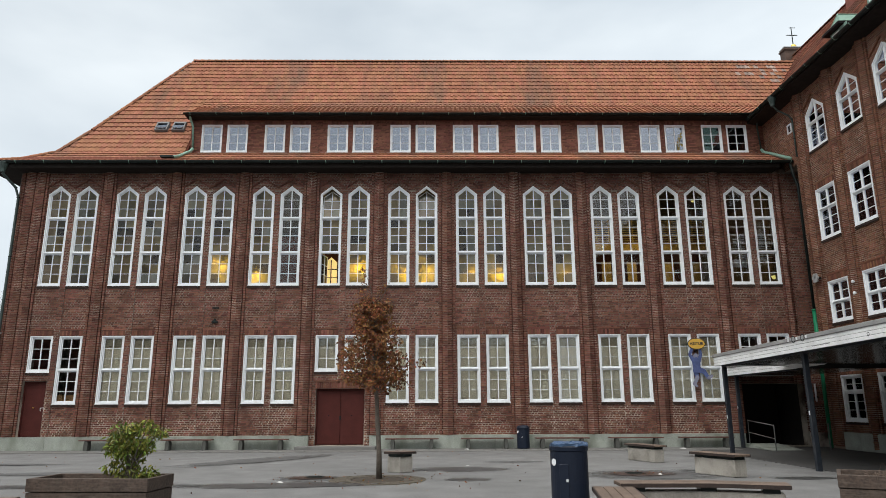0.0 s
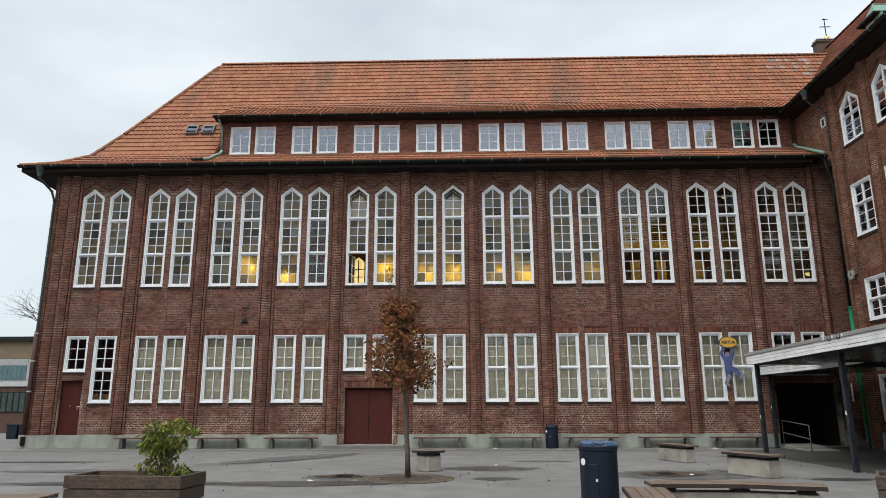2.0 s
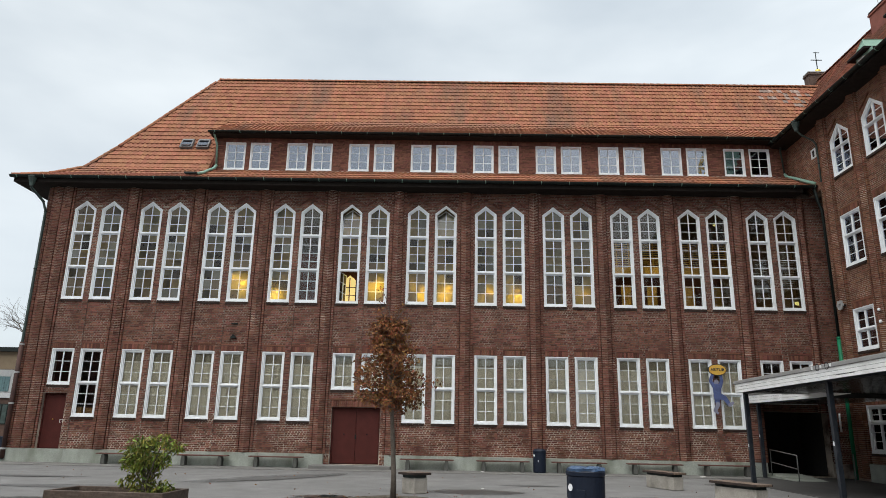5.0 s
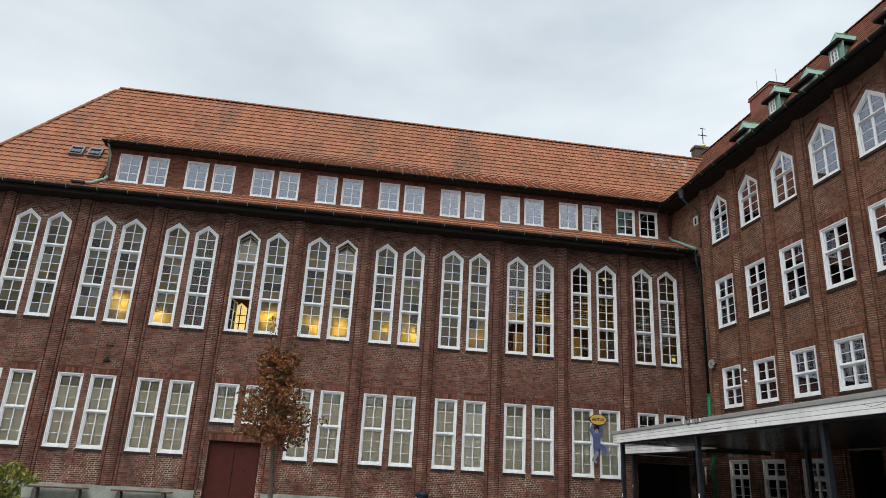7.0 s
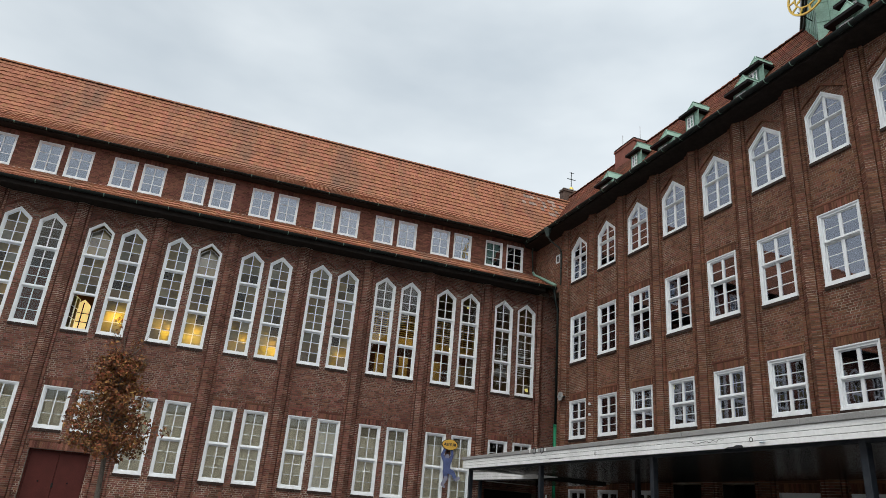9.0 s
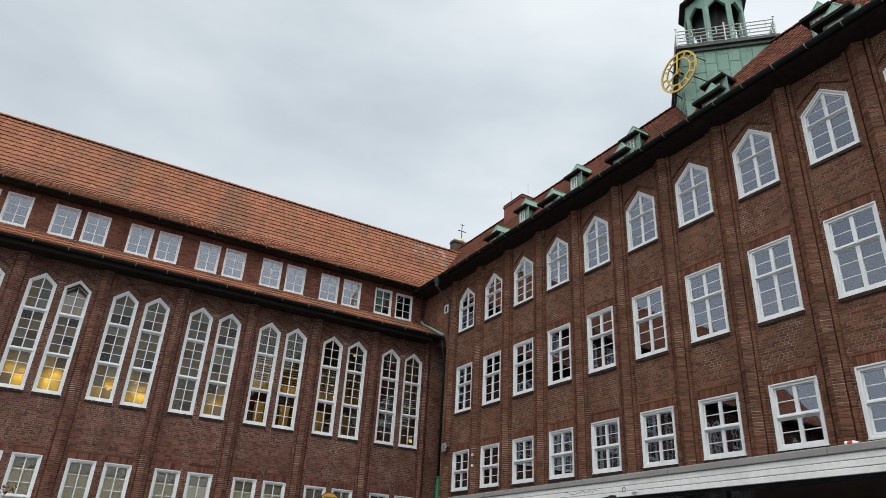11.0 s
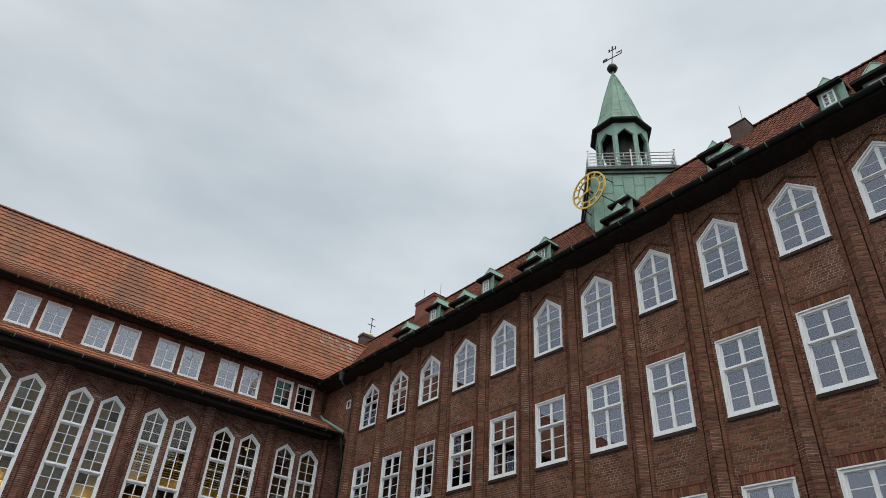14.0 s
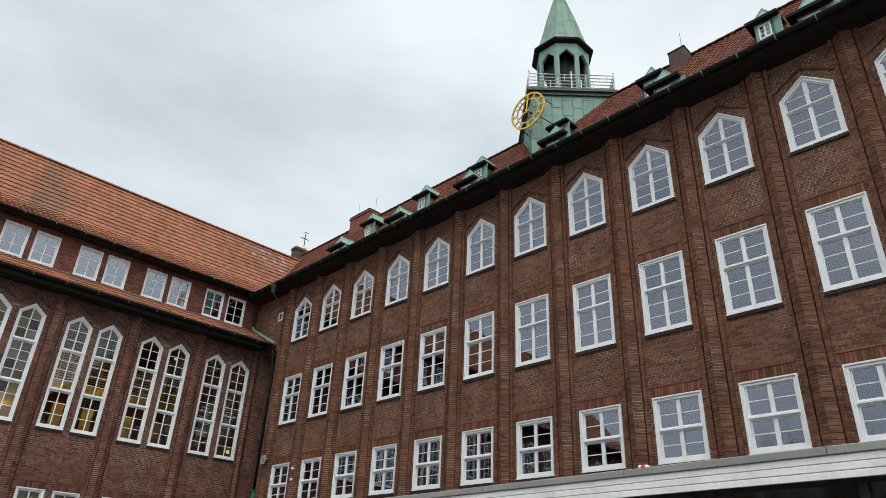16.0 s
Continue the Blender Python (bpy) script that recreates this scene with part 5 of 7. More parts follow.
# ---------- doors ----------
def double_door(x0, x1, z0, z1, label, leaves=2):
    t = thing("door", label, "door", Matrix.Translation((0, D + 0.14, 0)), kind="structure")
    part("door_frame", Geo().box(x0, x0 + 0.05, 0, 0.12, z0, z1).box(x1 - 0.05, x1, 0, 0.12, z0, z1).box(x0 + 0.05, x1 - 0.05, 0, 0.12, z1 - 0.05, z1), DOORRED, t)
    w = (x1 - x0 - 0.1) / leaves
    for i in range(leaves):
        a = x0 + 0.05 + i * w
        leaf = part("door_leaf", Geo().box(a + 0.005, a + w - 0.005, 0.03, 0.09, z0 + 0.02, z1 - 0.06).box(a + 0.06, a + w - 0.06, 0.018, 0.03, z0 + 0.05, z0 + 0.22), DOORRED, t, bevel=0.004)
        part("knob", Geo().turned([(0.012, 0), (0.015, 0.03), (0.03, 0.045), (0.026, 0.065)], 10), EAVEDARK if leaves == 2 else GOLD, leaf, "worn round knob", at=pose(a + w / 2, 0.03, z0 + 1.12, 90, 0, 0))
    if leaves == 2:
        part("lock", Geo().box((x0 + x1) / 2 - 0.03, (x0 + x1) / 2 + 0.03, -0.005, 0.03, z0 + 0.95, z0 + 1.1), BLACK, t)
    return t


double_door(-4.65, -2.75, 0.15, 2.29, "oxblood red double door with dark knobs")
sd = double_door(-16.13, -15.2, 0.5, 2.63, "oxblood red single door beside the facade corner", 1)
part("handle", Geo().tube([(-15.35, -0.02, 1.5), (-15.35, -0.07, 1.5), (-15.35, -0.09, 1.6), (-15.23, -0.09, 1.62), (-15.23, -0.07, 1.52)], 0.018, 6), GALV, sd, "steel handle")
st = part("door_step", Geo().box(-5.28, -2.23, D - 0.75, D + 0.1, 0, 0.14), PAVING, bevel=0.015)
tagged(st, "flat concrete step before the double door", "step")

# entrance at the inner corner, its shade painted as near-black walls
en = part("wall_entrance", Geo().box(12.0, 12.1, D + 0.42, D + 2.2, 0, 2.5).box(14.6, 14.7, D + 0.42, D + 2.2, 0, 2.5).box(12.0, 14.7, D + 2.2, D + 2.3, 0, 2.5).box(12.0, 14.7, D + 0.42, D + 2.3, 2.5, 2.6), UNLITROOM)
tagged(en, "recessed entrance at the inner corner, near-black for its shade", "entrance", kind="structure")

# ---------- canopy ----------
CX, CZ0, CZ1 = 9.13, 2.96, 3.34
WHITEBOARD = material("white_fascia_board", (0.84, 0.85, 0.85), 0.5, spread=0.06, scale=2, fine=20, bump=0.05, stain=(0.42, 0.42, 0.4), stain_scale=1.6, stain_amount=0.35)
FLASH = material("grey_roof_edge", (0.27, 0.27, 0.265), 0.7, spread=0.15, scale=2, stain=(0.2, 0.2, 0.19), stain_amount=0.5)
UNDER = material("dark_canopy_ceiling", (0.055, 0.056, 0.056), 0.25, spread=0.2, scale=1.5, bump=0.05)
BLACKMARK = material("black_marker_scrawl", (0.02, 0.02, 0.025), 0.6, spread=0.1)


def canopy(x0, x1, y0, y1, z0, z1, columns, label, beam):
    t = thing("canopy", label, "canopy")
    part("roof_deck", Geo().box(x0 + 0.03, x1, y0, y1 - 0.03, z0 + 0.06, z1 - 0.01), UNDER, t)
    boards = 3
    h = (z1 - 0.1 - z0) / boards
    for k in range(boards):
        a = z0 + k * h
        part("fascia_board", Geo().box(x0, x0 + 0.022, y0, y1, a + 0.005, a + h - 0.005), WHITEBOARD, t, bevel=0.004)
        part("fascia_board", Geo().box(x0 + 0.026, x1, y1 - 0.028, y1 - 0.003, a + 0.004, a + h - 0.004), WHITEBOARD, t, bevel=0.004)
    part("fascia_backing", Geo().box(x0 + 0.012, x0 + 0.03, y0, y1 - 0.03, z0 + 0.002, z1 - 0.1), LEAD, t)
    n = int((y1 - y0) / 2.6)
    s = (y1 - y0) / n
    for k in range(n):
        part("roof_edge", Geo().box(x0 - 0.03, x0 + 0.12, y0 + k * s + 0.004, y0 + (k + 1) * s - 0.004, z1 - 0.1, z1), FLASH, t, bevel=0.008)
    part("roof_edge", Geo().box(x0 - 0.02, x1, y1 - 0.12, y1 + 0.03, z1 - 0.1, z1 + 0.001), FLASH, t, bevel=0.008)
    count = 9
    w = (x1 - x0 - 0.06) / count
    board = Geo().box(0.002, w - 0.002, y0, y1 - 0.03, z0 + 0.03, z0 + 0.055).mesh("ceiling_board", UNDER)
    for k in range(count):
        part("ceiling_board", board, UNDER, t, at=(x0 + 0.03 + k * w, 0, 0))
    for x, y in columns:
        part("column", Geo().box(x - 0.06, x + 0.06, y - 0.06, y + 0.06, -0.2, z0 + 0.03), STEEL, t, "dark blue steel column", bevel=0.006)
        part("sticker", Geo().box(x - 0.064, x - 0.061, y - 0.03, y + 0.03, 1.2 + 0.1 * (y % 3), 1.3 + 0.1 * (y % 3)), WHITE, t, "torn white sticker")
    part("beam", Geo().box(beam - 0.05, beam + 0.05, y0, y1 - 0.1, z0 - 0.02, z0 + 0.028), STEEL, t)
    return t


ca = canopy(CX, W - 0.02, -8.5, 22.2, CZ0, CZ1, [(CX + 0.28, y) for y in (22.1, 17.2, 12.33, 7.4, 2.43, -2.5)] + [(12.55, 17.2)], "flat covered walkway with white fascia boards and steel columns", CX + 0.28)
ca.matrix_basis = Matrix.Translation((0, 9, 0)) @ Matrix.Rotation(radians(-0.6), 4, "X") @ Matrix.Translation((0, -9, 0))      # falls towards the corner
low_canopy = canopy(11.45, W - 0.3, 22.0, 27.1, 2.7, 3.1, [(11.75, 26.6)], "lower canopy roof before the corner entrance", 11.75)
part("fascia_board", Geo().prism([(-21.99, 2.7), (-19.9, 2.745), (-19.9, 2.76), (-21.99, 2.89)], 0, 0.03), WHITEBOARD, low_canopy, at=pose(11.45, 0, 0, 0, 0, -90))
# walkway sheet coloured dark to stand for the shade below the canopy
SHADEPAVE = material("dark_walkway_paving", (0.056, 0.055, 0.054), 0.8, spread=0.2, scale=1.5, stain=(0.06, 0.06, 0.06), stain_scale=0.7, stain_amount=0.5)
wk = part("pavement_walkway", Geo().box(CX + 0.5, W, -8.5, D, 0.0, 0.012), SHADEPAVE)
tagged(wk, "walkway paving coloured darker for the canopy's shade", "pavement", kind="structure")
rnd = random.Random(8)
for y in (9.3, 14.1):
    g = ring(0.032, 0.041, 0, 0.004, 10)
    part("scrawl", g, BLACKMARK, ca, "small black marker drawing", at=pose(CX - 0.002, y, 3.08, 0, -90, 0))
g = Geo()
p = [(CX - 0.004, 10.9, 3.14)]
for k in range(14):
    p.append((CX - 0.004, p[-1][1] - rnd.uniform(0.05, 0.11), 3.11 + rnd.uniform(-0.03, 0.03)))
part("crack", g.tube(p, 0.0035, 4), BLACKMARK, ca, "dark crack in the fascia")
part("broken_edge", Geo().prism([(0, 0), (0.46, 0.0), (0.44, 0.04), (0.3, 0.05), (0.24, 0.03), (0.1, 0.025)], -0.004, 0), BLACKMARK, ca, "broken corner of the lowest board", at=pose(CX - 0.002, 9.95, CZ0, 0, 0, -90))
PALEMARK = material("pale_spray_paint", (0.62, 0.64, 0.64), 0.6, spread=0.1)
SKYMARK = material("sky_blue_paint", (0.2, 0.4, 0.62), 0.6, spread=0.2)
for k, (y, w_) in enumerate(((16.42, 0.1), (16.62, 0.13), (16.86, 0.1), (17.05, 0.13), (17.28, 0.11))):
    g = ring(0.55 * w_, 0.72 * w_, 0, 0.004, 10) if k % 2 else Geo().prism([(-w_ / 2, -0.045), (w_ / 3, -0.05), (w_ / 2, 0.0), (w_ / 4, 0.045), (-w_ / 3, 0.04)], 0, 0.004)
    part("spray_mark", g, BLACKMARK if k % 2 else PALEMARK, ca, "faded spray drawing on the roof edge", at=pose(CX - 0.031, y, CZ1 - 0.055, 0, -90, 0))
part("paint_stain", Geo().prism([(-0.07, 0.0), (0.07, 0.0), (0.05, 0.03), (-0.04, 0.04)], 0, 0.003), SKYMARK, ca, "small sky-blue paint stain", at=pose(CX - 0.002, 9.05, CZ0 + 0.06, 90, 0, -90))
part("board_gap", Geo().box(CX - 0.003, CX - 0.001, 15.55, 16.3, CZ0 + 0.075, CZ0 + 0.085), BLACKMARK, ca, "loose joint in the lowest board")
SIGNRED = material("red_print", (0.45, 0.03, 0.02), 0.5, spread=0.1)
bt = thing("bottle", "clear plastic bottle with a red cap lying on the canopy edge", "bottle", pose(CX + 0.08, 5.2, CZ1 + 0.07, 90, 0, 8) @ Matrix.Scale(0.7, 4))
part("bottle_body", Geo().turned([(0.035, -0.12), (0.04, -0.1), (0.04, 0.06), (0.015, 0.11), (0.015, 0.13)], 10), WHITEBOARD, bt, smooth=True)
part("wrapper", Geo().turned([(0.042, -0.06), (0.042, 0.03)], 10), SIGNRED, bt, "red paper wrapper")
part("cap", Geo().turned([(0.018, 0.13), (0.018, 0.155)], 10), TILE, bt, "red cap")

# handrails and ramp at the entrance
DULLRAIL = material("dull_rail_steel", (0.16, 0.165, 0.165), 0.55, spread=0.15)
rp = part("ramp", Geo().prism([(0, 0), (2.2, 0), (0, 0.16)], -0.6, 0.6), CONCRETE, at=pose(12.6, 24.9, 0, 0, 0, -90) @ Matrix.Translation((-2.0, 0, 0)))
tagged(rp, "low concrete ramp up to the dark entrance", "ramp")
hr = thing("handrail", "thin galvanised handrail beside the entrance ramp", "handrail", (12.05, 24.65, 0))
part("rail", Geo().tube([(0, 0, 0), (0, 0, 0.88), (-0.05, 1.9, 1.02), (-0.05, 1.9, 0.1)], 0.02, 6), DULLRAIL, hr, smooth=True)
part("mid_rail", Geo().tube([(0, 0, 0.42), (-0.05, 1.9, 0.58)], 0.015, 6), DULLRAIL, hr)
hp = thing("post", "thin grey steel post beside the entrance", "post", (14.0, 24.65, 0))
part("pole", Geo().tube([(0, 0, 0), (0, 0, 0.95)], 0.02, 8), DULLRAIL, hp, smooth=True)

# ---------- sign ----------
SIGNY = material("yellow_sign_paint", (0.6, 0.36, 0.06), 0.6, spread=0.08)
SIGNB = material("blue_figure_paint", (0.07, 0.095, 0.22), 0.6, spread=0.35, scale=3)
SIGNG = material("grey_figure_paint", (0.2, 0.205, 0.27), 0.6, spread=0.15)
sg = thing("graduation_sign", "yellow oval sign held up by a flat blue cut-out shape", "sign", (10.43, D - 0.2, 3.98))
N = 28
part("oval", Geo().prism([(0.33 * math.cos(2 * math.pi * i / N), 0.2 * math.sin(2 * math.pi * i / N)) for i in range(N)], -0.02, 0.01), SIGNY, sg)
part("oval_rim", Geo().prism([(0.36 * math.cos(2 * math.pi * i / N), 0.225 * math.sin(2 * math.pi * i / N)) for i in range(N)], -0.008, 0.02), BLACKMARK, sg, "black rim")
txt = bpy.data.curves.new("letters", "FONT")
txt.body = "ABITUR"
txt.size, txt.extrude, txt.offset = 0.158, 0.002, 0.004
txt.align_x, txt.align_y = "CENTER", "CENTER"
tob = new("letters_source", txt)
bpy.context.view_layer.update()
tm = bpy.data.meshes.new_from_object(tob.evaluated_get(bpy.context.evaluated_depsgraph_get()))
bpy.data.objects.remove(tob)
tm.materials.clear()
tm.materials.append(BLACKMARK)
part("letters", tm, BLACKMARK, sg, "black capital letters", at=pose(0, -0.026, 0, 90, 0, 0))


def capsule(geo, p, q, r0, r1, y0, y1):
    """A flat rounded bar from p to q."""
    w = math.atan2(q[1] - p[1], q[0] - p[0])
    poly = [(q[0] + r1 * math.cos(w - math.pi / 2 + math.pi * k / 8), q[1] + r1 * math.sin(w - math.pi / 2 + math.pi * k / 8)) for k in range(9)]
    poly += [(p[0] + r0 * math.cos(w + math.pi / 2 + math.pi * k / 8), p[1] + r0 * math.sin(w + math.pi / 2 + math.pi * k / 8)) for k in range(9)]
    return geo.prism(poly, y0, y1)


for k, (p, q, r0, r1) in enumerate((((-0.07, -0.76), (-0.08, -1.1), 0.19, 0.16), ((-0.2, -0.7), (-0.35, -0.46), 0.085, 0.07), ((-0.35, -0.46), (-0.21, -0.17), 0.07, 0.06), ((0.07, -0.7), (0.17, -0.46), 0.085, 0.07), ((0.17, -0.46), (0.14, -0.16), 0.07, 0.06),
                                    ((0.04, -1.1), (0.26, -1.17), 0.13, 0.1), ((0.26, -1.17), (0.43, -1.42), 0.1, 0.08), ((-0.13, -1.12), (-0.08, -1.4), 0.13, 0.1))):
    part("cut_out", capsule(Geo(), p, q, r0, r1, 0.002 * k, 0.032 - 0.001 * k), SIGNB, sg, "blue painted board", at=Matrix.Diagonal((0.84, 1, 0.93, 1)))
for k, (p, q, r0, r1) in enumerate((((-0.08, -1.42), (-0.24, -1.68), 0.095, 0.07), ((-0.24, -1.68), (-0.13, -1.78), 0.07, 0.05), ((0.45, -1.44), (0.6, -1.35), 0.075, 0.055), ((-0.09, -0.52), (-0.07, -0.5), 0.1, 0.1))):
    part("grey_cut_out", capsule(Geo(), p, q, r0, r1, 0.001 + 0.0015 * k, 0.029 - 0.001 * k), SIGNG, sg, "grey painted board", at=Matrix.Diagonal((0.84, 1, 0.93, 1)))
part("bracket", Geo().box(-0.02, 0.02, 0.03, 0.2, -0.9, -0.86).box(-0.02, 0.02, 0.03, 0.2, -0.3, -0.26), BLACK, sg)

# ---------- yard ----------
def damp(x, y, rx, ry, turn, mat, label="dark damp patch on the asphalt", z=0.004):
    n = 40
    ob = part("damp_patch", Geo().add([(math.cos(2 * math.pi * i / n), math.sin(2 * math.pi * i / n), 0) for i in range(n)], [tuple(range(n))]), mat)
    ob.matrix_basis = pose(x, y, z, 0, 0, turn) @ Matrix.Diagonal((rx * 1.35, ry * 1.35, 1, 1))
    return tagged(ob, label, "patch", kind="structure")


RUST = patch_material("rust_stained_asphalt", (0.05, 0.03, 0.024), 0.4, 0.35)
DAMP = patch_material("drying_asphalt", (0.085, 0.085, 0.085), 0.6, 0.35)
for i, q in enumerate(((-2.8, 16.1, 0.85, 0.6), (5.1, 16.6, 1.7, 1.15), (0.7, 18.3, 1.2, 0.65), (0.75, 15.75, 0.5, 0.36), (8.2, 15.6, 0.7, 0.3), (2.3, 20.6, 0.9, 0.25), (-7.2, 14.8, 2.6, 0.4), (-9.5, 17.6, 2.4, 0.4), (-3.2, 14.8, 2.0, 0.5),
                       (-10.5, 12.6, 2.2, 0.4), (6.9, 17.6, 0.9, 0.3), (8.9, 22.3, 0.9, 0.5), (3.6, 13.0, 0.7, 0.2), (-12.5, 20.5, 2.0, 0.3))):
    damp(*q, (i * 37) % 9 - 4, WET if i in (2, 3, 4, 6, 8) else DAMP, z=0.004 + 0.001 * i)
damp(-5.3, 21.7, 2.9, 0.75, 52, DAMP, z=0.019)
damp(-2.85, 16.25, 0.6, 0.4, 5, RUST, label="rust stained hollow round a drain", z=0.02)
damp(4.85, 16.7, 0.85, 0.6, 0, RUST, label="rust stained hollow round a drain", z=0.021)
for x, y in ((4.75, 16.7), (-2.75, 16.25)):
    dr = thing("drain_cover", "small dark iron drain grate in the asphalt", "drain", (x, y, 0.022))
    part("rim", Geo().box(-0.2, 0.2, -0.2, -0.17, 0, 0.012).box(-0.2, 0.2, 0.17, 0.2, 0, 0.012).box(-0.2, -0.17, -0.17, 0.17, 0, 0.012).box(0.17, 0.2, -0.17, 0.17, 0, 0.012), BLACK, dr)
    for k in range(6):
        part("bar", Geo().box(-0.17, 0.17, -0.15 + k * 0.055, -0.125 + k * 0.055, 0, 0.01), BLACK, dr)
rnd = random.Random(4)
pv = thing("pavement", "strip of grey paving slabs along the facade", "pavement", kind="structure")
slab = Geo().box(0.004, 0.496, 0.004, 0.496, -0.05, 0.0).mesh("slab", PAVING)
for i in range(58):
    for j in range(3):
        part("slab", slab, PAVING, pv, at=pose(XL - 0.4 + i * 0.5, D - 0.14 - (j + 1) * 0.5, 0.02 + rnd.uniform(-0.004, 0.004), rnd.uniform(-0.3, 0.3), rnd.uniform(-0.3, 0.3), 0))


def wall_bench(x0, x1, label="low bench with a red-brown plank on concrete legs"):
    t = thing("wall_bench", label, "bench", ((x0 + x1) / 2, D - 0.4, 0.02), "benches along the facade")
    h = (x1 - x0) / 2
    part("plank", Geo().box(-h, h, -0.17, 0.17, 0.36, 0.4), material_bench, t, bevel=0.008)
    for s in (-1, 1):
        part("leg", Geo().prism([(-0.075, 0), (0.075, 0), (0.075, 0.26), (0.05, 0.36), (-0.05, 0.36), (-0.075, 0.26)], -0.15, 0.15), CONCRETEDARK, t, at=(s * (h - 0.28), 0, 0), bevel=0.01)
    return t


material_bench = material("red_brown_plank", (0.1, 0.042, 0.032), 0.65, spread=0.25, scale=5, fine=40)
CONCRETEDARK = material("weathered_concrete_leg", (0.085, 0.088, 0.08), 0.9, spread=0.25, scale=5)
for x0, x1 in ((-13.43, -11.48), (-10.38, -8.43), (-7.62, -5.57), (-1.88, 0.15), (1.0, 3.0), (3.84, 5.9), (6.68, 8.74), (9.38, 11.44)):
    wall_bench(x0, x1)


# edge rails are darker than the slats
EDGEWOOD = material("dark_rotten_edge_wood", (0.035, 0.024, 0.02), 0.8, spread=0.3, scale=5)


def bent_seat(points, width, height, base, label, solid=False):
    """A seat along a bent line: concrete block and a slatted wooden top on dark spacers."""
    t = thing("concrete_seat", label, "seat")
    pts = [Vector((*p, 0)) for p in points]
    nrm = []
    for i in range(len(pts)):
        d = (pts[min(i + 1, len(pts) - 1)] - pts[max(i - 1, 0)]).normalized()
        nrm.append(Vector((-d.y, d.x, 0)))

    def strip(a, b, z0, z1, mat, name, inset=0.0, bevel=0.008):
        g = Geo()
        m = len(pts)
        e = [pts[0] + (pts[1] - pts[0]).normalized() * inset] + pts[1:-1] + [pts[-1] - (pts[-1] - pts[-2]).normalized() * inset]
        ring_ = [e[i] + nrm[i] * a for i in range(m)] + [e[i] + nrm[i] * b for i in range(m - 1, -1, -1)]
        if a < b:
            ring_ = ring_[::-1]
        poly = [(p.x, p.y) for p in ring_]
        area = sum(p[0] * q[1] - q[0] * p[1] for p, q in zip(poly, poly[1:] + poly[:1]))
        g.column(poly if area > 0 else poly[::-1], z0, z1)
        return part(name, g, mat, t, bevel=bevel)
    strip(-width / 2 + base, width / 2 - base, 0, height - 0.12, BLOCK, "concrete_block", 0.08, 0.015)
    for i, p in enumerate(pts):
        e = (pts[min(i + 1, len(pts) - 1)] - pts[max(i - 1, 0)]).normalized()
        q = p + e * (0.25 if i == 0 else -0.25 if i == len(pts) - 1 else 0.0)
        part("spacer", Geo().box(-0.11, 0.11, -width / 2 + base, width / 2 - base, height - 0.12, height - 0.05), BLACK, t, at=pose(q.x, q.y, 0, 0, 0, math.degrees(math.atan2(e.y, e.x))))
    # black strip added in the gap below the slats to paint its shade
    if solid:
        strip(-width / 2 + base + 0.02, width / 2 - base - 0.02, height - 0.12, height - 0.05, BLACK, "under_board", 0.1, 0)
    strip(-width / 2 - 0.014, -width / 2, height - 0.058, height - 0.004, EDGEWOOD, "edge_rail", 0.0, 0)
    strip(width / 2, width / 2 + 0.014, height - 0.058, height - 0.004, EDGEWOOD, "edge_rail", 0.0, 0)
    n = 4
    for k in range(n):
        a = -width / 2 + k * width / n
        strip(a + 0.004, a + width / n - 0.004, height - 0.05, height, SEATWOOD, "slat", 0.0, 0.006)
    return t


bent_seat([(5.96, 21.3), (6.2, 20.6), (6.44, 19.95)], 0.42, 0.48, 0.04, "bent concrete seat with a wooden top", True)
bent_seat([(6.38, 17.05), (6.62, 16.45), (6.92, 15.75)], 0.46, 0.5, 0.05, "bent concrete seat with a wooden top and dark stains", True)
bent_seat([(-1.11, 17.81), (-0.86, 17.61), (-0.63, 17.81)], 0.5, 0.5, 0.03, "small concrete block seat behind the tree", True)
bent_seat([(2.66, 10.33), (3.94, 10.28), (4.97, 9.9)], 0.44, 0.5, 0.06, "long bent bench with weathered slats on concrete")
bent_seat([(2.49, 9.92), (2.32, 8.71), (2.15, 7.8)], 0.55, 0.48, 0.06, "bent bench end with weathered slats")
bent_seat([(-7.2, 8.7), (-6.0, 8.72), (-5.2, 8.8)], 0.5, 0.5, 0.06, "bent bench with weathered slats beside the planter")


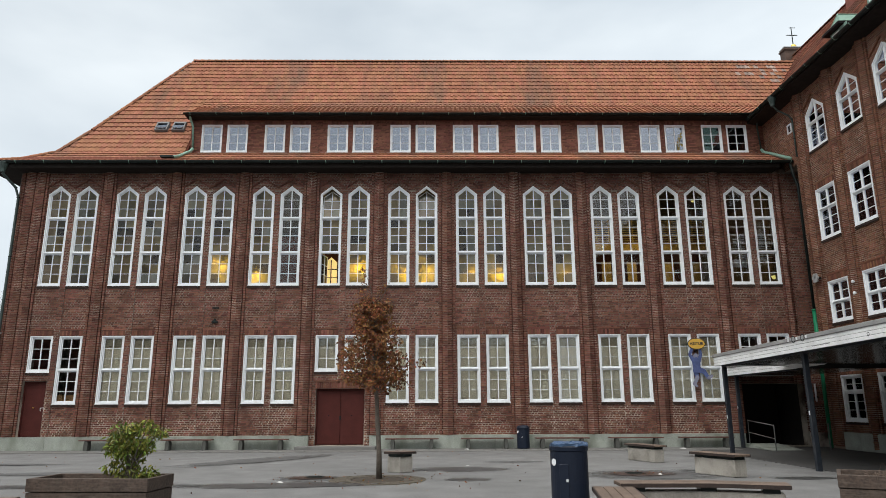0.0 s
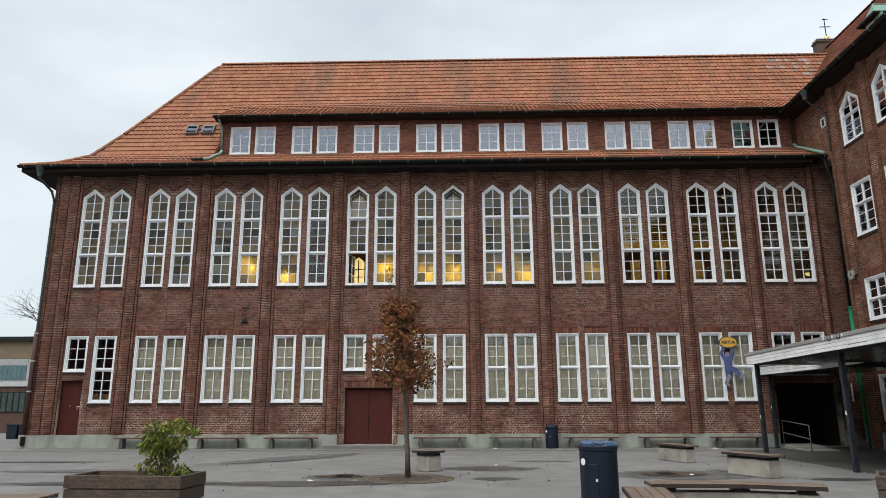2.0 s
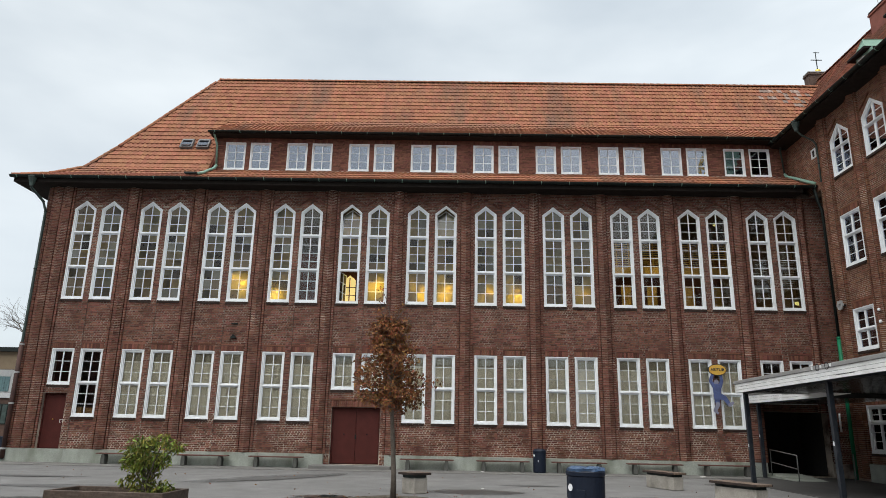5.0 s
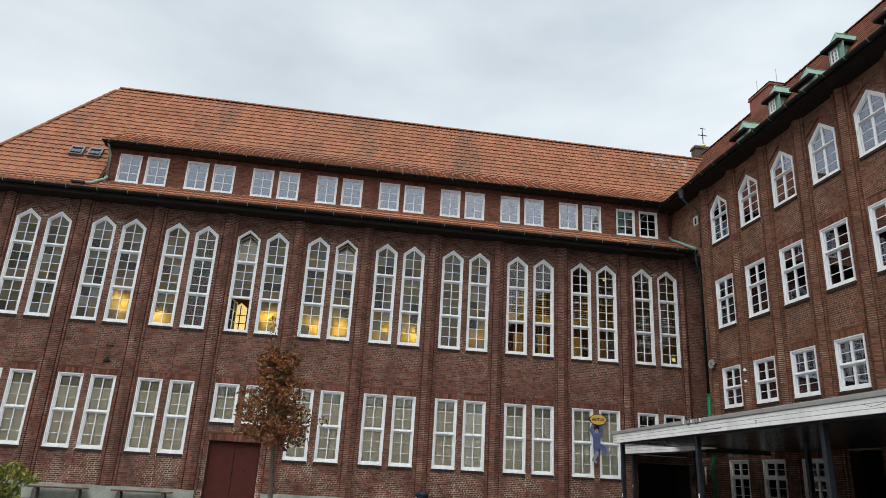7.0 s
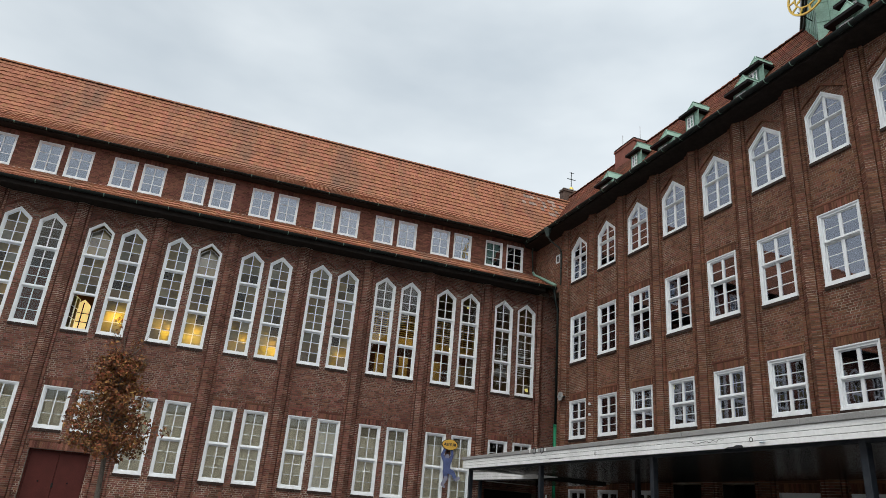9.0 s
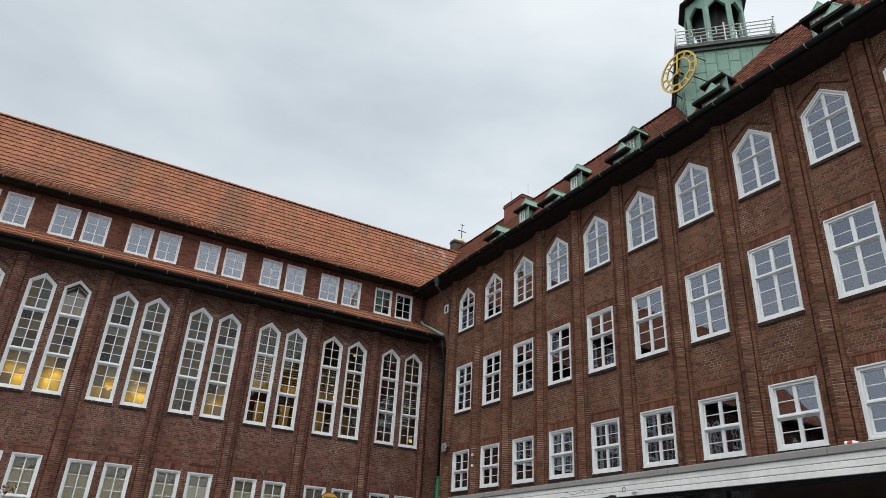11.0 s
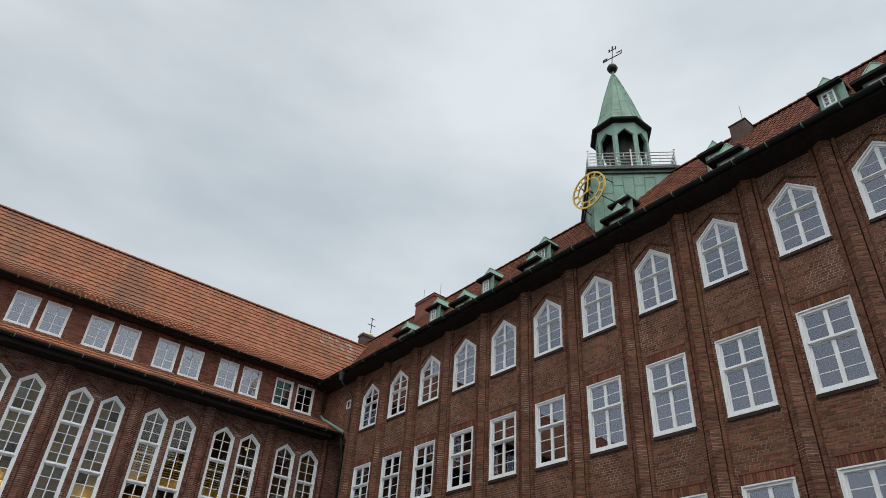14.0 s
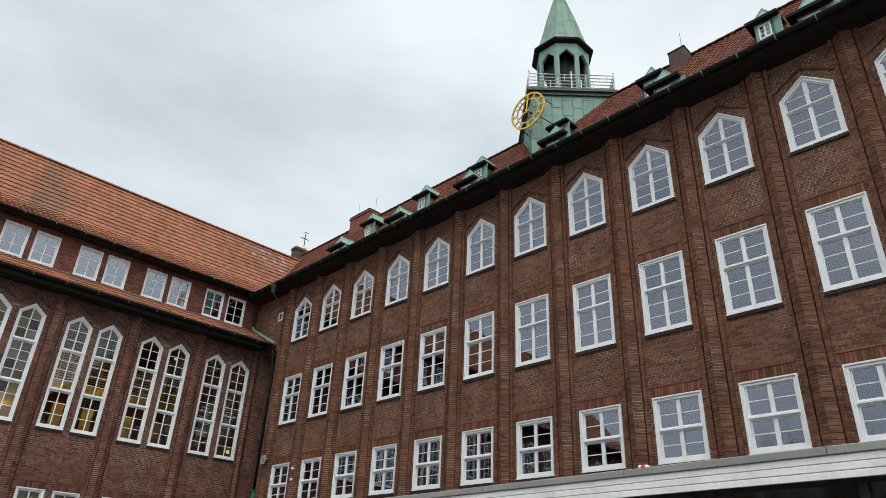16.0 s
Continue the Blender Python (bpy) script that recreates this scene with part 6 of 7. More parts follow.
def litter_bin(x, y, r, h, label, bag):
    t = thing("litter_bin", label, "bin", (x, y, 0))
    part("bin_body", Geo().turned([(r * 0.96, 0.03), (r, 0.06), (r, h - 0.08)], 40), BINBLUE, t)
    part("bin_rim", Geo().turned([(r * 0.98, h - 0.08), (r * 1.04, h - 0.07), (r * 1.05, h - 0.02), (r * 0.98, h)], 40), BINBLUE, t, "raised rim")
    part("bin_door", Geo().box(-r * 0.25, r * 0.25, -0.012, 0.0, 0.1, h - 0.25), BINBLUE, t, at=pose(-r * 0.45, -r * 0.86, 0, 0, 0, -27), bevel=0.004)
    part("sticker", Geo().prism([(0.05 * math.cos(k * 0.628), 0.05 * math.sin(k * 0.628)) for k in range(10)], -0.003, 0), WHITE, t, "round white sticker", at=pose(-r * 0.9, -r * 0.45, h * 0.78, 0, 0, -63))
    part("lock", Geo().box(-0.015, 0.015, -0.02, 0, -0.02, 0.02), GALV, t, at=pose(-r * 0.3, -r * 0.95, h * 0.55, 0, 0, -18))
    if bag:
        g = Geo()
        rn = random.Random(3)
        n, rings_ = 20, []
        for q, (rr, zz) in enumerate(((1.0, h - 0.02), (1.02, h + 0.015), (0.86, h + 0.035), (0.6, h + 0.03), (0.3, h + 0.035), (0.02, h + 0.02))):
            rings_.append([(r * rr * (1 + rn.uniform(-0.06, 0.06)) * math.cos(2 * math.pi * i / n), r * rr * (1 + rn.uniform(-0.06, 0.06)) * math.sin(2 * math.pi * i / n), zz + rn.uniform(-0.016, 0.024)) for i in range(n)])
        g.add([p for q in rings_ for p in q], [(j * n + i, j * n + (i + 1) % n, (j + 1) * n + (i + 1) % n, (j + 1) * n + i) for j in range(5) for i in range(n)])
        part("bag", g, BLUEBAG, t, "crumpled blue plastic bag")
    else:
        part("lid", Geo().turned([(r * 0.98, h), (r * 0.8, h + 0.05), (0.05, h + 0.07)], 12), BINBLUE, t)
    return t


litter_bin(1.93, 10.12, 0.265, 1.03, "navy blue litter bin with a crumpled blue bag", True)
litter_bin(3.37, 26.62, 0.24, 0.82, "navy blue litter bin before the facade", False)


def planter(x, y, w, l, h, turn, label):
    t = thing("planter", label, "planter", pose(x, y, 0, 0, 0, turn))
    n = 4
    bh = h / n
    for k in range(n):
        a, b = k * bh + 0.006, (k + 1) * bh - 0.006
        gx = 0.03 * (n - 1 - k) / n
        for s in (-1, 1):
            part("board", Geo().box(-w / 2 + gx, w / 2 - gx, -0.025, 0.025, a, b), WOOD, t, at=(0, s * (l / 2 - 0.025 - gx), 0), bevel=0.005)
            part("board", Geo().box(-0.025, 0.025, -l / 2 + 0.05 + gx, l / 2 - 0.05 - gx, a, b), WOOD, t, at=(s * (w / 2 - 0.025 - gx), 0, 0), bevel=0.005)
    part("soil", Geo().box(-w / 2 + 0.05, w / 2 - 0.05, -l / 2 + 0.05, l / 2 - 0.05, 0.05, h - 0.07), SOIL, t, "dark planter soil")
    return t


planter(-4.45, 9.56, 1.62, 0.75, 0.7, -4, "brown board planter box with a green shrub")
planter(6.27, 9.06, 1.9, 0.9, 0.7, -30, "brown board planter box with dry stalks")


def leaf_cloud(g, centre, radii, count, size, rnd, shape=None, droop=0.5, slim=0.24):
    for _ in range(count):
        while True:
            p = Vector((rnd.uniform(-1, 1), rnd.uniform(-1, 1), rnd.uniform(-1, 1)))
            if p.length < 1 and (shape is None or shape(p, rnd)):
                break
        c = Vector(centre) + Vector((p.x * radii[0], p.y * radii[1], p.z * radii[2]))
        s = size * rnd.uniform(0.6, 1.3)
        a = Vector((rnd.uniform(-1, 1), rnd.uniform(-1, 1), rnd.uniform(-1.0, 0.4) - droop * 0.3)).normalized()
        b = a.orthogonal().normalized()
        b = (b * math.cos(rnd.uniform(0, 3.14)) + a.cross(b) * math.sin(rnd.uniform(0, 3.14))).normalized()
        nn = a.cross(b) * (s * 0.12)
        g.add([c, c + a * s * 0.4 + b * s * slim + nn, c + a * s, c + a * s * 0.4 - b * s * slim + nn, c + a * s * 0.75 + nn * 0.5], [(0, 1, 4, 3), (1, 2, 4), (4, 2, 3)])


def young_tree(x, y):
    rnd = random.Random(21)
    t = thing("young_oak", "young tree with withered brown autumn leaves in a round pit", "tree", (x, y, 0))
    trunk = [(0.03, 0, 0), (0.02, 0, 0.6), (-0.03, 0.01, 1.3), (-0.07, 0, 2.0), (-0.11, 0, 2.8), (-0.14, 0.02, 3.6), (-0.18, 0.02, 4.1)]
    part("trunk", Geo().tube(trunk, [0.07, 0.058, 0.052, 0.046, 0.035, 0.02, 0.006], 9), BARK, t, smooth=True)
    br = Geo()
    g = Geo()

    def axis(z):
        for p, q in zip(trunk, trunk[1:]):
            if z <= q[2]:
                return Vector(p).lerp(Vector(q), (z - p[2]) / (q[2] - p[2]))
        return Vector(trunk[-1])
    for k in range(92):
        z0 = 1.85 + 2.1 * (k / 92) ** 1.15
        reach = 1.06 * (1 - ((z0 - 1.85) / 2.6)) ** 0.75 * rnd.uniform(0.55, 1.12)
        a = k * 2.399 + rnd.uniform(-0.4, 0.4)
        b = axis(z0)
        e = b + Vector((math.cos(a) * reach, math.sin(a) * reach, rnd.uniform(0.05, 0.5) * reach + 0.05))
        mid = b.lerp(e, 0.5) + Vector((0, 0, 0.05))
        br.tube([b, mid, e], [0.012, 0.008, 0.003], 5)
        for f in (0.35, 0.6, 0.8, 1.0):
            if rnd.random() < 0.16:
                continue
            c = mid.lerp(e, (f - 0.5) * 2) if f > 0.5 else b.lerp(mid, f * 2)
            leaf_cloud(g, c, (0.14, 0.14, 0.12), rnd.randint(18, 36), 0.083, rnd)
    for k in range(14):
        b = axis(rnd.uniform(3.3, 4.0))
        e = b + Vector((rnd.uniform(-0.5, 0.45), rnd.uniform(-0.3, 0.3), rnd.uniform(0.4, 0.95)))
        br.tube([b, (b + e) / 2 + Vector((0.05, 0, 0)), e], [0.008, 0.006, 0.003], 5)
        leaf_cloud(g, b.lerp(e, rnd.uniform(0.2, 0.9)), (0.13, 0.13, 0.2), rnd.randint(12, 28), 0.075, rnd)
    tagged(part("limb", br, BARK, t), kind="stuff")
    part("crown", g, LEAFBROWN, t, "withered brown leaves")
    return t


young_tree(-1.27, 15.79)
pit = part("tree_pit", Geo().turned([(0.58, 0.0), (0.58, 0.012), (0.02, 0.03)], 32), SOIL, at=(-1.27, 15.79, 0))
tagged(pit, "round soil pit round the young tree", "pit")
kerb = thing("tree_kerb", "ring of small kerb stones round the tree", "kerb", (-1.27, 15.79, 0))
COBBLE = material("mossy_cobble", (0.09, 0.075, 0.058), 0.9, spread=0.35, scale=6, stain=(0.05, 0.055, 0.03), stain_scale=4, stain_amount=0.6, bump=0.4)
stone = Geo().box(-0.06, 0.06, -0.055, 0.055, 0, 0.014).mesh("stone", COBBLE)
for row, (rad, n_) in enumerate(((0.66, 32), (0.78, 38), (0.9, 44), (1.02, 50))):
    for k in range(n_):
        a = 2 * math.pi * (k + 0.5 * (row % 2)) / n_
        part("stone", stone, COBBLE, kerb, at=pose(rad * math.cos(a), rad * math.sin(a), rnd.uniform(-0.004, 0.002), 0, 0, math.degrees(a) + 90 + rnd.uniform(-6, 6)))


def shrub(x, y, z):
    rnd = random.Random(9)
    t = thing("shrub", "leafy green shrub with yellowing leaves in the planter", "shrub", (x, y, z))
    br, g = Geo(), Geo()
    for k in range(16):
        a = rnd.uniform(0, 6.283)
        r = rnd.uniform(0.1, 0.36)
        e = Vector((r * math.cos(a), r * math.sin(a) * 0.8, rnd.uniform(0.42, 0.74)))
        b = Vector((rnd.uniform(-0.08, 0.08), rnd.uniform(-0.06, 0.06), 0))
        br.tube([b, b.lerp(e, 0.5) + Vector((0, 0, 0.06)), e], [0.01, 0.008, 0.004], 5)
        leaf_cloud(g, e, (0.12, 0.12, 0.1), 95, 0.08, rnd, droop=1.5, slim=0.17)
        leaf_cloud(g, b.lerp(e, 0.7), (0.1, 0.1, 0.08), 26, 0.08, rnd, droop=1.5, slim=0.17)
    leaf_cloud(g, (0.12, 0, 0.13), (0.3, 0.2, 0.12), 230, 0.08, rnd, droop=1.5, slim=0.17)
    leaf_cloud(g, (-0.24, 0, 0.2), (0.14, 0.14, 0.09), 80, 0.08, rnd, droop=1.5, slim=0.17)
    part("stem", br, BARK, t)
    part("foliage", g, LEAFGREEN, t, "green and yellow leaves")
    return t


shrub(-4.1, 9.56, 0.62)
ds = thing("dry_stalks", "dry straw-coloured stalks in the planter", "plant", (6.0, 9.0, 0.62))
g = Geo()
for k in range(170):
    a = rnd.uniform(0, 6.283)
    b = Vector((max(-0.4, min(0.4, rnd.gauss(-0.1, 0.2))), rnd.uniform(-0.08, 0.08), 0))
    tip = b + Vector((0.13 * math.cos(a), 0.06 * math.sin(a), rnd.uniform(0.06, 0.15) if k > 5 else 0.24))
    g.tube([b, (b + tip) / 2 + Vector((0, 0, 0.03)), tip], [0.004, 0.003, 0.0015], 4)
part("stalks", g, SEATWOOD, ds)

# fallen leaves and scraps
PAPER = material("dirty_paper", (0.4, 0.4, 0.39), 0.8, spread=0.2)
fl_ = Geo()
rl = random.Random(31)
for _ in range(230):
    near_tree = rl.random() < 0.45
    a, r_ = rl.uniform(0, 6.283), abs(rl.gauss(0, 1.6))
    x, y = (-1.27 + r_ * math.cos(a), 15.79 + r_ * math.sin(a)) if near_tree else (rl.uniform(-14, 9), rl.uniform(8, 26))
    if rl.random() < 0.2:
        x, y = (4.85, -2.85)[_ % 2] + rl.gauss(0, 0.4), (16.7, 16.25)[_ % 2] + rl.gauss(0, 0.25)
    leaf_cloud(fl_, (x, y, 0.03), (0.01, 0.01, 0.008), 1, 0.06, rl)
tagged(part("fallen_leaves", fl_, LEAFBROWN), "withered leaves scattered over the schoolyard", "leaves", kind="stuff")
for x, y, s in ((5.25, 16.45, 0.09), (1.2, 26.3, 0.12), (-3.3, 15.2, 0.09), (0.9, 19.2, 0.07), (-1.4, 23.8, 0.07), (9.2, 25.9, 0.14), (3.0, 13.4, 0.06)):
    g = Geo()
    n_ = 7
    g.add([(0, 0, 0.5 * s)] + [(s * rl.uniform(0.5, 1) * math.cos(k * 6.283 / n_), s * rl.uniform(0.5, 1) * math.sin(k * 6.283 / n_), s * rl.uniform(0, 0.35)) for k in range(n_)], [(0, 1 + k, 1 + (k + 1) % n_) for k in range(n_)])
    tagged(part("paper_scrap", g, PAPER, at=(x, y, 0.006)), "crumpled white paper scrap on the asphalt", "litter", "scraps on the yard")

# small things on the walls
vt = thing("wall_vent", "small dark iron vent hood in the brick wall", "vent", MA @ Matrix.Translation((-8.8, 0, 4.9)))
part("hood", Geo().prism([(-0.13, 0.0), (0.13, 0.0), (0.1, 0.07), (0.04, 0.1), (0.04, 0.16), (-0.04, 0.16), (-0.04, 0.1), (-0.1, 0.07)], -0.09, 0.0), BLACK, vt, bevel=0.008)
vt = thing("wall_vent", "narrow dark slot vent in the brick wall", "vent", MA @ Matrix.Translation((-8.8, 0, 5.47)))
part("hood", Geo().box(-0.14, 0.14, -0.022, 0.0, 0.0, 0.06), BLACK, vt)
for y_, z_ in ((23.3, 5.82), (23.3, 5.41)):
    se = thing("wall_sensor", "small white sensor on the brick wall", "sensor", (W - 0.2, y_, z_))
    part("housing", Geo().turned([(0.03, -0.05), (0.05, -0.03), (0.045, 0.04), (0.02, 0.06)], 10), WHITE, se, smooth=True)
    part("arm", Geo().box(0.03, 0.2, -0.015, 0.015, -0.015, 0.015), WHITE, se)
tl = thing("tube_lamp", "slim white tube lamp on the wall under the canopy", "lamp", (W - 0.08, 26.8, 2.05))
part("tube", Geo().tube([(0, 0, -0.35), (0, 0, 0.35)], 0.035, 10), WHITE, tl, smooth=True)
part("holder", Geo().box(0.0, 0.08, -0.03, 0.03, -0.2, -0.14).box(0.0, 0.08, -0.03, 0.03, 0.14, 0.2), BLACK, tl)
CARTON = material("brown_cardboard", (0.42, 0.24, 0.1), 0.85, spread=0.1, scale=4)
for x_, w_, h_ in ((-14.78, 0.34, 0.33), (-14.36, 0.4, 0.3)):
    cb = thing("cardboard_box", "brown cardboard box behind the window", "box", (x_, D + 0.34, 1.78), "boxes behind the window")
    part("box_body", Geo().box(-w_ / 2, w_ / 2, -0.17, 0.17, 0, h_), CARTON, cb, bevel=0.006)
    part("flap", Geo().box(-w_ / 2, w_ / 2, -0.172, -0.165, h_ - 0.09, h_ + 0.01), CARTON, cb)
shelf = part("window_board", Geo().box(-14.98, -14.1, D + 0.12, D + 0.6, 1.772, 1.779), WHITE)
tagged(shelf, "white inner window board", "shelf")

# ---------- indoors ----------
def hanging_lamp(x, d, z, power, top=11.0, light=True, size=1.0):
    t = thing("pendant_lamp", "warm glow behind a window, built as a pendant lamp", "lamp", (x, D + d, z), "warm lamps in the hall")
    part("shade", Geo().turned([(a * size, b * size) for a, b in ((0.2, 0.0), (0.17, 0.1), (0.1, 0.17), (0.03, 0.2))], 14), CREAM if light else OLIVE, t, smooth=True)
    part("bulb", Geo().turned([(a * size, b * size) for a, b in ((0.02, -0.14), (0.1, -0.1), (0.13, -0.02), (0.1, 0.05), (0.02, 0.08))], 12), LAMPGLOW if light else DIMGLOW, t, "glowing bulb", smooth=True)
    part("cord", Geo().tube([(0, 0, 0.2 * size), (0, 0, top - z)], 0.008, 5), BLACK, t)
    if not light:
        return t
    data = bpy.data.lights.new("lamp_light", "POINT")
    data.energy, data.color, data.shadow_soft_size = power * 3.4, (1.0, 0.78, 0.22), 0.2
    lo = new("lamp_light", data)
    lo.location = (x, D + d, z - 0.25)
    return t


# the last two are added out of sight behind piers to brighten the gallery
for x, d, z, p in ((-8.8, 0.5, 7.35, 22), (-7.3, 0.5, 7.05, 24), (-3.1, 0.5, 7.3, 16), (-1.25, 0.5, 7.2, 14), (-0.25, 0.5, 7.2, 22), (1.6, 0.5, 7.1, 10), (2.7, 0.5, 7.2, 16), (5.5, 0.6, 7.1, 5), (6.6, 1.9, 8.6, 4), (9.63, 1.9, 8.6, 4.5)):
    hanging_lamp(x, d, z, p)
# the next two glowing bulbs stand in for yellow reflections in the panes
hanging_lamp(11.3, 1.0, 10.3, 0, light=False, size=0.5)
hanging_lamp(11.24, 1.97, 13.15, 0, top=14.2, light=False, size=0.6)
hanging_lamp(14.35, 0.7, 6.9, 0, light=False)
iw = thing("inner_window", "warm lit pointed window inside the hall", "window", (-4.5, D + 1.75, 6.75))
IWGLOW = glow_material("lit_yellow_pane", (1.0, 0.8, 0.45), 0.3)
part("frame", Geo().box(-0.3, -0.26, 0, 0.05, 0, 1.0).box(0.26, 0.3, 0, 0.05, 0, 1.0).box(-0.02, 0.02, 0, 0.05, 0, 1.1).box(-0.26, 0.26, 0, 0.05, 0, 0.04).box(-0.26, 0.26, 0.005, 0.045, 0.32, 0.35).box(-0.26, 0.26, 0.005, 0.045, 0.66, 0.69), BLACK, iw)
part("pane", Geo().prism([(-0.26, 0.04), (0.26, 0.04), (0.26, 1.0), (0, 1.22), (-0.26, 1.0)], 0.02, 0.03), IWGLOW, iw, "glowing yellow panes")
OCHRE = material("ochre_gallery_front", (0.5, 0.33, 0.1), 0.8, spread=0.15)
ga_ = part("hall_gallery", Geo().box(6.9, 12.9, D + 2.8, D + 3.0, 8.4, 8.8), OCHRE)
tagged(ga_, "ochre gallery front inside the hall", "gallery", kind="structure")
PALESLAT = material("pale_slat_paint", (0.62, 0.62, 0.59), 0.8, spread=0.15)
for x0, x1, mat_, lab in ((6.9, 12.9, OCHRE, "ochre slatted rail above the hall gallery"), (12.55, 14.7, PALESLAT, "pale slatted rail at the end of the hall")):
    rl_ = thing("slatted_rail", lab, "rail", (x0, D + (2.82 if mat_ is OCHRE else 0.8), 8.8 if mat_ is OCHRE else 7.55))
    rs_ = random.Random(int(x0 * 10))
    for k in range(11):
        a_ = rs_.uniform(0, 0.5)
        part("slat", Geo().box(a_, x1 - x0 - rs_.uniform(0, 0.4), 0, 0.03, 0.04 + k * 0.1, 0.075 + k * 0.1), mat_, rl_)
    for k in range(int((x1 - x0) / 0.55) + 1):
        part("post", Geo().box(k * 0.55, k * 0.55 + 0.04, 0.03, 0.07, 0, 1.15), mat_, rl_)
lr_ = part("landing_panel", Geo().box(12.5, 13.35, D + 0.78, D + 0.84, 7.3, 7.62), PALESLAT)
tagged(lr_, "pale panel below the slatted rail", "panel")
for x_ in (7.55, 8.7, 10.4, 11.55):
    oc_ = part("hall_curtain", Geo().box(x_, x_ + 0.42, D + 2.6, D + 2.62, 6.2, 7.9), OCHRE)
    tagged(oc_, "ochre curtain hanging below the gallery", "curtain", group="curtains below the gallery")
for b in range(1, NB - 1):
    for j in (0, 1):
        if (b, j) in SHORT:
            continue
        u = TALL0 + 0.012 + b * PITCH + j * PAIR
        bl = thing("roller_blind", "cream roller blind pulled down behind the window", "blind", (u + LOWW / 2, D + 0.14, 1.78), "blinds of the ground floor")
        part("cloth", Geo().box(-0.4, 0.4, 0, 0.006, 0.0, 2.16), CREAM, bl)
        # the lintel's shade on the blind top, painted as a darker olive strip
        part("upper_cloth", Geo().box(-0.4, 0.4, 0.002, 0.008, 2.162, 2.55), OLIVE, bl, "blind top in darker olive for the lintel's shade")
        part("bottom_bar", Geo().box(-0.4, 0.4, -0.008, 0.012, 0.0, 0.03), WHITE, bl)
for b, j in SHORT[1:3]:
    u = TALL0 + 0.012 + b * PITCH + j * PAIR
    bl = thing("roller_blind", "cream roller blind pulled down behind the short window", "blind", (u + LOWW / 2, D + 0.2, 3.0), "blinds of the ground floor")
    part("cloth", Geo().box(-0.4, 0.4, 0, 0.006, 0.0, 0.96), CREAM, bl)
    # same painted shade at the top of the short blinds
    part("upper_cloth", Geo().box(-0.4, 0.4, 0.002, 0.008, 0.962, 1.36), OLIVE, bl, "blind top in darker olive for the lintel's shade")


def curtain(u, z, w, h, seed):
    rn = random.Random(seed)
    t = thing("net_curtain", "pale net curtain behind the wing window", "curtain", MB @ Matrix.Translation((u, 0.22, z)), "curtains in the wing")
    g = Geo()
    n = 26
    pts = [(w * i / n, 0.01 * math.sin(i * 0.9 + rn.uniform(-0.3, 0.3))) for i in range(n + 1)]
    g.add([(x, y, 0) for x, y in pts] + [(x, y, h) for x, y in pts], [(i, i + 1, i + n + 2, i + n + 1) for i in range(n)])
    part("cloth", g, CURTAIN, t, smooth=True)
    return t


for i in range(NW):
    u = WB0 + i * WPITCH
    if i in (0, 1, 2, 6, 8, 11):
        curtain(u + 0.08, 4.64, 0.38, 1.42, i)
        curtain(u + 0.8, 4.64, 0.36, 1.42, i + 30)
    if i in (0, 1, 8, 9, 12):
        curtain(u + 0.75, 11.45, 0.4, 1.4, i + 60)
    if i in (1, 5, 7, 8):
        curtain(u + 0.1, 7.8, 0.3, 0.95, i + 90)

NET = material("white_net_curtain", (0.85, 0.86, 0.86), 0.9, spread=0.08, scale=6)
for j in (0, 1):
    cu = thing("net_curtain", "white net curtain behind the dormer window", "curtain", (-16.115 + 2 * 2.827 + j * 1.143 + 0.08, DORM_Y + 0.12, 12.8), "curtains in the dormer")
    g = Geo()
    pts = [(0.76 * i / 30, 0.012 * math.sin(i * 1.1 + j)) for i in range(31)]
    g.add([(x, y, 0) for x, y in pts] + [(x, y, 1.2) for x, y in pts], [(i, i + 1, i + 32, i + 31) for i in range(30)])
    part("cloth", g, NET, cu, smooth=True)
    part("rod", Geo().tube([(-0.05, 0, 1.2), (0.81, 0, 1.2)], 0.01, 6), LEAD, cu)

# ---------- distance ----------
ann = thing("flat_roofed_annex", "low flat-roofed brick annex beyond the facade corner", "building", (-34, 44.0, 0))
BLOCKWHITE = material("dull_white_sill", (0.45, 0.46, 0.47), 0.7, spread=0.1)
TEAL = material("teal_curtain", (0.1, 0.17, 0.18), 0.9, spread=0.2, scale=3)
BUFF = material("buff_rendered_band", (0.19, 0.145, 0.095), 0.85, spread=0.12, scale=2)
ANNEXBRICK = material("dull_annex_brick", (0.09, 0.05, 0.037), 0.8, spread=0.25, scale=2, fine=40, bump=0.25, stain=(0.05, 0.035, 0.028), stain_scale=0.8, stain_amount=0.5)
part("wall", Geo().box(-14, 9, 0, 10, 0, 5.95), ANNEXBRICK, ann)
part("rendered_band", Geo().box(-14, 9.02, -0.06, 0, 4.72, 5.85), BUFF, ann, "buff band under the roof")
part("flat_roof", Geo().box(-14.3, 9.3, -0.35, 10.3, 5.85, 6.12), BLACK, ann, "black flat roof edge")
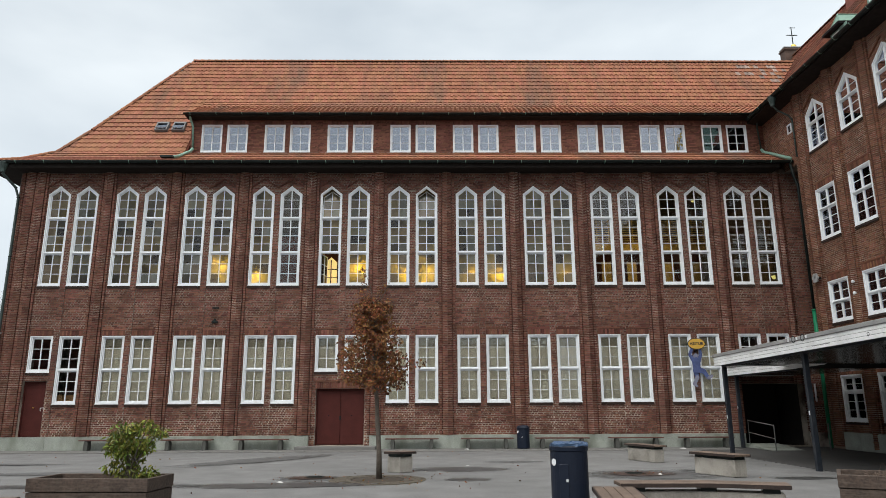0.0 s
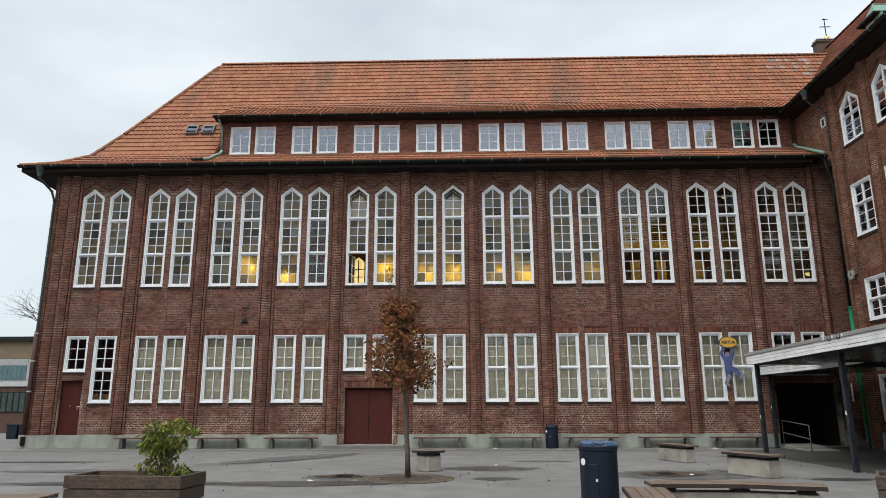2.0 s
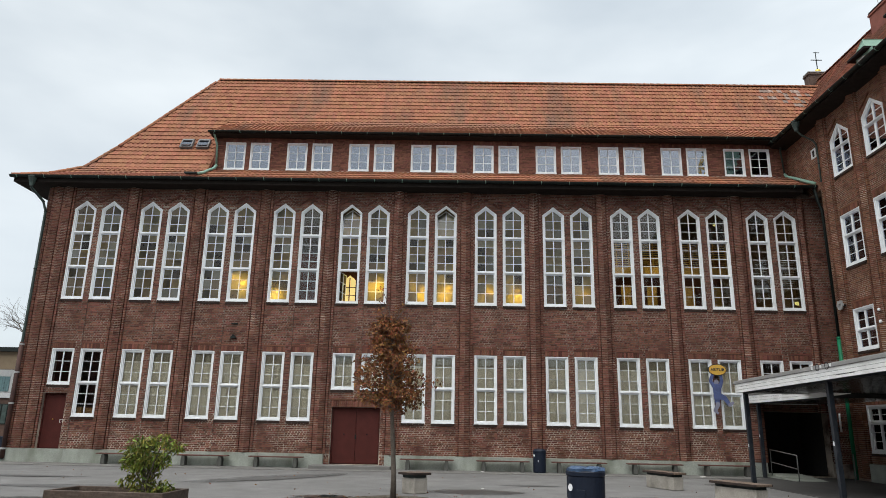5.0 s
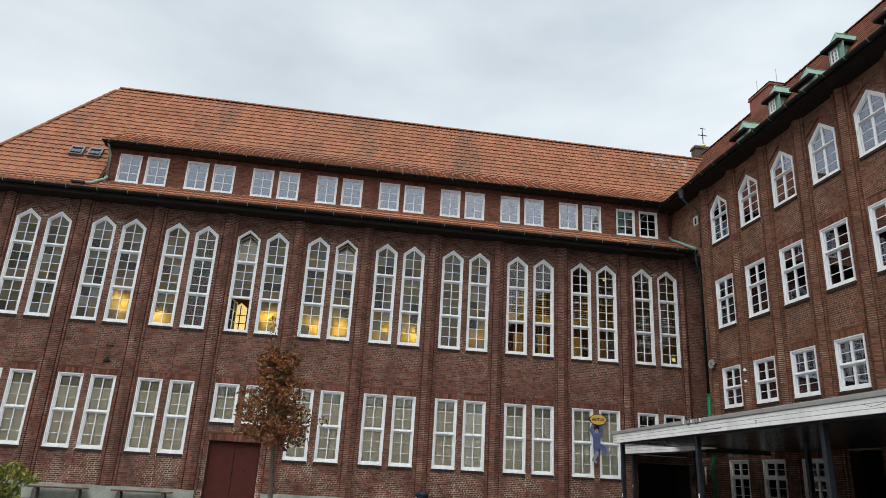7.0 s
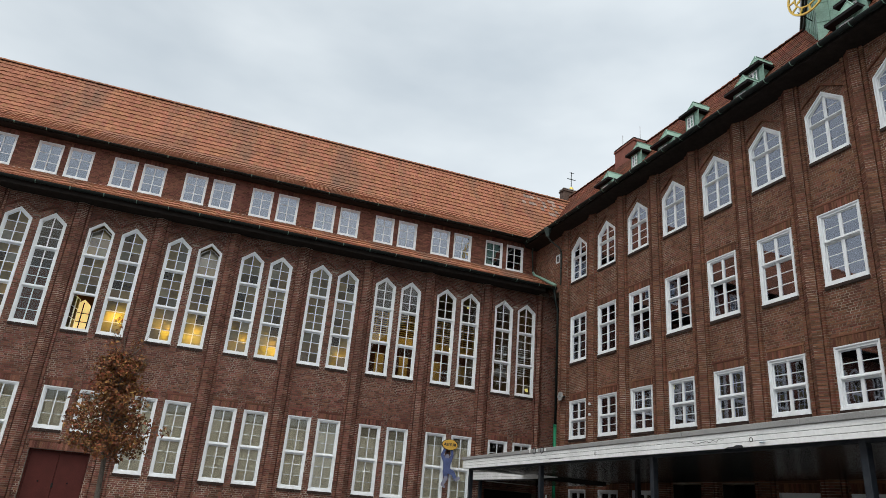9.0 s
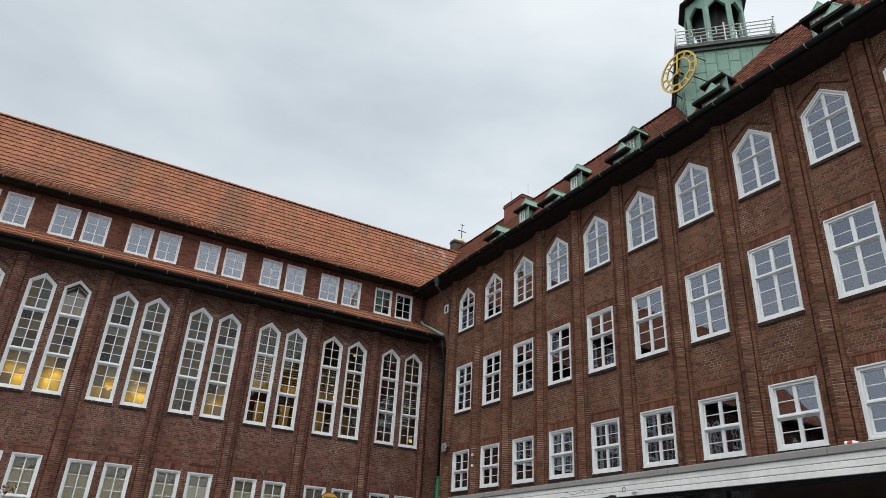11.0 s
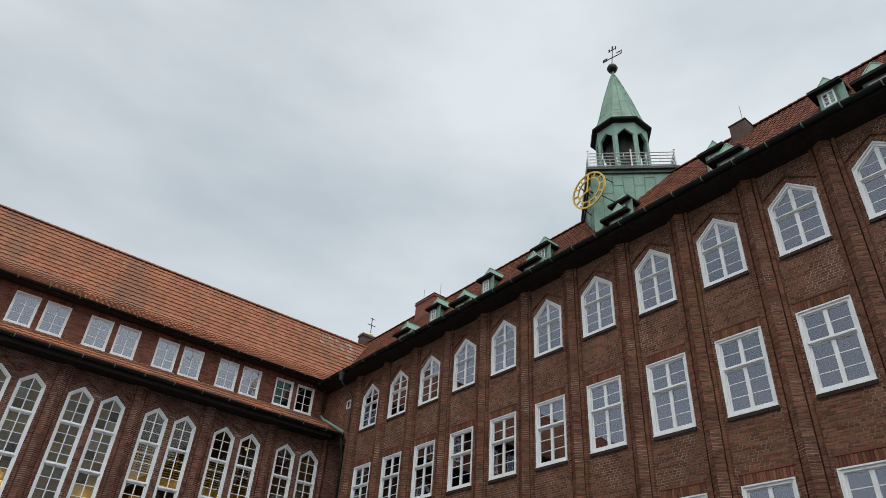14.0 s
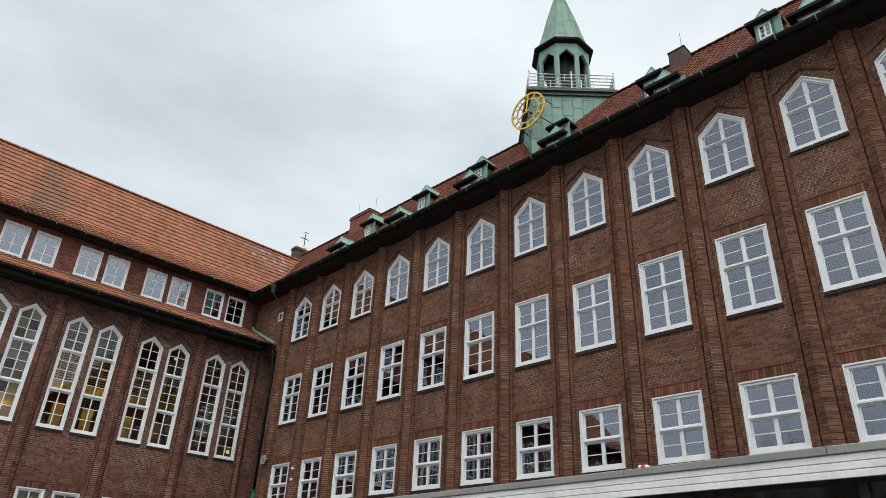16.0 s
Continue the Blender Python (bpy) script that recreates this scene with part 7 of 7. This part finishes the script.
for k in range(8):
    x_ = -13.5 + k * 2.8
    w_ = part("window", Geo().box(x_, x_ + 2.5, -0.05, -0.02, 3.27, 4.7), LEAD, ann, "grey framed window with drawn curtains")
    part("blind", Geo().box(x_ + 0.08, x_ + 2.3, -0.075, -0.052, 4.3, 4.65), LEAD, w_, "pale top blind")
    for q in range(14):
        part("curtain_fold", Geo().box(x_ + 0.1 + q * 0.155, x_ + 0.24 + q * 0.155, -0.08 - 0.008 * (q % 2), -0.052, 3.32, 4.26), TEAL, w_)
    part("sill", Geo().box(x_ - 0.15, x_ + 2.65, -0.14, -0.02, 2.92, 3.25), BLOCKWHITE, ann, "white sill band")
    w_ = part("window", Geo().box(x_, x_ + 2.5, -0.05, -0.02, 1.28, 2.55), BLACK, ann, "dark louvred window")
    for q in range(6):
        part("louvre", Geo().box(x_ + 0.1 + q * 0.4, x_ + 0.4 + q * 0.4, -0.08, -0.05, 1.33, 2.5), COPPERDARK, w_)
for x_ in (-23.15, -22.5):
    wb = thing("wheelie_bin", "low dark bin beside the annex", "bin", (x_, 35.5, 0))
    part("bin_body", Geo().prism([(-0.24, 0.0), (0.24, 0.0), (0.29, 0.68), (-0.29, 0.68)], -0.3, 0.3), BINBLUE, wb, bevel=0.01)
    part("lid", Geo().prism([(-0.31, 0.68), (0.31, 0.68), (0.28, 0.74), (-0.28, 0.74)], -0.33, 0.33), BINBLUE, wb)


def bare_tree(x, y, h, seed):
    rn = random.Random(seed)
    t = thing("bare_tree", "leafless winter tree with fine branches", "tree", (x, y, 0))
    part("trunk", Geo().tube([(0, 0, 0), (0.1, 0, h * 0.25), (0.0, 0.1, h * 0.45)], [0.28, 0.22, 0.16], 10), BARK, t, smooth=True)
    g = Geo()

    def grow(p, d, ln, r, depth):
        q = p + d * ln
        mid = (p + q) / 2 + Vector((rn.uniform(-1, 1), rn.uniform(-1, 1), rn.uniform(-0.5, 0.5))) * ln * 0.08
        g.tube([p, mid, q], [r, r * 0.8, r * 0.6], 5 if depth < 3 else 3)
        if depth >= 6:
            return
        for _ in range(3 if depth < 3 else 2):
            e = (d + Vector((rn.uniform(-1, 1), rn.uniform(-1, 1), rn.uniform(-0.5, 0.7))) * 0.75).normalized()
            grow(q if _ == 0 else mid.lerp(q, 0.5), e, ln * rn.uniform(0.62, 0.85), r * 0.58, depth + 1)
    for k in range(4):
        a = 6.283 * k / 4 + rn.uniform(-0.3, 0.3)
        grow(Vector((0, 0.05, h * 0.42)), Vector((math.cos(a) * 0.6, math.sin(a) * 0.6, 0.8)).normalized(), h * 0.17, 0.11, 0)
    part("limb", g, BARK, t)
    return t


bare_tree(-31.8, 54, 13.2, 4)
bare_tree(-20.5, 16.4, 15.0, 7)

# plain walls that close the yard behind the camera
for nm, q in (("wall_yard_west", (-24, -23.6, -30, 20, 0, 9)), ("wall_yard_south", (-24, W, -30.4, -30, 0, 9))):
    ob = part(nm, Geo().box(*q), BRICK)
    tagged(ob, "plain brick wall closing the schoolyard", "wall", kind="structure")
rf = part("roof_yard_west", Geo().prism([(-3, 8.9), (3, 8.9), (0, 13)], -50, 0), TILE2, at=Matrix.Translation((-26.5, -30, 0)))
tagged(rf, "tiled roof over the far side of the yard", "roof", kind="structure")
single_bricks(singles, Matrix(), wall_a, picked("single_dark_brick", BRICK))
single_bricks(singles_b, Matrix(), wall_b, picked("single_brown_brick", BRICK2))
